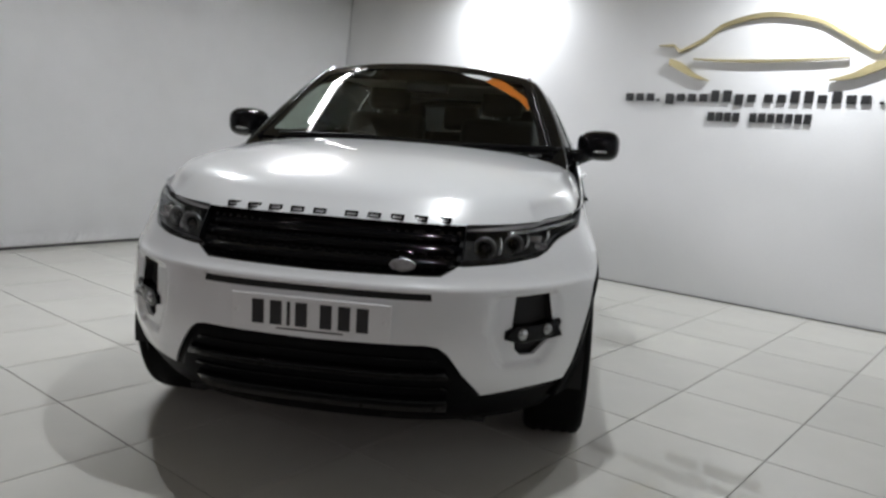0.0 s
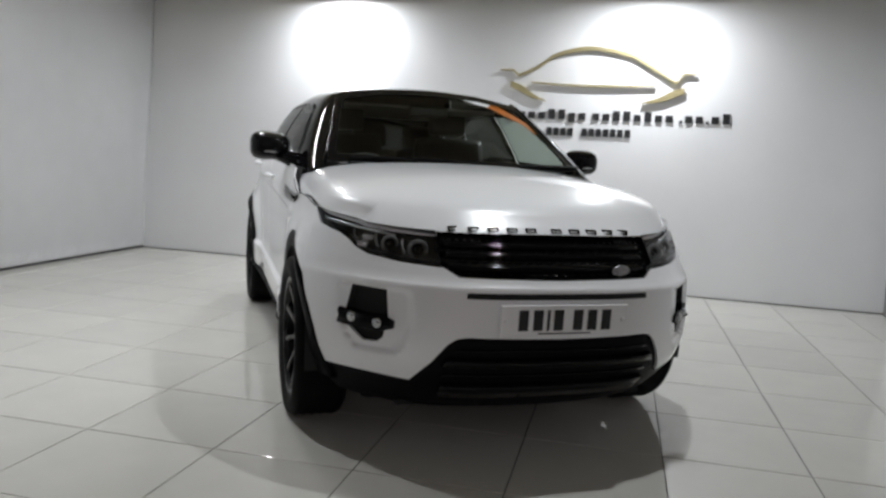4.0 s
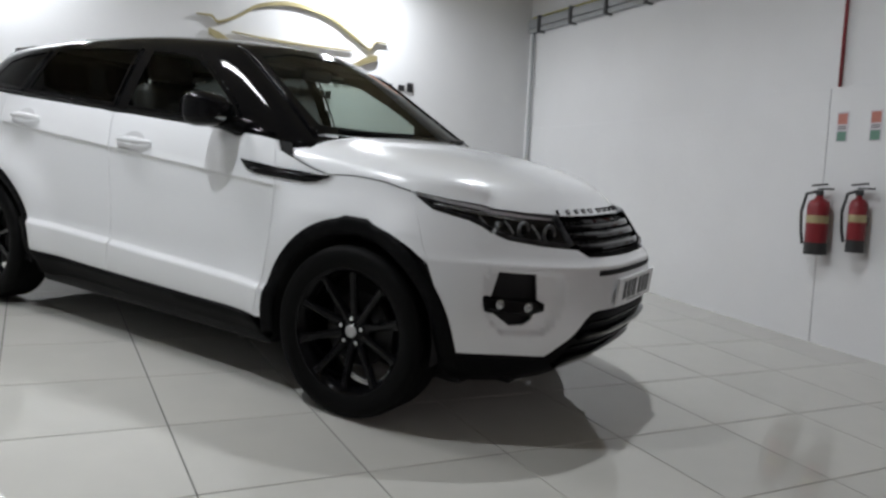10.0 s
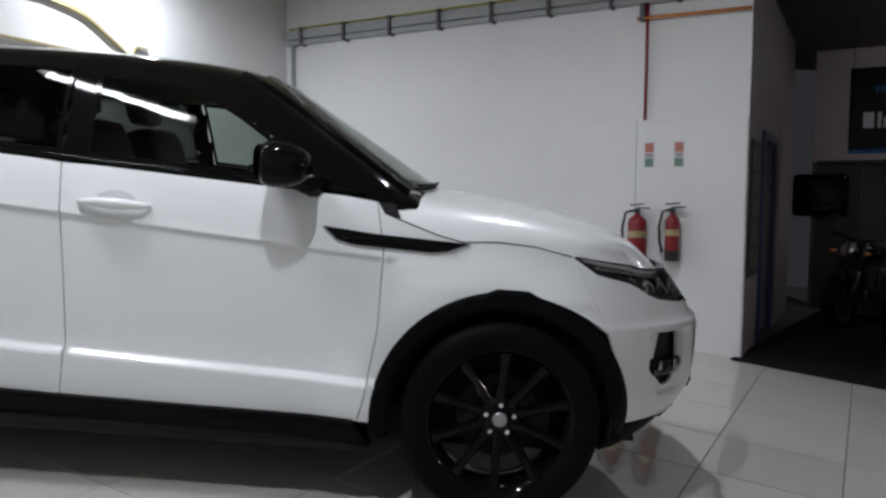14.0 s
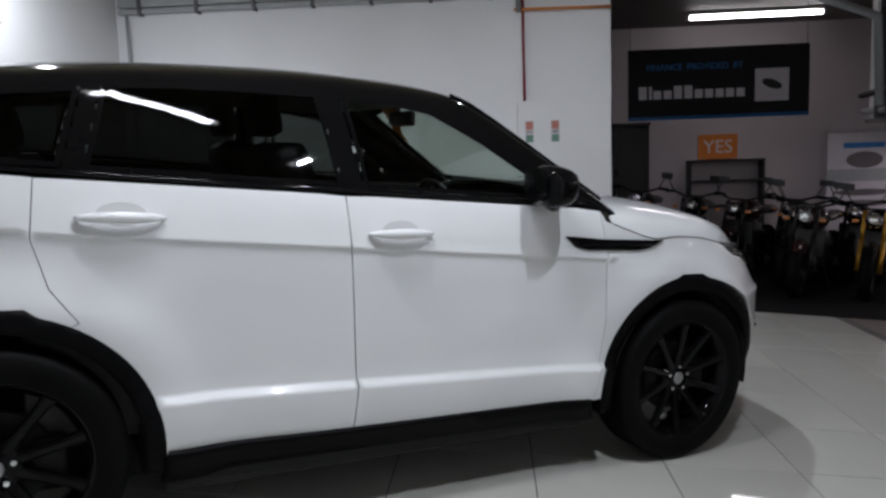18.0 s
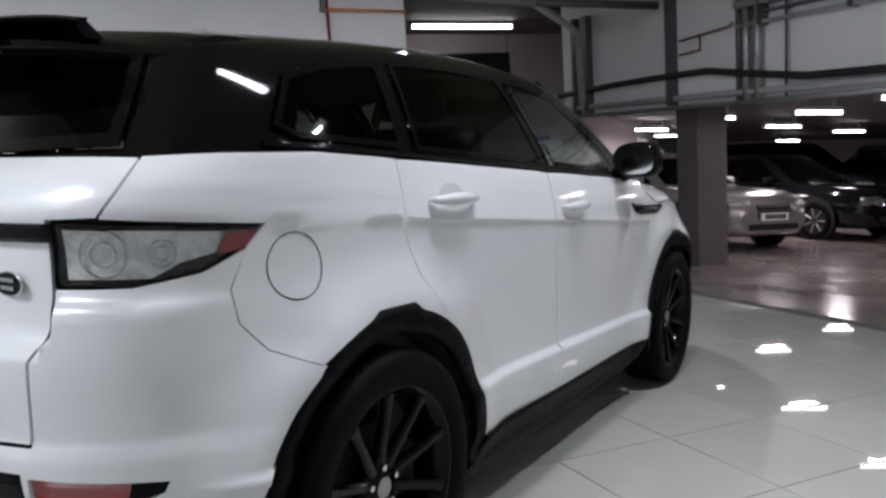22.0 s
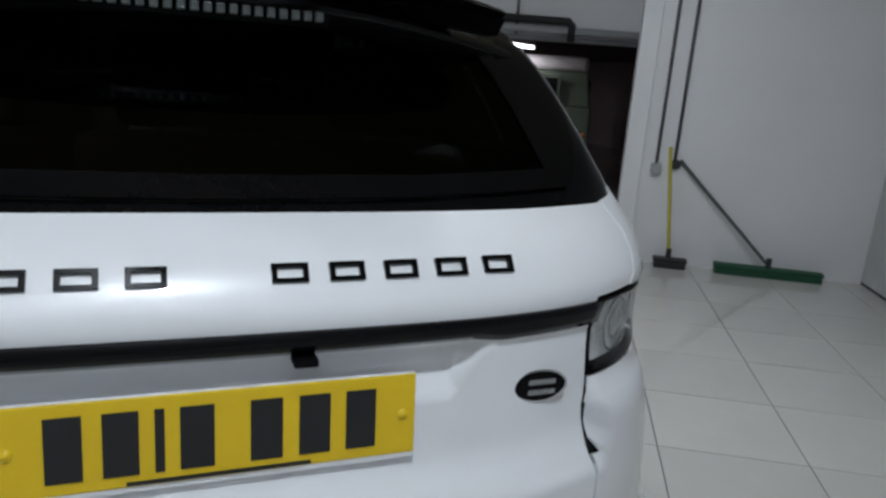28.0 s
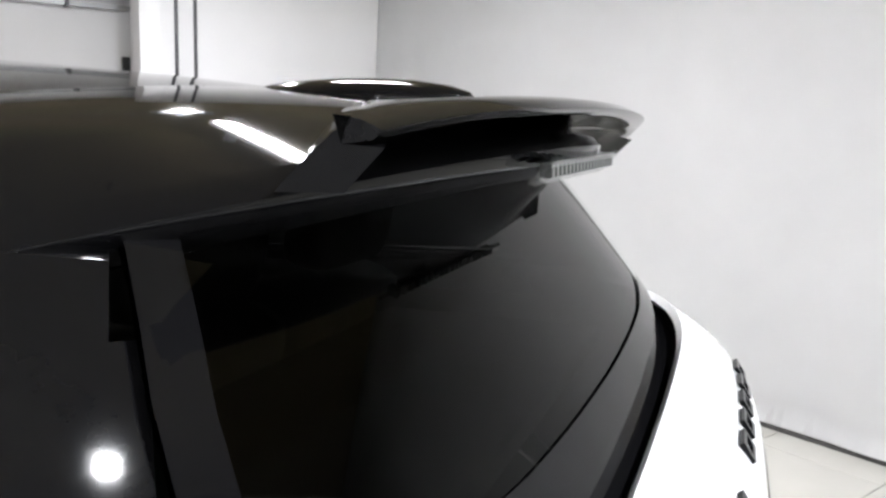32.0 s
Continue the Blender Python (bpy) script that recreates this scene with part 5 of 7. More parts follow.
# ---- wheels ----
def wheel_at(side, cy):
    w = new("wheel")
    w.parent = car
    w.matrix_local = pose(side * 0.81, cy, 0.364, 0, 0, 0 if side > 0 else 180)
    tyre = lathe_bm([(0.262, -0.10), (0.30, -0.118), (0.335, -0.118), (0.355, -0.105), (0.364, -0.08)] + [(0.364 - (0.006 if k % 2 else 0), -0.07 + 0.02 * k) for k in range(8)] + [(0.364, 0.08), (0.356, 0.105), (0.336, 0.119), (0.30, 0.118), (0.272, 0.106), (0.262, 0.098)], 64, "X")
    part("tyre", tyre, RUBBER, w, smooth=True)
    rim = lathe_bm([(0.264, -0.10), (0.250, -0.09), (0.236, 0.0), (0.238, 0.070), (0.252, 0.086), (0.262, 0.100), (0.268, 0.104), (0.270, 0.098)], 64, "X")
    rim_ob = part("rim", rim, GLOSSBLACK, w, "gloss black alloy rim", smooth=True)
    for k in range(10):
        bm = bmesh.new()
        prof = []
        for r, wd, x, th in ((0.052, 0.020, 0.060, 0.030), (0.10, 0.0165, 0.068, 0.026), (0.17, 0.0145, 0.080, 0.022), (0.22, 0.016, 0.088, 0.020), (0.252, 0.021, 0.094, 0.020)):
            prof.append([bm.verts.new(p) for p in ((x - th, -wd * 1.2, r), (x - 0.006, -wd, r), (x, -wd * 0.5, r), (x, wd * 0.5, r), (x - 0.006, wd, r), (x - th, wd * 1.2, r))])
        for a, b in zip(prof, prof[1:]):
            for j in range(6):
                bm.faces.new((a[j], a[(j + 1) % 6], b[(j + 1) % 6], b[j]))
        bmesh.ops.transform(bm, matrix=Matrix.Rotation(2 * math.pi * k / 10, 4, "X"), verts=bm.verts)
        part("spoke", bm, GLOSSBLACK, rim_ob)
    part("hub", lathe_bm([(0.0, 0.066), (0.030, 0.066), (0.034, 0.060), (0.072, 0.058), (0.082, 0.045), (0.082, 0.0)], 32, "X"), GLOSSBLACK, rim_ob, smooth=True)
    part("centre_cap", lathe_bm([(0.0, 0.070), (0.024, 0.070), (0.028, 0.066)], 24, "X"), DULLSILVER, rim_ob)
    for k in range(5):
        a = 2 * math.pi * (k + 0.25) / 5
        bm = lathe_bm([(0.0, 0.070), (0.0085, 0.069), (0.010, 0.055)], 8, "X")
        bmesh.ops.transform(bm, matrix=Matrix.Translation((0, 0.054 * math.cos(a), 0.054 * math.sin(a))), verts=bm.verts)
        part("wheel_nut", bm, CHROME, rim_ob)
    part("brake_disc", lathe_bm([(0.06, 0.012), (0.155, 0.012), (0.158, 0.0), (0.155, -0.012), (0.06, -0.012)], 40, "X"), UNDER, w)
    part("caliper", box_bm(-0.03, 0.035, 0.10, 0.19, -0.07, 0.07, bevel=0.02), UNDER, w)


for side in (-1, 1):
    for cy, r in WHEELS:
        wheel_at(side, cy)

# ---- what shows of the cabin ----
def seat(x, y, back_h=0.62, w=0.50):
    s = new("seat")
    s.parent = car
    s.matrix_local = pose(x, y, 0.62)
    part("cushion", box_bm(-w / 2, w / 2, -0.30, 0.22, 0.0, 0.20, bevel=0.06), TRIM, s, smooth=True)
    bk = box_bm(-w / 2, w / 2, -0.08, 0.08, 0.0, back_h, bevel=0.06)
    bmesh.ops.transform(bk, matrix=pose(0, 0.24, 0.12, -18), verts=bk.verts)
    part("backrest", bk, TRIM, s, smooth=True)
    hr = box_bm(-0.135, 0.135, -0.05, 0.05, 0.0, 0.19, bevel=0.045)
    bmesh.ops.transform(hr, matrix=pose(0, 0.24 + (back_h + 0.05) * 0.31, 0.14 + back_h * 0.96, -14), verts=hr.verts)
    h = part("headrest", hr, TRIM, s, smooth=True)
    for dx in (-0.05, 0.05):
        part("headrest_post", tube_bm([(dx, 0.24 + back_h * 0.30, 0.10 + back_h * 0.93), (dx, 0.25 + back_h * 0.31, 0.20 + back_h * 0.96)], 0.007, 8), CHROME, h)


for x, y in ((-0.37, -0.02), (0.37, -0.02)):
    seat(x, y)
for x in (-0.42, 0.0, 0.42):
    seat(x, 0.88, 0.52, 0.44)
dash = box_bm(-0.76, 0.76, -0.95, -0.48, 0.72, 1.10, bevel=0.07)
dash_ob = part("dashboard", dash, TRIM, car, smooth=True)
part("instrument_hood", box_bm(-0.53, -0.22, -0.60, -0.44, 1.02, 1.135, bevel=0.04), TRIM, dash_ob, smooth=True)
part("parcel_shelf", box_bm(-0.55, 0.55, 1.35, 1.78, 1.12, 1.15, bevel=0.01), TRIM, car)
part("cabin_floor", box_bm(-0.72, 0.72, -0.9, 1.8, 0.36, 0.42, bevel=0.01), TRIM, car)
for side in (-1, 1):
    part("door_lining", box_bm(side * 0.76, side * 0.80, -0.85, 1.25, 0.42, 1.14, bevel=0.012), TRIM, car)
wheel_ring = [Vector((-0.375 + 0.185 * math.cos(a), 0.185 * math.sin(a) * 0.42, 0.185 * math.sin(a) * 0.91)) + Vector((0, -0.36, 1.03)) for a in np.linspace(0, 2 * math.pi, 41)[:-1]]
steer = part("steering_wheel", tube_bm(wheel_ring, 0.016, 10, closed=True), TRIM, car, smooth=True)
part("wheel_boss", box_bm(-0.445, -0.305, -0.40, -0.33, 0.97, 1.07, bevel=0.03), TRIM, steer, smooth=True)
for a in (0.0, math.pi, -math.pi / 2):
    part("wheel_spoke", tube_bm([(-0.375, -0.365, 1.02), (-0.375 + 0.18 * math.cos(a), -0.36 + 0.18 * math.sin(a) * 0.42, 1.03 + 0.18 * math.sin(a) * 0.91)], 0.014, 8), TRIM, steer)
part("rear_view_mirror", box_bm(-0.12, 0.12, -0.33, -0.29, 1.44, 1.51, bevel=0.018), TRIM, cabin, smooth=True)
part("head_lining", box_bm(-0.52, 0.52, -0.10, 1.55, 1.50, 1.515, bevel=0.005), GREYTRIM, car)
st_where = lambda a, b: cabin_front(a, b, 0.0055)
part("screen_sticker", patch_bm([(0.24, 1.555), (0.38, 1.553), (0.56, 1.43), (0.585, 1.36), (0.52, 1.42)], st_where, 0.03), STICKER, cabin, "orange and white price sticker on the windscreen")
part("sticker_band", patch_bm([(0.16, 1.560), (0.40, 1.556), (0.34, 1.513), (0.26, 1.525)], lambda a, b: cabin_front(a, b, 0.007), 0.03), PALESTICKER, cabin)
# ---- things of the showroom ----
GOLD = material("brushed_gold_metal", (0.42, 0.36, 0.2), 0.4, 0.6, vary=0.1, scale=20)
BLUEPAINT = material("blue_grey_frame_paint", (0.06, 0.075, 0.16), 0.45, vary=0.1, scale=8)
BANNERCLOTH = material("black_banner_fabric", (0.012, 0.012, 0.015), 0.6, vary=0.15, scale=12, bump=0.1, bump_scale=400)
BANNERBLUE = material("blue_print", (0.03, 0.19, 0.5), 0.5, vary=0.05, scale=12)
PRINTWHITE = material("white_print", (0.62, 0.58, 0.62), 0.5, vary=0.04, scale=12)
SIGNORANGE = material("orange_board", (0.62, 0.19, 0.03), 0.45, vary=0.05, scale=12)
SIGNRED = material("red_sign_print", (0.45, 0.17, 0.13), 0.5, vary=0.05, scale=20)
SIGNGREEN = material("green_sign_print", (0.12, 0.24, 0.18), 0.5, vary=0.05, scale=20)
MATCLOTH = material("black_carpet", (0.012, 0.011, 0.012), 0.95, vary=0.3, scale=20, bump=0.3, bump_scale=500, spec=0.1)
PALEGREY = material("pale_grey_trunking", (0.36, 0.37, 0.38), 0.5, vary=0.08, scale=6)
MIDGREY = material("grey_steel_post", (0.1, 0.1, 0.105), 0.5, 0.3, vary=0.15, scale=8)
LAGGING = material("black_pipe_lagging", (0.01, 0.01, 0.01), 0.7, vary=0.25, scale=20, bump=0.2, bump_scale=60)
YELLOWPAINT = material("yellow_broom_handle", (0.5, 0.44, 0.05), 0.45, vary=0.1, scale=10)
GREENPLASTIC = material("green_bristle", (0.01, 0.07, 0.035), 0.6, vary=0.2, scale=40, bump=0.3, bump_scale=300)
FORKGOLD = material("gold_anodised_fork", (0.55, 0.3, 0.04), 0.3, 0.8, vary=0.08, scale=20)
DARKSTEEL = material("dark_engine_metal", (0.022, 0.022, 0.023), 0.4, 0.7, vary=0.3, scale=20, bump=0.1, bump_scale=90)


def on_floor(x, y, turn=0.0):
    return TILT @ pose(x, y, 0, 0, 0, turn)


def on_wall(a, d, s, z, out=0.0, toward=(-1.0, -1.0)):
    """A frame on a wall: x along it, y into the room, z up."""
    n = Vector((d.y, -d.x, 0))
    c = Vector((*toward, 0)) - Vector((a[0], a[1], 0))
    if n.dot(c) < 0:
        n = -n
    p = Vector((a[0], a[1], 0)) + d * s + n * out
    return Matrix(((d.x, n.x, 0, p.x), (d.y, n.y, 0, p.y), (0, 0, 1, z), (0, 0, 0, 1)))


def words(text, height, mat, parent, label=""):
    """Flat raised lettering in the built-in font, standing in x and z."""
    cu = bpy.data.curves.new("lettering", "FONT")
    cu.body, cu.size, cu.extrude, cu.align_x = text, height / 0.7, 0.002, "CENTER"
    tmp = bpy.data.objects.new("lettering", cu)
    me = bpy.data.meshes.new_from_object(tmp)
    bpy.data.objects.remove(tmp)
    me.transform(Matrix.Rotation(math.pi / 2, 4, "X"))
    me.materials.append(mat)
    ob = new("lettering", me)
    ob.parent = parent
    if label:
        ob["label"] = label
    return ob


def ribbon_bm(pts, depth=0.03):
    """A flat cut-out band standing off a wall: (s, z, half height) along it."""
    bm = bmesh.new()
    rows = []
    n = 14 * (len(pts) - 1)
    t = np.linspace(0, len(pts) - 1, n + 1)
    k = list(range(len(pts)))
    ss, zz, hh = (curve(t, k, [p[i] for p in pts]) for i in range(3))
    for s, z, h in zip(ss, zz, hh):
        rows.append([bm.verts.new(q) for q in ((s, 0.012, z - h), (s, 0.012 + depth, z - h), (s, 0.012 + depth, z + h), (s, 0.012, z + h))])
    for a, b in zip(rows, rows[1:]):
        for j in range(4):
            bm.faces.new((a[j], a[(j + 1) % 4], b[(j + 1) % 4], b[j]))
    bm.faces.new(rows[0])
    bm.faces.new(rows[-1][::-1])
    bmesh.ops.recalc_face_normals(bm, faces=bm.faces)
    return bm


TOWARDS_B = -U
sign = thing("lettered_sign", on_wall(A, TOWARDS_B, 0, 0), "gold car outline over rows of black bars on white wall", "sign")
for pts in ([(3.50, 2.29, 0.012), (3.36, 2.36, 0.016), (3.18, 2.48, 0.018), (2.85, 2.545, 0.020), (2.5, 2.49, 0.018), (2.26, 2.36, 0.016), (2.1, 2.26, 0.012)],
            [(3.74, 2.325, 0.004), (3.62, 2.325, 0.010), (3.55, 2.275, 0.012), (3.49, 2.300, 0.010)],
            [(1.85, 2.31, 0.004), (1.96, 2.31, 0.010), (2.03, 2.23, 0.012), (2.1, 2.255, 0.010)],
            [(3.42, 2.205, 0.005), (3.1, 2.185, 0.009), (2.8, 2.180, 0.010), (2.5, 2.183, 0.009), (2.22, 2.195, 0.005)],
            [(3.63, 2.185, 0.028), (3.52, 2.14, 0.036), (3.40, 2.07, 0.022), (3.27, 2.025, 0.004)],
            [(1.95, 2.155, 0.028), (2.06, 2.115, 0.036), (2.18, 2.06, 0.022), (2.34, 2.025, 0.004)]):
    part("outline_band", ribbon_bm([(a - 0.05, b + 0.008, h) for a, b, h in pts]), GOLD, sign, "gold and white cut-out band")
CODE = "aaap daaattda aattataa paapat"
step = (3.97 - 1.45) / sum({" ": 0.35, "p": 0.45}.get(c, 1.0) for c in CODE)
x = 3.97
for c in CODE:
    w = step * {" ": 0.35, "p": 0.45}.get(c, 1.0)
    if c != " ":
        lo, hi = {"a": (1.86, 1.925), "t": (1.86, 1.955), "d": (1.835, 1.925), "p": (1.86, 1.88)}[c]
        part("letter_bar", box_bm(x - w * 0.82, x - w * 0.14, 0.0, 0.02, lo, hi, bevel=0.004), INK, sign)
    x -= w
for i in range(12):
    if i != 4:
        part("number_bar", box_bm(3.19 - i * 0.069 - 0.054, 3.19 - i * 0.069, 0.0, 0.02, 1.70, 1.775, bevel=0.004), INK, sign)

# lamps at the ceiling, each fitting under a drop from the ceiling
LAMPFACE = glowing("lit_diffuser", (0.95, 0.98, 1.0), 5)
for x, y, z, w in SHOW_LAMPS:
    lf = thing("floodlight", pose(x, y, z, 0, 0, ROOM_TURN), "white rectangular ceiling floodlight, lit", "lamp", "showroom floodlights")
    part("housing", box_bm(-0.15, 0.15, -0.08, 0.08, -0.045, 0.03, bevel=0.01), PALEGREY, lf)
    part("diffuser", box_bm(-0.11, 0.11, -0.045, 0.045, -0.052, -0.0455), LAMPFACE, lf, "lit diffuser")
    part("hanger", box_bm(-0.02, 0.02, -0.02, 0.02, 0.03, CEILING_Z - z), PALEGREY, lf)


def batten(x, y, z, top, length, turn, group, tilt=False):
    b = thing("strip_light", (TILT if tilt else Matrix()) @ pose(x, y, z, 0, 0, turn), "white fluorescent strip light, lit, under the ceiling", "lamp", group)
    part("body", box_bm(-length / 2, length / 2, -0.035, 0.035, 0.03, 0.075, bevel=0.006), PALEGREY, b)
    part("tube", tube_bm([(-length / 2 + 0.02, 0, 0), (length / 2 - 0.02, 0, 0)], 0.019 if length < 1 else 0.028, 12), TUBE, b, "glowing tube")
    for e in (-1, 1):
        part("end_cap", box_bm(e * length / 2 - 0.02, e * length / 2 + 0.02, -0.032, 0.032, -0.03, 0.035, bevel=0.006), PALEGREY, b)
        part("fixing", box_bm(e * length * 0.3 - 0.02, e * length * 0.3 + 0.02, -0.02, 0.02, 0.075, top - z), PALEGREY, b)


for x, y, z, w in AISLE_LAMPS:
    batten(x, y, z, CEILING_Z, 1.0, 59, "aisle strip lights")
batten(*ALCOVE_LAMP[:2], ALCOVE_LAMP[2], 2.95, 1.7, 58, "bay strip lights")
# fittings for all of them, the two added far strips too
for x, y in PARK_LAMPS:
    batten(x, y, 1.86, 2.02, 0.62, 33, "car park strip lights", True)

# pipes and trunking on the pipe wall
def pw(s, z, out=0.0):
    return Vector((A[0], A[1], 0)) + V * s + Vector((V.y, -V.x, 0)) * out + Vector((0, 0, z))


def pipe(name, pts, r, mat, label, category="pipe", n=10):
    ob = mesh_object(name, tube_bm(pts, r, n), mat, smooth=True)
    return tagged(ob, label, category)


JOINT = Vector((1.50, -5.05, 2.68))
trunk = thing("cable_trunking", Matrix(), "grey cable trunking along the top of the wall", "trunking")
for s0, s1, z, h in ((0.05, 4.65, 2.77, 0.045), (0.05, 4.65, 2.69, 0.022)):
    m = on_wall(A, V, 0, 0)
    p = part("trunking_run", box_bm(s0, s1, 0.0, 0.07, z - h, z + h, bevel=0.006), PALEGREY, trunk)
    p.matrix_local = m
for s in np.arange(0.25, 4.6, 0.55):
    p = part("bracket", box_bm(s, s + 0.03, 0.0, 0.10, 2.65, 2.835, bevel=0.004), MIDGREY, trunk)
    p.matrix_local = on_wall(A, V, 0, 0)
pipe("conduit", [pw(0.05, 2.845, 0.02), pw(4.66, 2.845, 0.02)], 0.008, YELLOWPAINT, "thin yellow line above the grey trunking", "conduit")
pipe("overhead_duct", [pw(4.64, 2.74, 0.05), JOINT], 0.05, PALEGREY, "grey overhead pipe leading on from the wall", "pipe")
pipe("overhead_duct", [JOINT, (0.45, -6.1, 2.6)], 0.045, MIDGREY, "grey overhead pipe bending to the upper wall", "pipe")
pipe("overhead_duct", [(1.05, -3.3, 2.98), JOINT + Vector((0.02, 0, 0.06))], 0.05, PALEGREY, "grey overhead pipe crossing under the ceiling", "pipe")
pipe("overhead_duct", [(0.0, -4.2, 2.98), (0.25, -4.36, 2.95), JOINT + Vector((-0.02, 0, 0.07))], 0.06, PALEGREY, "thick grey overhead pipe crossing under the ceiling", "pipe")
pipe("overhead_duct", [JOINT, (1.62, -6.6, 2.5), (1.62, -6.7, 1.6)], 0.045, PALEGREY, "grey pipe dropping down to the beam", "pipe")
pipe("gas_pipe", [pw(3.78, 2.55, 0.04), pw(4.66, 2.54, 0.04)], 0.014, ORANGE, "thin orange painted pipe high on the wall")
pipe("riser_pipe", [pw(3.86, 2.79, 0.03), pw(3.86, 1.72, 0.03)], 0.013, REDPAINT, "thin red painted pipe down the wall")
pipe("corner_pipe", [pw(0.12, 2.76, 0.04), pw(0.12, 1.60, 0.04), pw(0.12, floor_z(*pw(0.12, 0)[:2]) + 0.005, 0.04)], 0.016, PALEGREY, "pale pipe down the corner of the wall")
mesh_object("pipe_bracket", box_bm(3.80, 3.84, 0.0, 0.06, 2.53, 2.80, bevel=0.004), MIDGREY).matrix_world = on_wall(A, V, 0, 0)
tagged(bpy.data.objects["pipe_bracket"], "grey steel bracket holding the thin pipes", "bracket")
panel = thing("wall_panel", on_wall(A, V, 0, 0), "white boarded lower wall panel with joints", "panel")
for s0, s1, z1 in ((0.25, 2.915, 1.60), (2.92, 3.79, 1.715), (3.795, 4.655, 1.715)):
    part("board", box_bm(s0, s1, 0.0, 0.018 if s0 > 2 else 0.009, -0.62, z1, bevel=0.003), WALL, panel)


def extinguisher(s, z0, z1, r, label):
    e = thing("fire_extinguisher", on_wall(A, V, s, z0, 0.018 + r + 0.02), label, "extinguisher", "extinguishers on the wall")
    h = (z1 - z0) * 0.78
    part("cylinder", lathe_bm([(0.0, 0.0), (r * 0.9, 0.0), (r, 0.02), (r, h * 0.86), (r * 0.86, h * 0.95), (r * 0.4, h), (r * 0.3, h + 0.02), (0.0, h + 0.02)], 28), REDPAINT, e, "glossy red cylinder", smooth=True)
    part("base_ring", lathe_bm([(r * 1.01, 0.0), (r * 1.03, 0.0), (r * 1.03, 0.085), (r * 1.01, 0.085)], 28), BLACKPLASTIC, e)
    part("label", lathe_bm([(r * 1.004, h * 0.56), (r * 1.004, h * 0.70)], 28), GOLD, e, "pale instruction label")
    part("valve", box_bm(-0.02, 0.02, -0.02, 0.02, h + 0.02, h + 0.06, bevel=0.006), BLACKPLASTIC, e)
    for q, dz in ((0.0, 0.075), (0.25, 0.10)):
        p = part("lever", box_bm(-0.012, 0.10, -0.012, 0.012, h + dz - 0.012, h + dz, bevel=0.003), BLACKPLASTIC, e)
        p.rotation_euler = (0, -q * 0.4, 0)
    part("hose", tube_bm([(-0.02, 0, h + 0.05), (-r - 0.02, 0.01, h + 0.03), (-r - 0.045, 0.02, h * 0.75), (-r - 0.035, 0.02, h * 0.4), (-r - 0.01, 0.03, h * 0.18)], 0.011, 8), BLACKPLASTIC, e, smooth=True)
    part("wall_bracket", box_bm(-0.03, 0.03, -r - 0.022, -r * 0.8, h * 0.5, h * 0.66, bevel=0.004), MIDGREY, e)


extinguisher(3.84, 0.53, 1.04, 0.075, "red fire extinguisher with a black hose on the wall")
extinguisher(4.12, 0.57, 1.04, 0.058, "slim red fire extinguisher hung on the white wall")
for s in (3.90, 4.14):
    b = thing("safety_sign", on_wall(A, V, s, 1.33, 0.0185), "small red and green safety sign over an extinguisher", "sign", "safety signs")
    part("plate", box_bm(-0.042, 0.042, 0.0, 0.003, 0.0, 0.21), PRINTWHITE, b)
    part("red_field", box_bm(-0.034, 0.034, 0.003, 0.0042, 0.125, 0.20), SIGNRED, b)
    part("green_field", box_bm(-0.034, 0.034, 0.003, 0.0042, 0.008, 0.075), SIGNGREEN, b)
    for z in (0.09, 0.105):
        part("text_bar", box_bm(-0.03, 0.03, 0.003, 0.0042, z, z + 0.007), INK, b)

# doorway and poster on the return wall
door = thing("door_1", on_wall(G, U, 0, 0, 0, (2.0, -7.0)), "blue-framed open doorway with a dark door leaf", "door")
door["kind"] = "structure"
zf = -0.36
for s0, s1, z0, z1 in ((0.80, 0.87, zf, 1.68), (1.74, 1.81, zf, 1.68), (0.87, 1.74, 1.61, 1.68)):
    part("door_frame", box_bm(s0, s1, -0.02, 0.03, z0, z1, bevel=0.005), BLUEPAINT, door, "blue painted door frame")
leaf = part("door_leaf", box_bm(0.90, 1.72, -0.62, -0.57, zf, 1.60, bevel=0.004), BLUEPAINT, door, "dark blue door leaf")
part("door_glass", box_bm(1.05, 1.55, -0.572, -0.566, 0.4, 1.4), GLOSSBLACK, leaf)
poster = thing("notice_board", on_wall(G, U, 0.10, 0.45, 0.003, (2.0, -7.0)), "dark notice board with pale sheets on the wall", "notice board")
part("board", box_bm(0, 0.5, 0, 0.02, 0, 1.1, bevel=0.004), BLACKPLASTIC, poster)
for i in range(5):
    for j in range(2):
        part("sheet", box_bm(0.05 + j * 0.21, 0.22 + j * 0.21, 0.02, 0.023, 0.06 + i * 0.205, 0.22 + i * 0.205), GREYPAINT, poster)

# the motorbike bay
bm = bmesh.new()
lo = [bm.verts.new((x, y, 0.0018)) for x, y in ((2.15, -3.5), (0.62, -5.62), (0.30, -6.1), (0.6, -9.0), (4.5, -10.5), (5.4, -6.0))]
f = bm.faces.new(lo)
bmesh.ops.recalc_face_normals(bm, faces=bm.faces)
top = bmesh.ops.extrude_face_region(bm, geom=[f])["geom"]
bmesh.ops.translate(bm, vec=(0, 0, 0.009), verts=[g for g in top if isinstance(g, bmesh.types.BMVert)])
bmesh.ops.recalc_face_normals(bm, faces=bm.faces)
ob = mesh_object("carpet", bm, MATCLOTH)
ob.matrix_world = TILT
tagged(ob, "black carpet lying on the bay floor under motorbikes", "carpet")

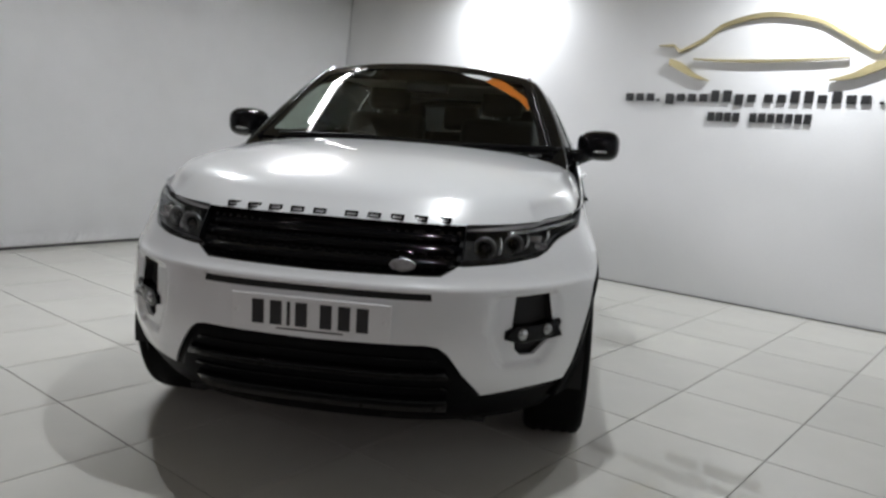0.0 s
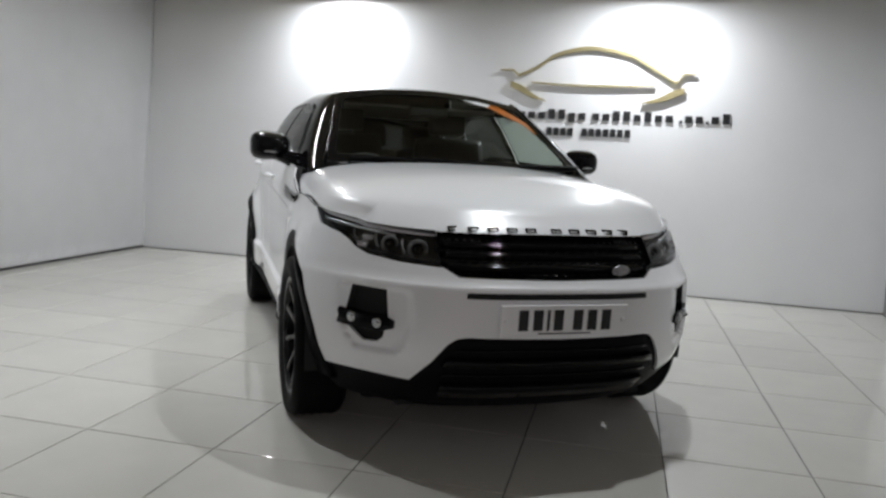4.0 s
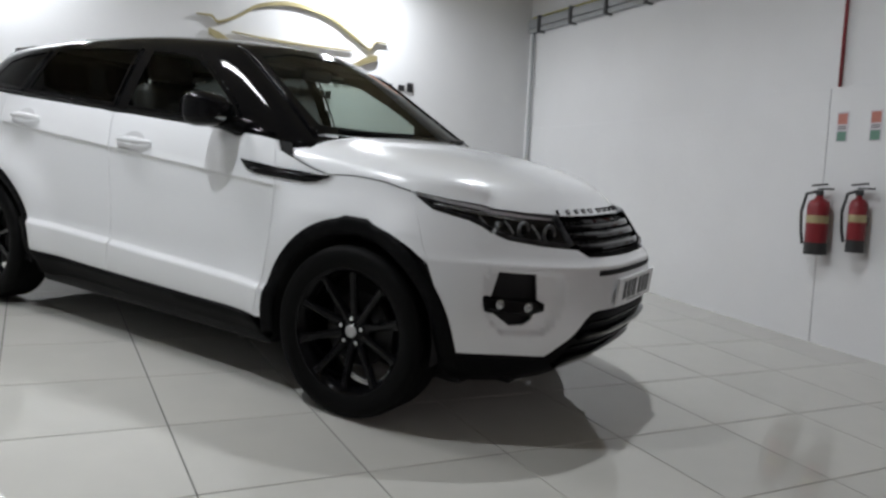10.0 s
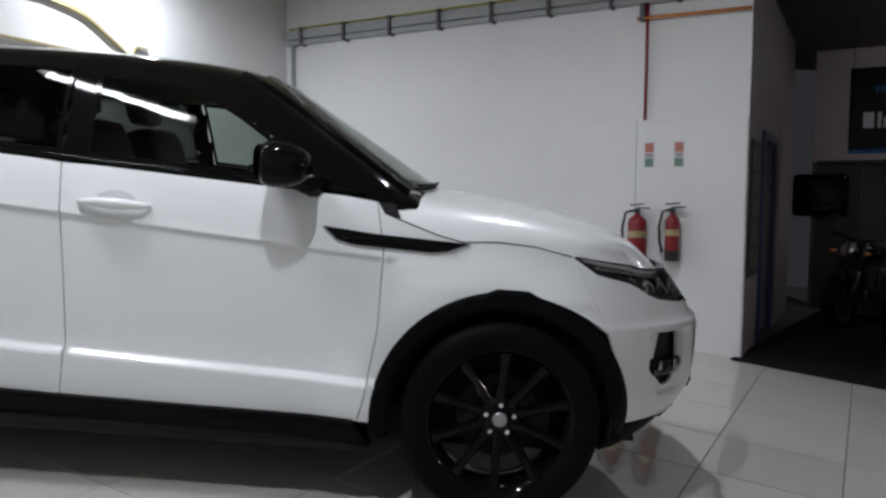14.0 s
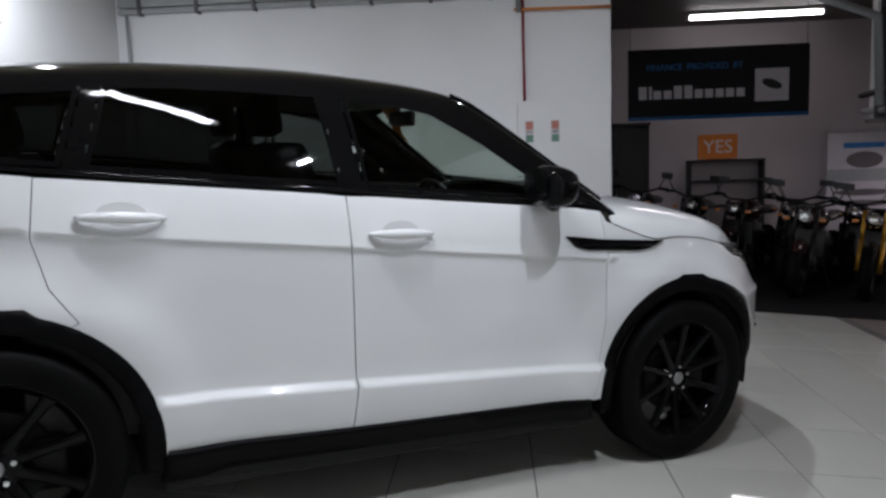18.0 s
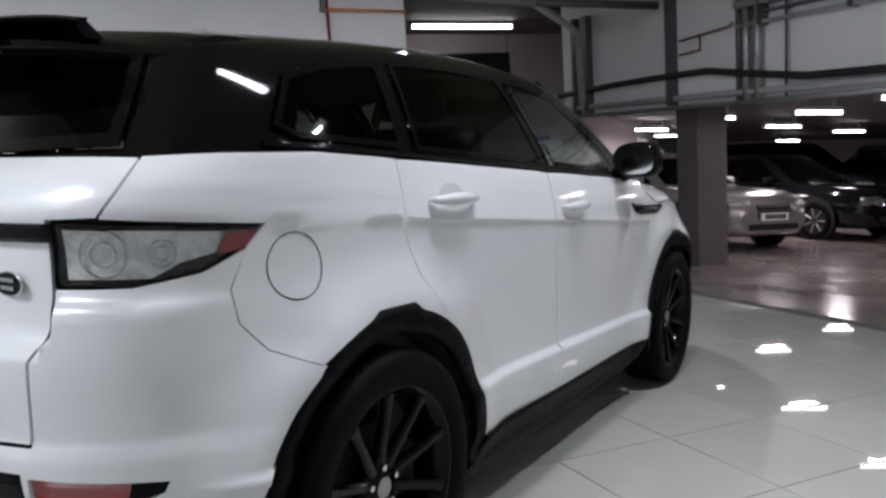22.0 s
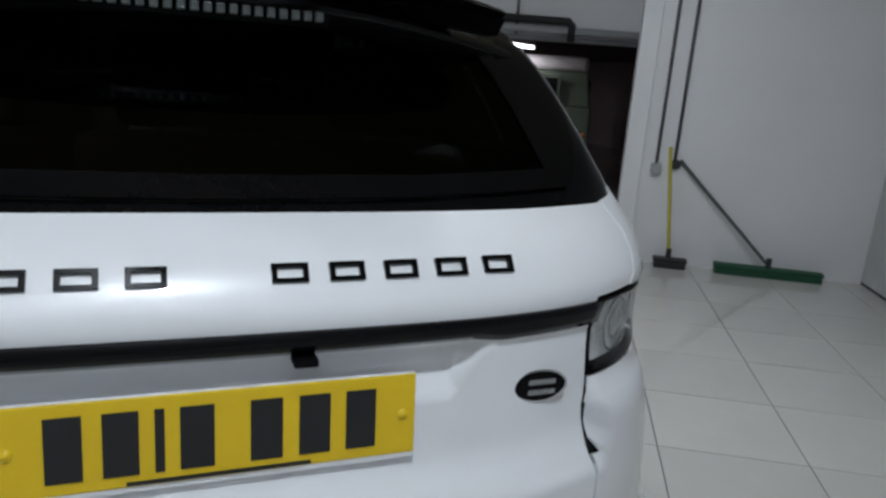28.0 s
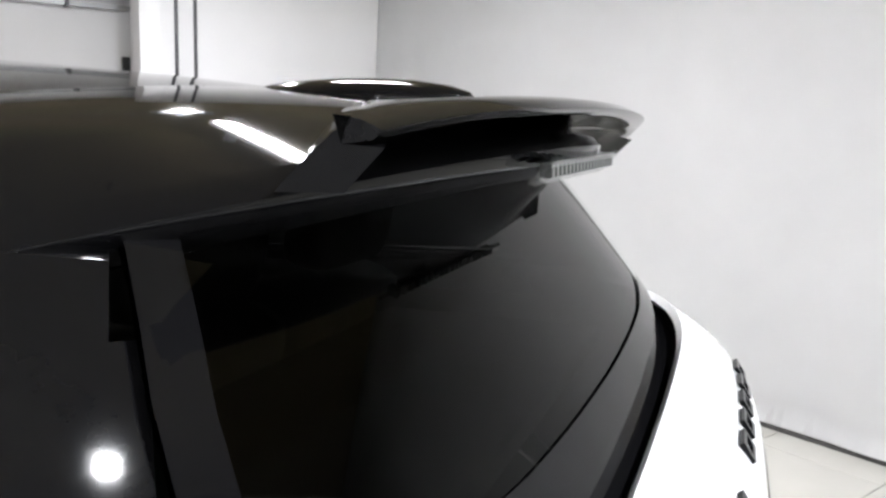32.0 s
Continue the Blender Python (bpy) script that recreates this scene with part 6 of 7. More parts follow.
b0, b1 = Vector((4.16, -5.52, 0)), Vector((2.99, -7.41, 0))
bd = (b1 - b0).normalized()
blen = (b1 - b0).length
banner = thing("banner", on_wall(b0, bd, 0, 0), "black fabric banner with blue and white print, hung up", "banner")


def cloth_bm(s0, s1, z0, z1, out, nx=60, nz=24):
    bm = bmesh.new()
    wave = lambda s, z: 0.018 * math.sin(3.1 * s + 2.2 * z) * math.sin(2.0 * z + 1.0) + 0.010 * math.sin(9 * s - 5 * (z - 1.6)) * max(0.0, 2.0 - z)
    g = [[bm.verts.new((s0 + (s1 - s0) * i / nx, out + wave(s0 + (s1 - s0) * i / nx, z0 + (z1 - z0) * j / nz), z0 + (z1 - z0) * j / nz)) for j in range(nz + 1)] for i in range(nx + 1)]
    for i in range(nx):
        for j in range(nz):
            bm.faces.new((g[i][j], g[i + 1][j], g[i + 1][j + 1], g[i][j + 1])).smooth = True
    bmesh.ops.solidify(bm, geom=bm.faces[:], thickness=0.003)
    return bm


part("cloth", cloth_bm(0.0, blen, 1.575, 2.45, 0.0), BANNERCLOTH, banner)
part("hem", cloth_bm(0.0, blen, 1.57, 1.615, 0.006, 60, 4), BANNERBLUE, banner, "blue hem")
flat = 0.030
for text, x in (("FINANCE", 0.447), ("PROVIDED", 0.98), ("BY", 1.348)):
    words(text, 0.075, BANNERBLUE, banner, "blue words").matrix_local = Matrix.Translation((x, flat, 2.185))
x = 0.13
for c in "tlxxktxxxxx":
    wd = {"l": 0.04}.get(c, 0.115)
    part("letter_bar", box_bm(x, x + wd * 0.85, flat - 0.002, flat + 0.003, 1.83, 1.99 if c in "tlk" else 1.935), PRINTWHITE, banner)
    x += wd + 0.013
sq = part("white_square", box_bm(1.56, 1.97, flat - 0.004, flat + 0.002, 1.76, 2.16), PRINTWHITE, banner, "white square with a dark plain shape")
bm = bmesh.new()
bmesh.ops.create_uvsphere(bm, u_segments=16, v_segments=8, radius=1)
bmesh.ops.transform(bm, matrix=Matrix.Translation((1.765, flat + 0.003, 1.97)) @ Matrix.Rotation(0.35, 4, "Y") @ Matrix.Diagonal((0.13, 0.002, 0.055, 1)), verts=bm.verts)
part("dark_shape", bm, INK, sq)
for e in (0.03, blen - 0.03):
    part("cord", tube_bm([(e, 0, 2.44), (e, 0, 2.95)], 0.004, 6), BLACKPLASTIC, banner)

AB = Vector((5.12 - 3.55, -7.44 + 9.99, 0)).normalized() * -1
aw = Vector((5.12, -7.44, 0))
NORM_A = Vector((AB.y, -AB.x, 0))


def on_back(s, z, out):
    return on_wall(aw, AB, s, z, out)


ALC = Vector((2.4 - 5.75, -11.55 + 6.0, 0)).normalized()
zb = floor_z(5.4, -6.5)
# Black panel stands in for the unlit corner doorway; leaves, grips and track are added.
panel = thing("corner_dark_panel", on_wall((5.75, -6.0), ALC, 0.04, zb + 0.014, 0.004), "tall matt black panel in place of the dark corner doorway", "door")
for s0 in (0.0, 0.49):
    leaf = part("door_leaf", box_bm(s0, s0 + 0.48, 0.0 if s0 else 0.03, 0.028 if s0 else 0.058, 0.0, 1.53 - zb, bevel=0.004), BLACKPLASTIC, panel)
    part("grip", box_bm(s0 + 0.42, s0 + 0.44, 0.05, 0.07, 0.95, 1.15, bevel=0.004), BLACKPLASTIC, leaf)
part("track", box_bm(0.0, 0.98, 0.0, 0.075, 1.535 - zb, 1.575 - zb, bevel=0.004), BLACKPLASTIC, panel)
# Black wall item of unknown use; its slats and brackets are added.
unit = thing("black_wall_unit", on_wall((5.75, -6.0), ALC, 0.0, 0.0, 0.004), "black wall unit with rounded casing on a bracket", "heater")
body = part("casing", box_bm(-0.20, 0.42, 0.12, 0.34, 0.90, 1.42, bevel=0.07), GLOSSBLACK, unit, smooth=True)
for k in range(5):
    part("slat", box_bm(-0.13, 0.35, 0.335, 0.346, 0.99 + 0.075 * k, 1.015 + 0.075 * k, bevel=0.004), GLOSSBLACK, body)
for x in (-0.05, 0.27):
    part("bracket", box_bm(x - 0.02, x + 0.02, 0.0, 0.13, 1.30, 1.36, bevel=0.004), BLACKPLASTIC, unit)
zb = floor_z(4.8, -7.9)
shelf = thing("display_cabinet", on_back(0, zb + 0.01, 0.0), "black display cabinet with shelves against the wall", "cabinet")
hgt = 0.98 - zb - 0.01
for x0, x1, y0, y1, z0, z1, n in ((0.0, 0.03, 0, 0.4, 0, hgt, "side_panel"), (1.05, 1.08, 0, 0.4, 0, hgt, "side_panel"), (0.03, 1.05, 0, 0.02, 0, hgt - 0.03, "back_panel"), (0.0, 1.08, 0, 0.42, hgt, hgt + 0.03, "top"), (0.03, 1.05, 0.02, 0.39, 0.35, 0.375, "shelf"), (0.03, 1.05, 0.02, 0.39, 0.72, 0.745, "shelf"), (0.03, 1.05, 0.02, 0.39, 1.09, 1.115, "shelf"), (0.03, 1.05, 0.02, 0.39, 0.0, 0.06, "plinth")):
    part(n, box_bm(x0, x1, y0, y1, z0, z1, bevel=0.003), BLACKPLASTIC, shelf)
yes = thing("orange_sign", on_back(0.17, 1.02, 0.2), "orange board with white letters on the cabinet", "sign")
part("board", box_bm(0, 0.57, 0, 0.02, 0, 0.36, bevel=0.004), SIGNORANGE, yes)
w = words("YES", 0.19, PRINTWHITE, yes, "white letters")
w.matrix_local = Matrix.Translation((0.285, 0.023, 0.09))
part("foot", box_bm(0.1, 0.47, -0.05, 0.08, -0.006, 0.0), BLACKPLASTIC, yes)
pic = thing("picture", on_back(1.32, 0.73, 0.0), "framed dark picture with a pale top on the wall", "picture")
part("frame", box_bm(0, 0.64, 0, 0.02, 0, 0.51, bevel=0.004), GREYPAINT, pic)
part("dark_field", box_bm(0.03, 0.61, 0.02, 0.0225, 0.03, 0.30), BLACKPLASTIC, pic)
part("pale_field", box_bm(0.03, 0.61, 0.02, 0.0225, 0.302, 0.48), PINKWALL, pic)
bm = bmesh.new()
bmesh.ops.create_uvsphere(bm, u_segments=16, v_segments=8, radius=1)
bmesh.ops.transform(bm, matrix=Matrix.Translation((0.34, 0.023, 0.25)) @ Matrix.Diagonal((0.22, 0.002, 0.09, 1)), verts=bm.verts)
part("car_shape", bm, DARKSTEEL, pic)
zb = floor_z(3.8, -9.6)
pop = thing("display_banner", on_back(1.97, zb + 0.012, 0.35), "pale grey pull-up display banner with plain car shapes", "banner")
part("sheet", box_bm(0, 1.02, 0, 0.006, 0.06, 1.32 - zb), PRINTWHITE, pop)
part("base", box_bm(-0.02, 1.04, -0.09, 0.09, 0.0, 0.07, bevel=0.02), STEEL, pop)
part("top_rail", box_bm(-0.005, 1.025, -0.008, 0.014, 1.32 - zb, 1.34 - zb, bevel=0.004), STEEL, pop)
part("pole", tube_bm([(0.51, -0.03, 0.05), (0.51, -0.02, 1.32 - zb)], 0.012, 8), STEEL, pop)
part("grey_field", box_bm(0.0, 1.02, 0.006, 0.0085, 0.62 - zb, 0.80 - zb), PALEGREY, pop)
part("heading_bar", box_bm(0.22, 0.80, 0.006, 0.0085, 1.10 - zb, 1.18 - zb), BANNERBLUE, pop)
for i, z in enumerate((0.93, 0.46, 0.30)):
    bm = bmesh.new()
    bmesh.ops.create_uvsphere(bm, u_segments=16, v_segments=8, radius=1)
    bmesh.ops.transform(bm, matrix=Matrix.Translation((0.52, 0.0085, z - zb)) @ Matrix.Diagonal((0.26 if i == 0 else 0.40, 0.003, 0.12 if i == 0 else 0.05, 1)), verts=bm.verts)
    part("car_shape", bm, GREYPAINT, pop)


def motorbike(m, forks, tank, label):
    """Nose to +y: wheels, forks, frame, tank, seat, engine, bars, lamp."""
    b = thing("motorbike", m, label, "motorbike", "motorbikes in the bay")
    for y in (0.70, -0.70):
        w = new("wheel")
        w.parent = b
        w.matrix_local = pose(0, y, 0.30)
        part("tyre", lathe_bm([(0.225, -0.05), (0.27, -0.065), (0.30, -0.03), (0.305, 0.0), (0.30, 0.03), (0.27, 0.065), (0.225, 0.05)], 32, "X"), RUBBER, w, smooth=True)
        rim = part("rim", lathe_bm([(0.228, -0.05), (0.21, -0.03), (0.21, 0.03), (0.228, 0.05)], 32, "X"), DARKSTEEL, w)
        for k in range(5):
            a = 2 * math.pi * k / 5
            part("spoke", tube_bm([(0, 0.03 * math.cos(a), 0.03 * math.sin(a)), (0, 0.215 * math.cos(a), 0.215 * math.sin(a))], 0.013, 6), DARKSTEEL, rim)
        part("brake_disc", lathe_bm([(0.07, 0.058), (0.14, 0.058), (0.14, 0.064), (0.07, 0.064)], 28, "X"), STEEL, w)
    for sx in (-0.1, 0.1):
        part("fork", tube_bm([(sx, 0.70, 0.30), (sx, 0.60, 0.62)], 0.028, 10), forks, b, smooth=True)
        part("fork_tube", tube_bm([(sx, 0.60, 0.62), (sx, 0.50, 0.92)], 0.022, 10), forks, b, smooth=True)
        part("swing_arm", tube_bm([(sx, -0.70, 0.30), (sx, -0.15, 0.40)], 0.025, 8), DARKSTEEL, b)
        part("footrest", tube_bm([(sx, -0.22, 0.36), (sx * 2.4, -0.22, 0.36)], 0.012, 6), DARKSTEEL, b)
        part("hand_grip", tube_bm([(sx * 2.3, 0.36, 0.99), (sx * 3.5, 0.30, 0.98)], 0.018, 8), RUBBER, b)
        mi = part("mirror", box_bm(sx * 3.3 - 0.06, sx * 3.3 + 0.06, 0.36, 0.385, 1.13, 1.20, bevel=0.012), BLACKPLASTIC, b)
        part("mirror_stalk", tube_bm([(sx * 2.5, 0.37, 1.0), (sx * 3.2, 0.375, 1.14)], 0.007, 6), BLACKPLASTIC, mi)
        part("indicator", box_bm(sx * 1.7 - 0.03, sx * 1.7 + 0.03, 0.60, 0.64, 0.80, 0.83, bevel=0.008), ORANGE, b)
    part("handlebar", tube_bm([(-0.25, 0.36, 0.99), (-0.1, 0.44, 0.94), (0.1, 0.44, 0.94), (0.25, 0.36, 0.99)], 0.014, 8), DARKSTEEL, b)
    for name, c, sc, mat in (("fuel_tank", (0, 0.12, 0.80), (0.15, 0.30, 0.14), tank), ("headlamp", (0, 0.64, 0.83), (0.085, 0.06, 0.085), CHROME), ("front_mudguard", (0, 0.72, 0.52), (0.07, 0.26, 0.10), tank), ("tail_piece", (0, -0.66, 0.80), (0.10, 0.28, 0.06), tank), ("silencer", (0.16, -0.55, 0.45), (0.06, 0.28, 0.06), STEEL)):
        bm = bmesh.new()
        bmesh.ops.create_uvsphere(bm, u_segments=18, v_segments=12, radius=1)
        bmesh.ops.transform(bm, matrix=Matrix.Translation(c) @ Matrix.Diagonal((*sc, 1)), verts=bm.verts)
        part(name, bm, mat, b, smooth=True)
    part("seat", box_bm(-0.13, 0.13, -0.62, -0.10, 0.76, 0.84, bevel=0.035), TRIM, b, smooth=True)
    part("engine", box_bm(-0.17, 0.17, -0.22, 0.28, 0.30, 0.58, bevel=0.05), DARKSTEEL, b)
    for i in range(4):
        part("cylinder_fin", box_bm(-0.15, 0.15, 0.0, 0.24, 0.58 + i * 0.022, 0.59 + i * 0.022, bevel=0.003), STEEL, b)
    part("radiator", box_bm(-0.17, 0.17, 0.36, 0.40, 0.42, 0.70, bevel=0.008), BLACKPLASTIC, b)
    for sx in (-0.08, 0.08):
        part("frame_tube", tube_bm([(sx * 0.5, 0.46, 0.86), (sx, 0.10, 0.66), (sx, -0.15, 0.42)], 0.024, 8), DARKSTEEL, b)
        part("exhaust_pipe", tube_bm([(sx, 0.28, 0.50), (sx, 0.36, 0.36), (sx, 0.2, 0.24), (0.12, -0.3, 0.28), (0.16, -0.4, 0.42)], 0.02, 8), STEEL, b, smooth=True)
    part("side_stand", tube_bm([(-0.10, -0.05, 0.32), (-0.20, -0.10, 0.002)], 0.012, 6), DARKSTEEL, b)


DARKRED = material("dark_red_tank_paint", (0.02, 0.004, 0.004), 0.15, vary=0.1, scale=8)
motorbike(on_floor(1.75, -6.9, 28), FORKGOLD, GLOSSBLACK, "black motorbike with gold forks standing on black carpet")
motorbike(on_floor(2.35, -6.65, 18), DARKSTEEL, GLOSSBLACK, "black motorbike with a round chrome lamp on carpet")
motorbike(on_floor(3.0, -6.35, 22), DARKSTEEL, DARKRED, "dark red and black motorbike standing on carpet")
motorbike(on_floor(3.6, -6.1, 35), DARKSTEEL, GLOSSBLACK, "black motorbike parked in the middle of the row")
motorbike(on_floor(2.55, -7.75, 30), DARKSTEEL, GLOSSBLACK, "black motorbike standing in the second row on carpet")
motorbike(on_floor(3.15, -7.45, 25), DARKSTEEL, GLOSSBLACK, "black motorbike in the second row beside the cabinet")
motorbike(on_floor(2.05, -6.25, 26), DARKSTEEL, DARKRED, "dark red motorbike squeezed between black ones")
motorbike(on_floor(4.45, -6.0, 35), DARKSTEEL, GLOSSBLACK, "black motorbike parked at the end of the row")

# services on the upper wall over the opening
def bh(s, z, out=0.0):
    n = Vector((-U.y, U.x, 0))
    return Vector((E[0], E[1], 0)) + U * s + n * out + Vector((0, 0, z))


pipe("lagged_pipe", [bh(0.81, 1.42, 0.09), bh(0.81, 1.57, 0.09), bh(0.84, 1.60, 0.09), bh(1.7, 1.61, 0.09), bh(2.6, 1.60, 0.09), bh(3.8, 1.63, 0.09), bh(4.5, 1.72, 0.09), bh(5.0, 1.80, 0.09), bh(5.9, 1.80, 0.09), bh(6.6, 1.79, 0.09), bh(7.7, 1.74, 0.09)], 0.036, LAGGING, "black lagged pipe sagging along the upper wall")
for s, r in ((1.33, 0.013), (4.06, 0.013), (4.62, 0.035)):
    pipe("drop_rod", [bh(s, 2.6, 0.05), bh(s, 1.46, 0.05)], r, MIDGREY, "dark vertical rod on the upper wall", "rod")
for s in (4.38, 4.52):
    pipe("steel_riser", [bh(s, 2.5, 0.06), bh(s, 1.46, 0.06)], 0.045, STEEL, "bright galvanised vertical duct on the upper wall", "duct")
for s, wd in ((5.58, 0.05), (7.1, 0.05), (7.35, 0.035)):
    ob = mesh_object("steel_post", box_bm(s - wd, s + wd, 0.0, 0.10, 1.47, 2.72, bevel=0.006), MIDGREY)
    ob.matrix_world = on_wall(E, U, 0, 0)
    tagged(ob, "grey steel post on the upper wall", "post", "steel posts")
for k, (z, h, dpt) in enumerate(((2.20, 0.018, 0.10), (2.30, 0.012, 0.08), (2.40, 0.035, 0.14), (2.50, 0.016, 0.06))):
    tray = thing("cable_tray", on_wall(E, U, 0, 0), "galvanised cable tray along the upper wall", "cable tray", "cable trays")
    tm = STEEL if k in (0, 2) else MIDGREY
    part("tray_base", box_bm(-0.05, 4.62, 0.004, dpt - 0.004, z - h, z - h * 0.5), tm, tray)
    for y0 in (0.0, dpt - 0.004):
        part("side_rail", box_bm(-0.05, 4.62, y0, y0 + 0.004, z - h, z + h), tm, tray)
for s in np.arange(0.5, 4.5, 0.95):
    ob = mesh_object("tray_bracket", box_bm(s, s + 0.025, 0.0, 0.15, 2.17, 2.53, bevel=0.003), MIDGREY)
    ob.matrix_world = on_wall(E, U, 0, 0)
    tagged(ob, "grey steel bracket under the cable trays", "bracket", "tray brackets")
pipe("wall_hook", [bh(2.34, 2.20, 0.05), bh(2.34, 2.08, 0.05), bh(2.34, 2.03, 0.07), bh(2.34, 2.01, 0.05)], 0.018, BLACKPLASTIC, "small black hook hanging from the tray", "hook")
pipe("red_conduit", [bh(5.45, 2.17, 0.05), bh(4.75, 2.22, 0.05), bh(4.70, 2.26, 0.05)], 0.011, REDPAINT, "short red pipe between the posts", "pipe")
pipe("red_conduit", [bh(5.45, 2.02, 0.05), bh(5.15, 2.04, 0.05), bh(5.15, 2.18, 0.05)], 0.011, REDPAINT, "short red pipe with a bend", "pipe")
pipe("beam_pipe", [bh(0.0, 1.51, 0.06), bh(3.6, 1.53, 0.06), bh(7.7, 1.56, 0.06)], 0.035, PALEGREY, "grey pipe along the foot of the upper wall", "pipe")
pipe("beam_pipe", [bh(0.0, 1.43, 0.02), bh(7.7, 1.45, 0.02)], 0.026, STEEL, "galvanised pipe under the beam", "pipe")
jb = mesh_object("junction_box", box_bm(-0.03, 0.03, 0.0, 0.06, 1.60, 1.80, bevel=0.008), BLACKPLASTIC)
jb.matrix_world = on_wall(E, U, 0.05, 0)
tagged(jb, "black junction box on the upper wall", "junction box")
# end wall: conduits and brooms
def ew(s, z, out=0.0):
    n = Vector((-U.y, U.x, 0))
    return Vector((C[0], C[1], 0)) + U * s + n * out + Vector((0, 0, z))


pipe("wall_conduit", [ew(1.74, CEILING_Z, 0.02), ew(1.74, 0.55, 0.02)], 0.013, MIDGREY, "dark conduit down the end wall", "conduit")
pipe("wall_conduit", [ew(1.60, CEILING_Z, 0.02), ew(1.60, 0.58, 0.02)], 0.013, MIDGREY, "dark conduit down the end wall to a knob", "conduit")
kn = mesh_object("socket_box", box_bm(1.70, 1.78, 0.0, 0.05, 0.47, 0.56, bevel=0.012), PALEGREY)
kn.matrix_world = on_wall(C, U, 0, 0)
tagged(kn, "small pale socket box at the conduit's end", "socket")
kn = mesh_object("round_socket", lathe_bm([(0.0, 0.05), (0.03, 0.045), (0.04, 0.02), (0.04, 0.0)], 20), BLACKPLASTIC)
kn.matrix_world = on_wall(C, U, 1.59, 0.56, 0.0) @ pose(0, 0, 0, -90)
tagged(kn, "round black knob on the end wall", "socket")


def broom(s_top, z_top, s_head, s0, s1, handle_mat, head_mat, handle_label, label):
    fl = floor_z(*ew((s0 + s1) / 2, 0, 0.12)[:2])
    b = thing("broom", on_wall(C, U, 0, 0), label, "broom", "brooms against the wall")
    part("handle", tube_bm([(s_top, 0.03, z_top), (s_head, 0.12, fl + 0.10)], 0.014, 10), handle_mat, b, handle_label)
    part("socket", tube_bm([(s_head, 0.12, fl + 0.16), (s_head, 0.13, fl + 0.06)], 0.022, 10), BLACKPLASTIC, b)
    part("head", box_bm(s0, s1, 0.09, 0.17, fl + 0.05, fl + 0.085, bevel=0.008), head_mat, b)
    part("bristles", box_bm(s0 + 0.01, s1 - 0.01, 0.085, 0.175, fl + 0.004, fl + 0.05, bevel=0.004), head_mat, b)


broom(1.65, 0.70, 1.55, 1.40, 1.67, YELLOWPAINT, BLACKPLASTIC, "yellow handle", "yellow-handled broom with a black head leaning on the wall")
broom(1.56, 0.60, 0.77, 0.35, 1.19, MIDGREY, GREENPLASTIC, "grey handle", "wide green broom with a grey handle leaning on the wall")

# skirting along the lined wall and the sign wall, following the floor
def skirting(name, a, d, length, h, label):
    bm = bmesh.new()
    n = 12
    m = on_wall(a, d, 0, 0)
    rows = []
    for i in range(n + 1):
        s = length * i / n
        p = m @ Vector((s, 0.0, 0))
        z = floor_z(p.x, p.y)
        rows.append([bm.verts.new((s, y, z + q)) for y, q in ((0.0, 0.0), (0.012, 0.0), (0.012, h), (0.0, h))])
    for p, q in zip(rows, rows[1:]):
        for j in range(4):
            bm.faces.new((p[j], p[(j + 1) % 4], q[(j + 1) % 4], q[j]))
    bmesh.ops.recalc_face_normals(bm, faces=bm.faces)
    ob = mesh_object(name, bm, SKIRT)
    ob.matrix_world = m
    return tagged(ob, label, "skirting", kind="structure")


CB = Vector((B[0] - C[0], B[1] - C[1], 0))
m = on_wall(C, CB.normalized(), 0, 0)
bm = bmesh.new()
cols = []
for i in range(131):
    s = 0.02 + (CB.length - 0.04) * i / 130
    p = m @ Vector((s, 0, 0))
    z0 = floor_z(p.x, p.y) + 0.03
    col = []
    for j in range(25):
        z = z0 + (CEILING_Z - z0) * j / 24
        sag = 1 - 0.6 * (z - z0) / (CEILING_Z - z0)
        wave = 0.006 * math.sin(7.3 * s + 0.8 * math.sin(1.7 * z)) + 0.005 * math.sin(2.9 * s - 1.1 * z) + 0.003 * math.sin(16.0 * s + 2.0 * z)
        col.append(bm.verts.new((s, 0.022 + sag * wave, z)))
    cols.append(col)
for p, q in zip(cols, cols[1:]):
    for j in range(24):
        bm.faces.new((p[j], q[j], q[j + 1], p[j + 1])).smooth = True
bmesh.ops.solidify(bm, geom=bm.faces[:], thickness=0.002)
lining = mesh_object("sheet_lining", bm, SHEET)
lining.matrix_world = m
tagged(lining, "white plastic sheet hung in soft folds over the wall", "wall lining", kind="structure")
skirting("skirting_lined", C, CB.normalized(), CB.length, 0.022, "thin dark skirting line at the floor")
skirting("skirting_sign", B, U, 7.69, 0.008, "thin dark joint at the floor")

# ---- the car park beyond ----
def column(x, y, w, d, label):
    fl = floor_z(x, y)
    ob = mesh_object("column", box_bm(-w / 2, w / 2, -d / 2, d / 2, fl + 0.002, fl + 2.0, bevel=0.012), GREYPAINT)
    ob.matrix_world = pose(x, y, 0, 0, 0, ROOM_TURN)
    tagged(ob, label, "column", "car park columns")


column(0.15, -6.8, 0.34, 0.48, "grey painted rectangular column by the carpet")
column(-2.6, -13.6, 0.42, 0.6, "grey painted rectangular column between parked cars")
column(-8.2, -12.0, 0.42, 0.6, "grey painted rectangular car park column")
column(3.0, -16.0, 0.42, 0.6, "grey painted column near the far wall")


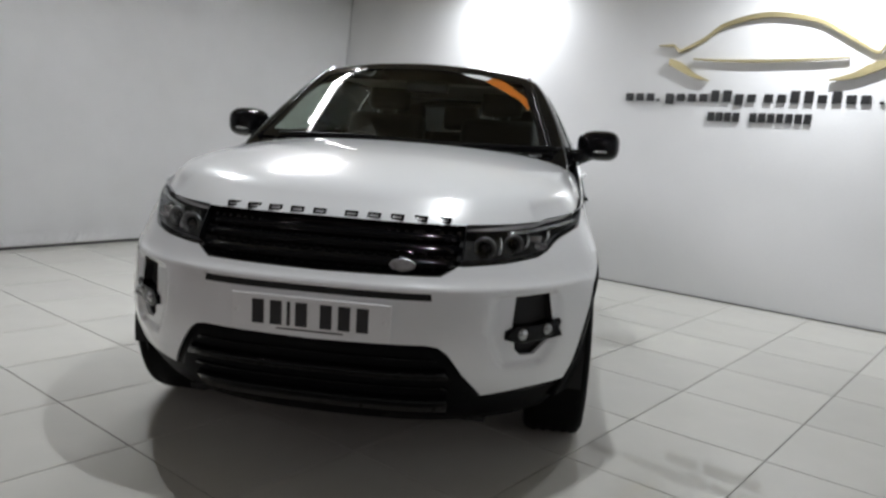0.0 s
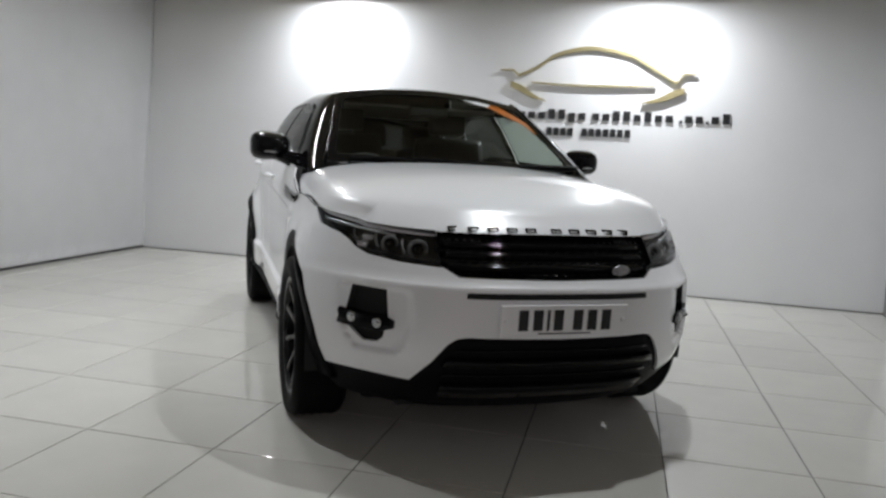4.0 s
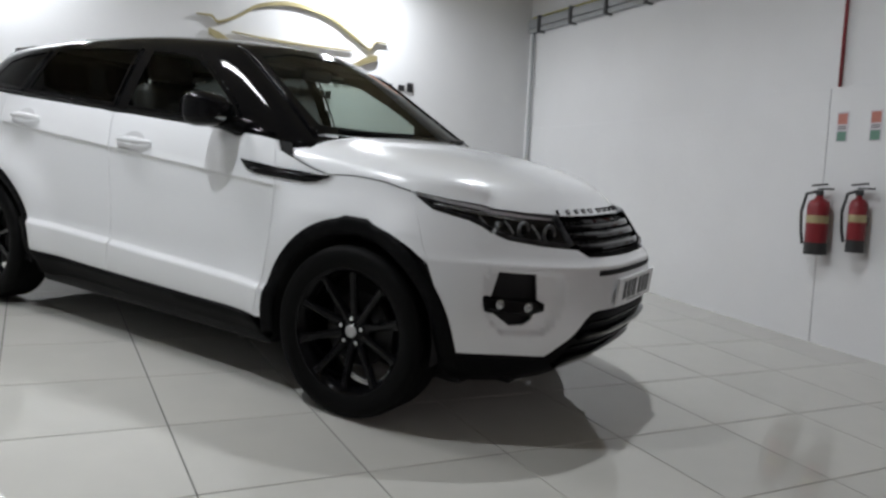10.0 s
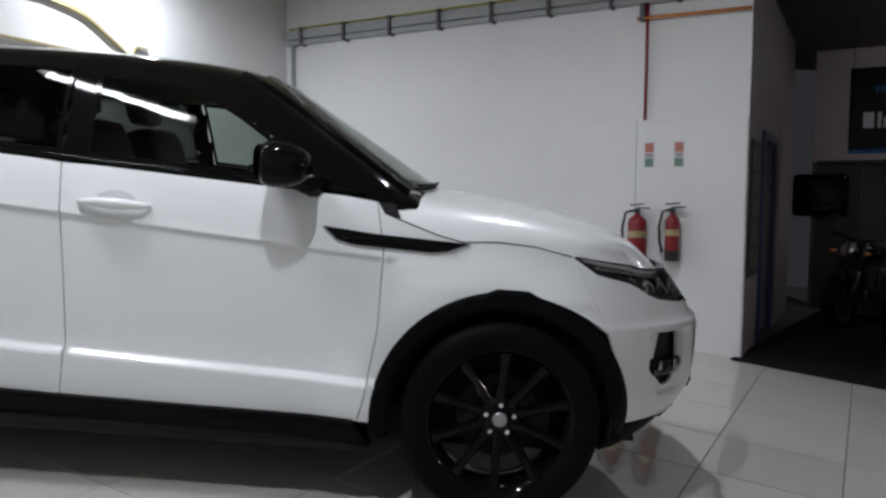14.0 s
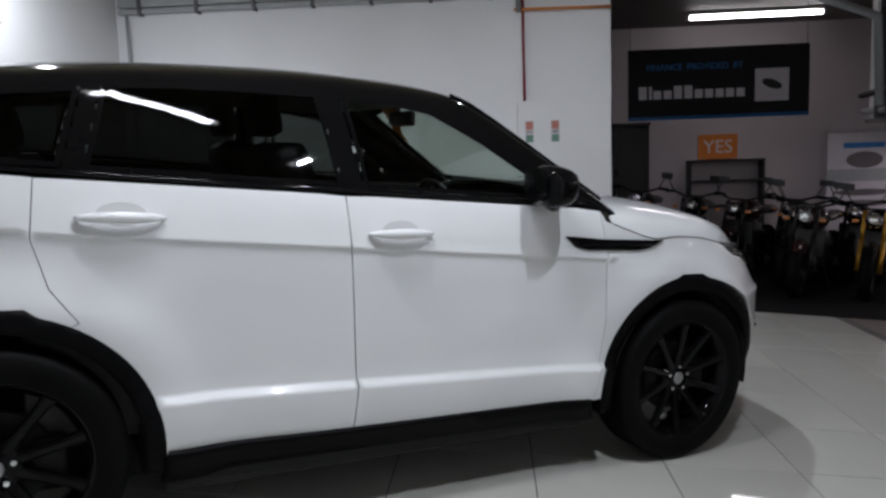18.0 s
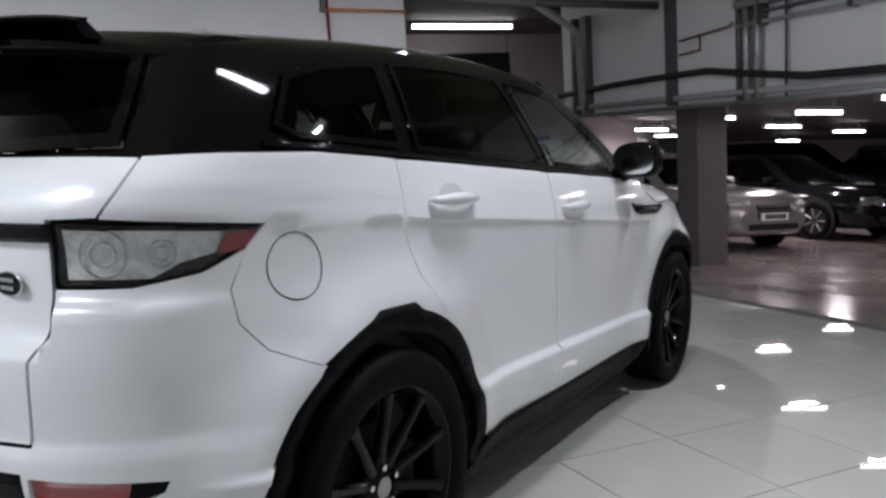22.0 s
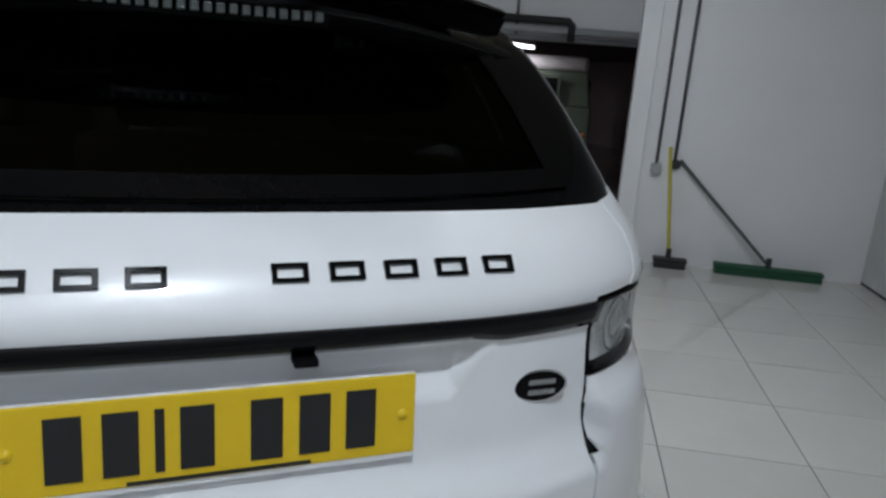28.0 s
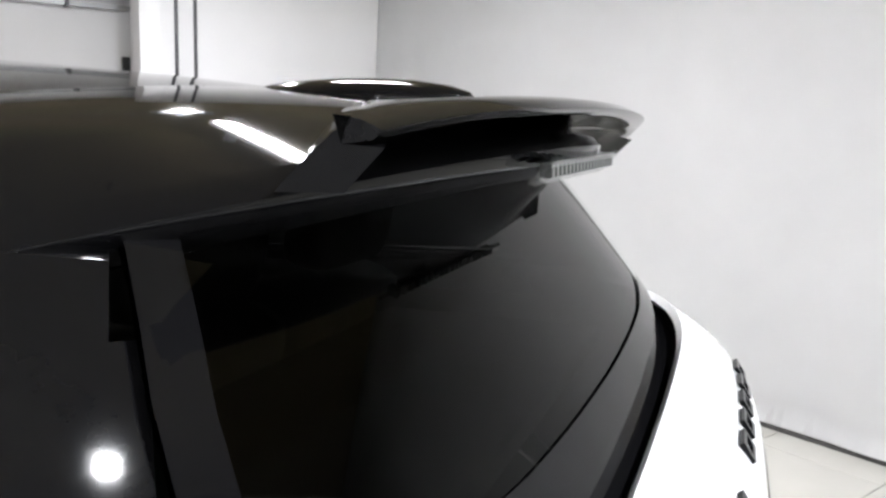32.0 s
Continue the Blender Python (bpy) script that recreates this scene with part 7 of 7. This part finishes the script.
def parked_car(m, paint, length, width, height, belt, nose_z, tail_z, cab, label, lights_rear=False, group="parked cars"):
    """A simple whole car, nose to +y: shaped body, glazed cabin, wheels, lamps, grille, bars for the plates."""
    c = thing("car", m, label, "car", group)
    hl, hw = length / 2, width / 2
    yb0, yf0, yb1, yf1 = cab  # cabin's back and front at the belt and at the roof
    ys = np.linspace(-hl, hl, 41)
    top = curve(ys, [-hl, -hl + 0.12, yb0, 0, yf0, hl - 0.45, hl - 0.10, hl], [tail_z - 0.22, tail_z, belt, belt, belt - 0.01, nose_z + 0.06, nose_z - 0.06, nose_z - 0.22])
    wid = curve(ys, [-hl, -hl + 0.15, -hl * 0.6, 0, hl * 0.6, hl - 0.2, hl], [hw * 0.78, hw * 0.93, hw, hw, hw * 0.985, hw * 0.90, hw * 0.70])
    bot = curve(ys, [-hl, -hl + 0.3, 0, hl - 0.3, hl], [0.36, 0.24, 0.22, 0.22, 0.30])
    bm = bmesh.new()
    rings = []
    for y, zt, w, zb in zip(ys, top, wid, bot):
        half = [(0.80 * w, zb), (0.97 * w, zb + 0.10), (1.0 * w, zb + 0.55 * (zt - zb)), (0.985 * w, zb + 0.72 * (zt - zb)), (0.93 * w, zb + 0.93 * (zt - zb)), (0.80 * w, zt - 0.005), (0.4 * w, zt + 0.012)]
        rings.append([bm.verts.new((x, y, z)) for x, z in half] + [bm.verts.new((-x, y, z)) for x, z in half[::-1]])
    n = len(rings[0])
    for a, b in zip(rings, rings[1:]):
        for j in range(n):
            bm.faces.new((a[j], b[j], b[(j + 1) % n], a[(j + 1) % n])).smooth = True
    bm.faces.new(rings[0])
    bm.faces.new(rings[-1][::-1])
    bmesh.ops.recalc_face_normals(bm, faces=bm.faces)
    body = part("body", bm, paint, c)
    # cabin
    bm = bmesh.new()
    lev = []
    n_c = 10
    wroof = hw * 0.70
    side_w = lambda q: hw * 0.93 + (wroof - hw * 0.93) * q
    front = lambda q: yf0 + (yf1 - yf0) * q
    back = lambda q: yb0 + (yb1 - yb0) * q
    zq = lambda q: belt - 0.03 + (height - 0.05 - belt + 0.03) * q
    for q in (0.0, 0.5, 1.0):
        w, yb, yf = side_w(q), back(q), front(q)
        r = 0.10
        lev.append([bm.verts.new((x, y, zq(q))) for x, y in ((w, yb + r), (w, yf - r), (w - r * 0.8, yf), (-w + r * 0.8, yf), (-w, yf - r), (-w, yb + r), (-w + r * 0.8, yb), (w - r * 0.8, yb))])
    lev.append([bm.verts.new((v.co.x * 0.86, yb1 + (v.co.y - yb1) * 0.92 + (yf1 - yb1) * 0.04, height)) for v in lev[-1]])
    for a, b in zip(lev, lev[1:]):
        for j in range(8):
            bm.faces.new((a[j], a[(j + 1) % 8], b[(j + 1) % 8], b[j])).smooth = True
    bm.faces.new(lev[-1])
    bmesh.ops.recalc_face_normals(bm, faces=bm.faces)
    roof = part("roof", bm, paint, c)

    def quad(name, pts, mat, owner, label=""):
        bm = bmesh.new()
        f = bm.faces.new([bm.verts.new(p) for p in pts])
        bmesh.ops.solidify(bm, geom=[f], thickness=0.004)
        return part(name, bm, mat, owner, label)

    for e, f, nm in ((front, 1, "windscreen"), (back, -1, "rear_window")):
        quad(nm, [((side_w(q) - 0.10) * sx, e(q) + f * 0.008, zq(q)) for q, sx in ((0.10, 1), (0.92, 1), (0.92, -1), (0.10, -1))], GLOSSBLACK, roof, "dark glass")
    for sx in (-1, 1):
        cuts = [0.0, 0.36, 0.70, 1.0] if yb1 < -0.9 else [0.0, 0.5, 1.0]
        for u0, u1 in zip(cuts, cuts[1:]):
            pts = []
            for q, u in ((0.12, u0 + 0.02), (0.12, u1 - 0.02), (0.90, u1 - 0.02), (0.90, u0 + 0.02)):
                pts.append((sx * (side_w(q) + 0.006), back(q) + 0.13 + (front(q) - back(q) - 0.26) * u, zq(q)))
            quad("side_window", pts, GLOSSBLACK, roof, "dark glass")
        mi = box_bm(-0.09, 0.09, -0.05, 0.05, -0.06, 0.06, bevel=0.03)
        bmesh.ops.translate(mi, vec=(sx * (hw + 0.05), yf0 - 0.42, belt + 0.07), verts=mi.verts)
        part("door_mirror", mi, paint, c, smooth=True)
        for y0 in (0.15, -0.85):
            part("door_handle", box_bm(sx * hw - 0.012, sx * hw + 0.012, y0 - 0.10, y0 + 0.08, belt - 0.16, belt - 0.13, bevel=0.006), paint, c)
        for y0 in (hl - 0.86, -hl + 0.82):
            arch = lathe_bm([(0.0, -0.02), (0.36, -0.02), (0.37, 0.0), (0.0, 0.006)], 28, "X")
            bmesh.ops.transform(arch, matrix=pose(sx * (hw - 0.008), y0, 0.34, 0, 0, 0 if sx > 0 else 180), verts=arch.verts)
            part("wheel_arch", arch, UNDER, c)
            w = new("wheel")
            w.parent = c
            w.matrix_local = pose(sx * (hw - 0.09), y0, 0.322, 0, 0, 0 if sx > 0 else 180)
            part("tyre", lathe_bm([(0.20, -0.09), (0.29, -0.10), (0.32, -0.07), (0.32, 0.07), (0.30, 0.105), (0.23, 0.105), (0.21, 0.09)], 32, "X"), RUBBER, w, smooth=True)
            rim = part("rim", lathe_bm([(0.0, 0.075), (0.05, 0.08), (0.06, 0.06), (0.10, 0.03), (0.20, 0.05), (0.218, 0.102)], 32, "X"), DARKSTEEL, w, smooth=True)
            for k in range(7):
                a = 2 * math.pi * k / 7
                part("spoke", tube_bm([(0.075, 0.05 * math.cos(a), 0.05 * math.sin(a)), (0.092, 0.205 * math.cos(a), 0.205 * math.sin(a))], 0.018, 5), DULLSILVER, rim)
        yl = hl - 0.14
        hb = box_bm(-0.17, 0.17, -0.07, 0.07, -0.065, 0.065, bevel=0.03)
        bmesh.ops.transform(hb, matrix=pose(sx * hw * 0.66, yl + 0.045, nose_z - 0.14, -20, 0, -sx * 22), verts=hb.verts)
        h = part("headlamp", hb, LAMPGREY, c, "clear headlamp", smooth=True)
        bm = bmesh.new()
        bmesh.ops.create_uvsphere(bm, u_segments=14, v_segments=8, radius=0.05)
        bmesh.ops.translate(bm, vec=(sx * hw * 0.62, yl + 0.095, nose_z - 0.14), verts=bm.verts)
        part("lamp_unit", bm, CHROME, h, smooth=True)
        tl = box_bm(-0.12, 0.12, -0.06, 0.06, -0.08, 0.08, bevel=0.025)
        bmesh.ops.transform(tl, matrix=pose(sx * hw * 0.74, -hl + 0.06, tail_z - 0.13, 0, 0, sx * 22), verts=tl.verts)
        part("tail_lamp", tl, REDLENS, c, "red tail lamp", smooth=True)
        part("fog_lamp", box_bm(sx * hw * 0.62 - 0.07, sx * hw * 0.62 + 0.07, hl - 0.20, hl - 0.03, 0.36, 0.42, bevel=0.02), UNDER, c)
    gr = part("grille", box_bm(-hw * 0.36, hw * 0.36, hl - 0.10, hl + 0.006, nose_z - 0.32, nose_z - 0.13, bevel=0.02), UNDER, c, "dark grille")
    for i in range(4):
        z = nose_z - 0.29 + i * 0.045
        part("grille_bar", box_bm(-hw * 0.34, hw * 0.34, hl - 0.02, hl + 0.012, z, z + 0.012, bevel=0.003), DULLSILVER, gr)
    part("lower_intake", box_bm(-hw * 0.55, hw * 0.55, hl - 0.10, hl + 0.004, 0.32, 0.42, bevel=0.02), UNDER, c)
    for y0, mat, f in ((hl + 0.012, PLATEWHITE, 1), (-hl - 0.012, YELLOW, -1)):
        z = 0.46 if f > 0 else tail_z - 0.30
        pl = part("number_plate", box_bm(-0.26, 0.26, y0 - 0.006, y0 + 0.006, z, z + 0.11), mat, c)
        for i in range(7):
            part("plate_bar", box_bm(-0.20 + i * 0.058, -0.155 + i * 0.058, y0 + f * 0.004 - 0.003, y0 + f * 0.004 + 0.005, z + 0.02, z + 0.09), INK, pl)
    return c


SILVERPAINT = material("silver_car_paint", (0.44, 0.425, 0.43), 0.25, 0.6, coat=0.6, vary=0.03, scale=3)
GREYCAR = material("grey_car_paint", (0.16, 0.16, 0.165), 0.22, 0.5, coat=0.6, vary=0.03, scale=3)
BLACKCAR = material("black_car_paint", (0.006, 0.006, 0.007), 0.08, vary=0.1, scale=3)
WHITECAR = material("plain_white_car_paint", (0.7, 0.69, 0.69), 0.3, coat=0.8, vary=0.015, scale=3)
GREENPAINT = material("dull_green_paint", (0.12, 0.155, 0.11), 0.45, vary=0.06, scale=5)
SALOON = (4.6, 1.78, 1.44, 0.92, 0.80, 0.96, (-1.55, 0.95, -0.85, 0.10))
TALL = (4.7, 1.88, 1.75, 1.10, 0.98, 1.10, (-2.05, 1.05, -1.75, 0.25))
ESTATE = (4.7, 1.82, 1.48, 0.95, 0.82, 1.0, (-2.15, 0.95, -1.65, 0.10))


def nose_at(x, y, dx, dy, length):
    """Frame of a car whose nose middle stands at x, y and points along dx, dy."""
    k = math.hypot(dx, dy)
    dx, dy = dx / k, dy / k
    return on_floor(x - dx * length / 2, y - dy * length / 2, math.degrees(math.atan2(-dx, dy)))


parked_car(nose_at(-0.42, -8.5, -0.84, 0.55, 4.6), SILVERPAINT, *SALOON, "silver saloon car parked behind the grey column")
parked_car(nose_at(-1.9, -11.2, -0.84, 0.55, 4.6), BLACKCAR, *SALOON, "glossy black saloon car parked nose out")
parked_car(nose_at(-1.7, -14.3, -0.84, 0.55, 4.7), BLACKCAR, *TALL, "tall black off-road car parked in the back row")
parked_car(nose_at(-3.7, -15.6, -0.84, 0.55, 4.6), BLACKCAR, *SALOON, "low black saloon parked beside the column")
parked_car(nose_at(-4.6, -17.6, -0.84, 0.55, 4.7), GREYCAR, *TALL, "dark grey off-road car parked in the back row")
parked_car(on_floor(-5.35 - 0.25 * 2.35, -15.0 - 0.97 * 2.35, math.degrees(math.atan2(0.25, -0.97))), WHITECAR, *ESTATE, "white estate car parked tail out with red lamps")


def off_roader(m):
    """Square green 4x4 with a white roof, its tail to -y, a spare wheel on the rear door."""
    c = thing("off_road_car", m, "green square off-road car with white roof and spare wheel", "car", "parked cars")
    part("body_tub", box_bm(-0.88, 0.88, 0.0, 2.6, 0.62, 1.22, bevel=0.03), GREENPAINT, c)
    bm = box_bm(-0.86, 0.86, 0.03, 2.5, 1.22, 1.72, bevel=0.03)
    for v in bm.verts:
        if v.co.z > 1.6:
            v.co.x *= 0.93
            v.co.y = v.co.y + (0.05 if v.co.y < 1 else -0.15)
    part("cabin", bm, GREENPAINT, c)
    bm = box_bm(-0.80, 0.80, 0.08, 2.35, 1.72, 1.94, bevel=0.08)
    part("roof", bm, WHITECAR, c, "white roof", smooth=True)
    part("bonnet", box_bm(-0.72, 0.72, 2.6, 3.75, 0.62, 1.15, bevel=0.05), GREENPAINT, c)
    for sx in (-1, 1):
        part("wing", box_bm(sx * 0.72, sx * 0.90, 2.6, 3.75, 0.62, 1.05, bevel=0.04), GREENPAINT, c)
        part("side_window", box_bm(sx * 0.83, sx * 0.853, 0.3, 1.1, 1.30, 1.62, bevel=0.004), GLOSSBLACK, c)
        part("side_window", box_bm(sx * 0.83, sx * 0.853, 1.3, 2.1, 1.30, 1.62, bevel=0.004), GLOSSBLACK, c)
        for z, mat in ((0.72, REDLENS), (0.83, ORANGE)):
            l = lathe_bm([(0.0, 0.03), (0.035, 0.025), (0.042, 0.0)], 16)
            bmesh.ops.transform(l, matrix=pose(sx * 0.80, 0.0, z, 90), verts=l.verts)
            part("rear_lamp", l, mat, c, smooth=True)
        for y in (0.65, 3.2):
            w = new("wheel")
            w.parent = c
            w.matrix_local = pose(sx * 0.76, y, 0.40, 0, 0, 0 if sx > 0 else 180)
            part("tyre", lathe_bm([(0.20, -0.10), (0.36, -0.12), (0.40, -0.09), (0.40, 0.09), (0.36, 0.12), (0.20, 0.10)], 32, "X"), RUBBER, w, smooth=True)
            part("rim", lathe_bm([(0.0, 0.03), (0.10, 0.03), (0.19, 0.06), (0.205, 0.10)], 28, "X"), GREENPAINT, w, smooth=True)
        part("mudflap", box_bm(sx * 0.76 - 0.13, sx * 0.76 + 0.13, 0.18, 0.195, 0.16, 0.60), BLACKPLASTIC, c)
        part("bumperette", box_bm(sx * 0.70 - 0.16, sx * 0.70 + 0.16, -0.10, 0.02, 0.40, 0.52, bevel=0.012), BLACKPLASTIC, c)
    part("rear_cross_member", box_bm(-0.86, 0.86, -0.04, 0.12, 0.44, 0.62, bevel=0.012), BLACKPLASTIC, c)
    part("chassis", box_bm(-0.5, 0.5, 0.1, 3.6, 0.40, 0.62, bevel=0.02), UNDER, c)
    dr = part("rear_door", box_bm(-0.42, 0.42, -0.03, 0.005, 0.66, 1.68, bevel=0.012), GREENPAINT, c)
    part("door_window", box_bm(-0.36, 0.36, -0.040, -0.028, 1.22, 1.62, bevel=0.01), GLOSSBLACK, dr, "dark rear door glass")
    sp = part("spare_wheel", lathe_bm([(0.20, 0.03), (0.24, 0.02), (0.36, 0.02), (0.40, 0.05), (0.40, 0.19), (0.36, 0.22), (0.24, 0.21), (0.20, 0.19)], 36), RUBBER, c, "spare wheel on the rear door", smooth=True)
    sp.matrix_local = pose(0.06, -0.03, 1.05, 90)
    part("spare_rim", lathe_bm([(0.0, 0.12), (0.07, 0.13), (0.09, 0.15), (0.16, 0.15), (0.20, 0.19), (0.205, 0.05)], 32), GREENPAINT, sp, "green steel rim", smooth=True)
    for k in range(5):
        a = 2 * math.pi * k / 5
        part("wheel_nut", lathe_bm([(0.0, 0.175), (0.012, 0.17), (0.012, 0.145)], 8), STEEL, sp).location = (0.115 * math.cos(a), 0.115 * math.sin(a), 0)
    part("door_step", box_bm(-0.3, 0.3, -0.16, -0.04, 0.40, 0.43, bevel=0.01), STEEL, c)
    part("tow_hitch", box_bm(-0.06, 0.06, -0.14, -0.02, 0.34, 0.46, bevel=0.012), BLACKPLASTIC, c)


off_roader(on_floor(-4.78, -6.16, 150) @ Matrix.Scale(0.92, 4))


# ---- floor tiles, one by one near the car ----
PITCH, TILE_TURN = 0.588, 58.6
tile_bm = box_bm(0.0025, PITCH - 0.0025, 0.0025, PITCH - 0.0025, -0.02, 0.0, bevel=0.0015)
tile_mesh = bpy.data.meshes.new("tile")
tile_bm.to_mesh(tile_mesh)
tile_bm.free()
tile_mesh.materials.append(TILE)
rest_v, rest_f = [], []
floor_ob = bpy.data.objects["floor"]
ct, st = math.cos(radians(TILE_TURN)), math.sin(radians(TILE_TURN))


def inside_tiled(x, y):
    return (-y < 2.35 + 0.611 * (x + 3.9) and x * 0.856 - y * 0.517 < 4.2 and y * 0.88 - x * 0.47 < 5.2) or (x * 0.85 + y * 0.52 > -0.1 and y > -4.6 and x * 0.86 - y * 0.5 < 4.6 and y < 0)


cells = []
for i in range(-16, 16):
    for j in range(-16, 16):
        x0, y0 = i * PITCH - 0.36, j * PITCH + 0.165
        x, y = x0 * ct - y0 * st, x0 * st + y0 * ct
        cx, cy = x + (PITCH / 2) * (ct - st), y + (PITCH / 2) * (st + ct)
        if inside_tiled(cx, cy):
            cells.append((math.hypot(cx + 0.8, cy + 0.8), x, y))
cells.sort()
for k, (_, x, y) in enumerate(cells):
    if k < 290:
        t = new("tile", tile_mesh)
        t.parent = floor_ob
        t.matrix_local = pose(x, y, 0, 0, 0, TILE_TURN)
    else:
        n = len(rest_v)
        for a, b in ((0.0025, 0.0025), (PITCH - 0.0025, 0.0025), (PITCH - 0.0025, PITCH - 0.0025), (0.0025, PITCH - 0.0025)):
            for z in (0.0, -0.02):
                rest_v.append((x + a * ct - b * st, y + a * st + b * ct, z))
        rest_f += [(n, n + 2, n + 4, n + 6), (n, n + 1, n + 3, n + 2), (n + 2, n + 3, n + 5, n + 4), (n + 4, n + 5, n + 7, n + 6), (n + 6, n + 7, n + 1, n)]
rest = bpy.data.meshes.new("far_tiles")
rest.from_pydata(rest_v, [], rest_f)
rest.materials.append(TILE)
far = new("far_tiles", rest)
far.parent = floor_ob
far["kind"] = "stuff"
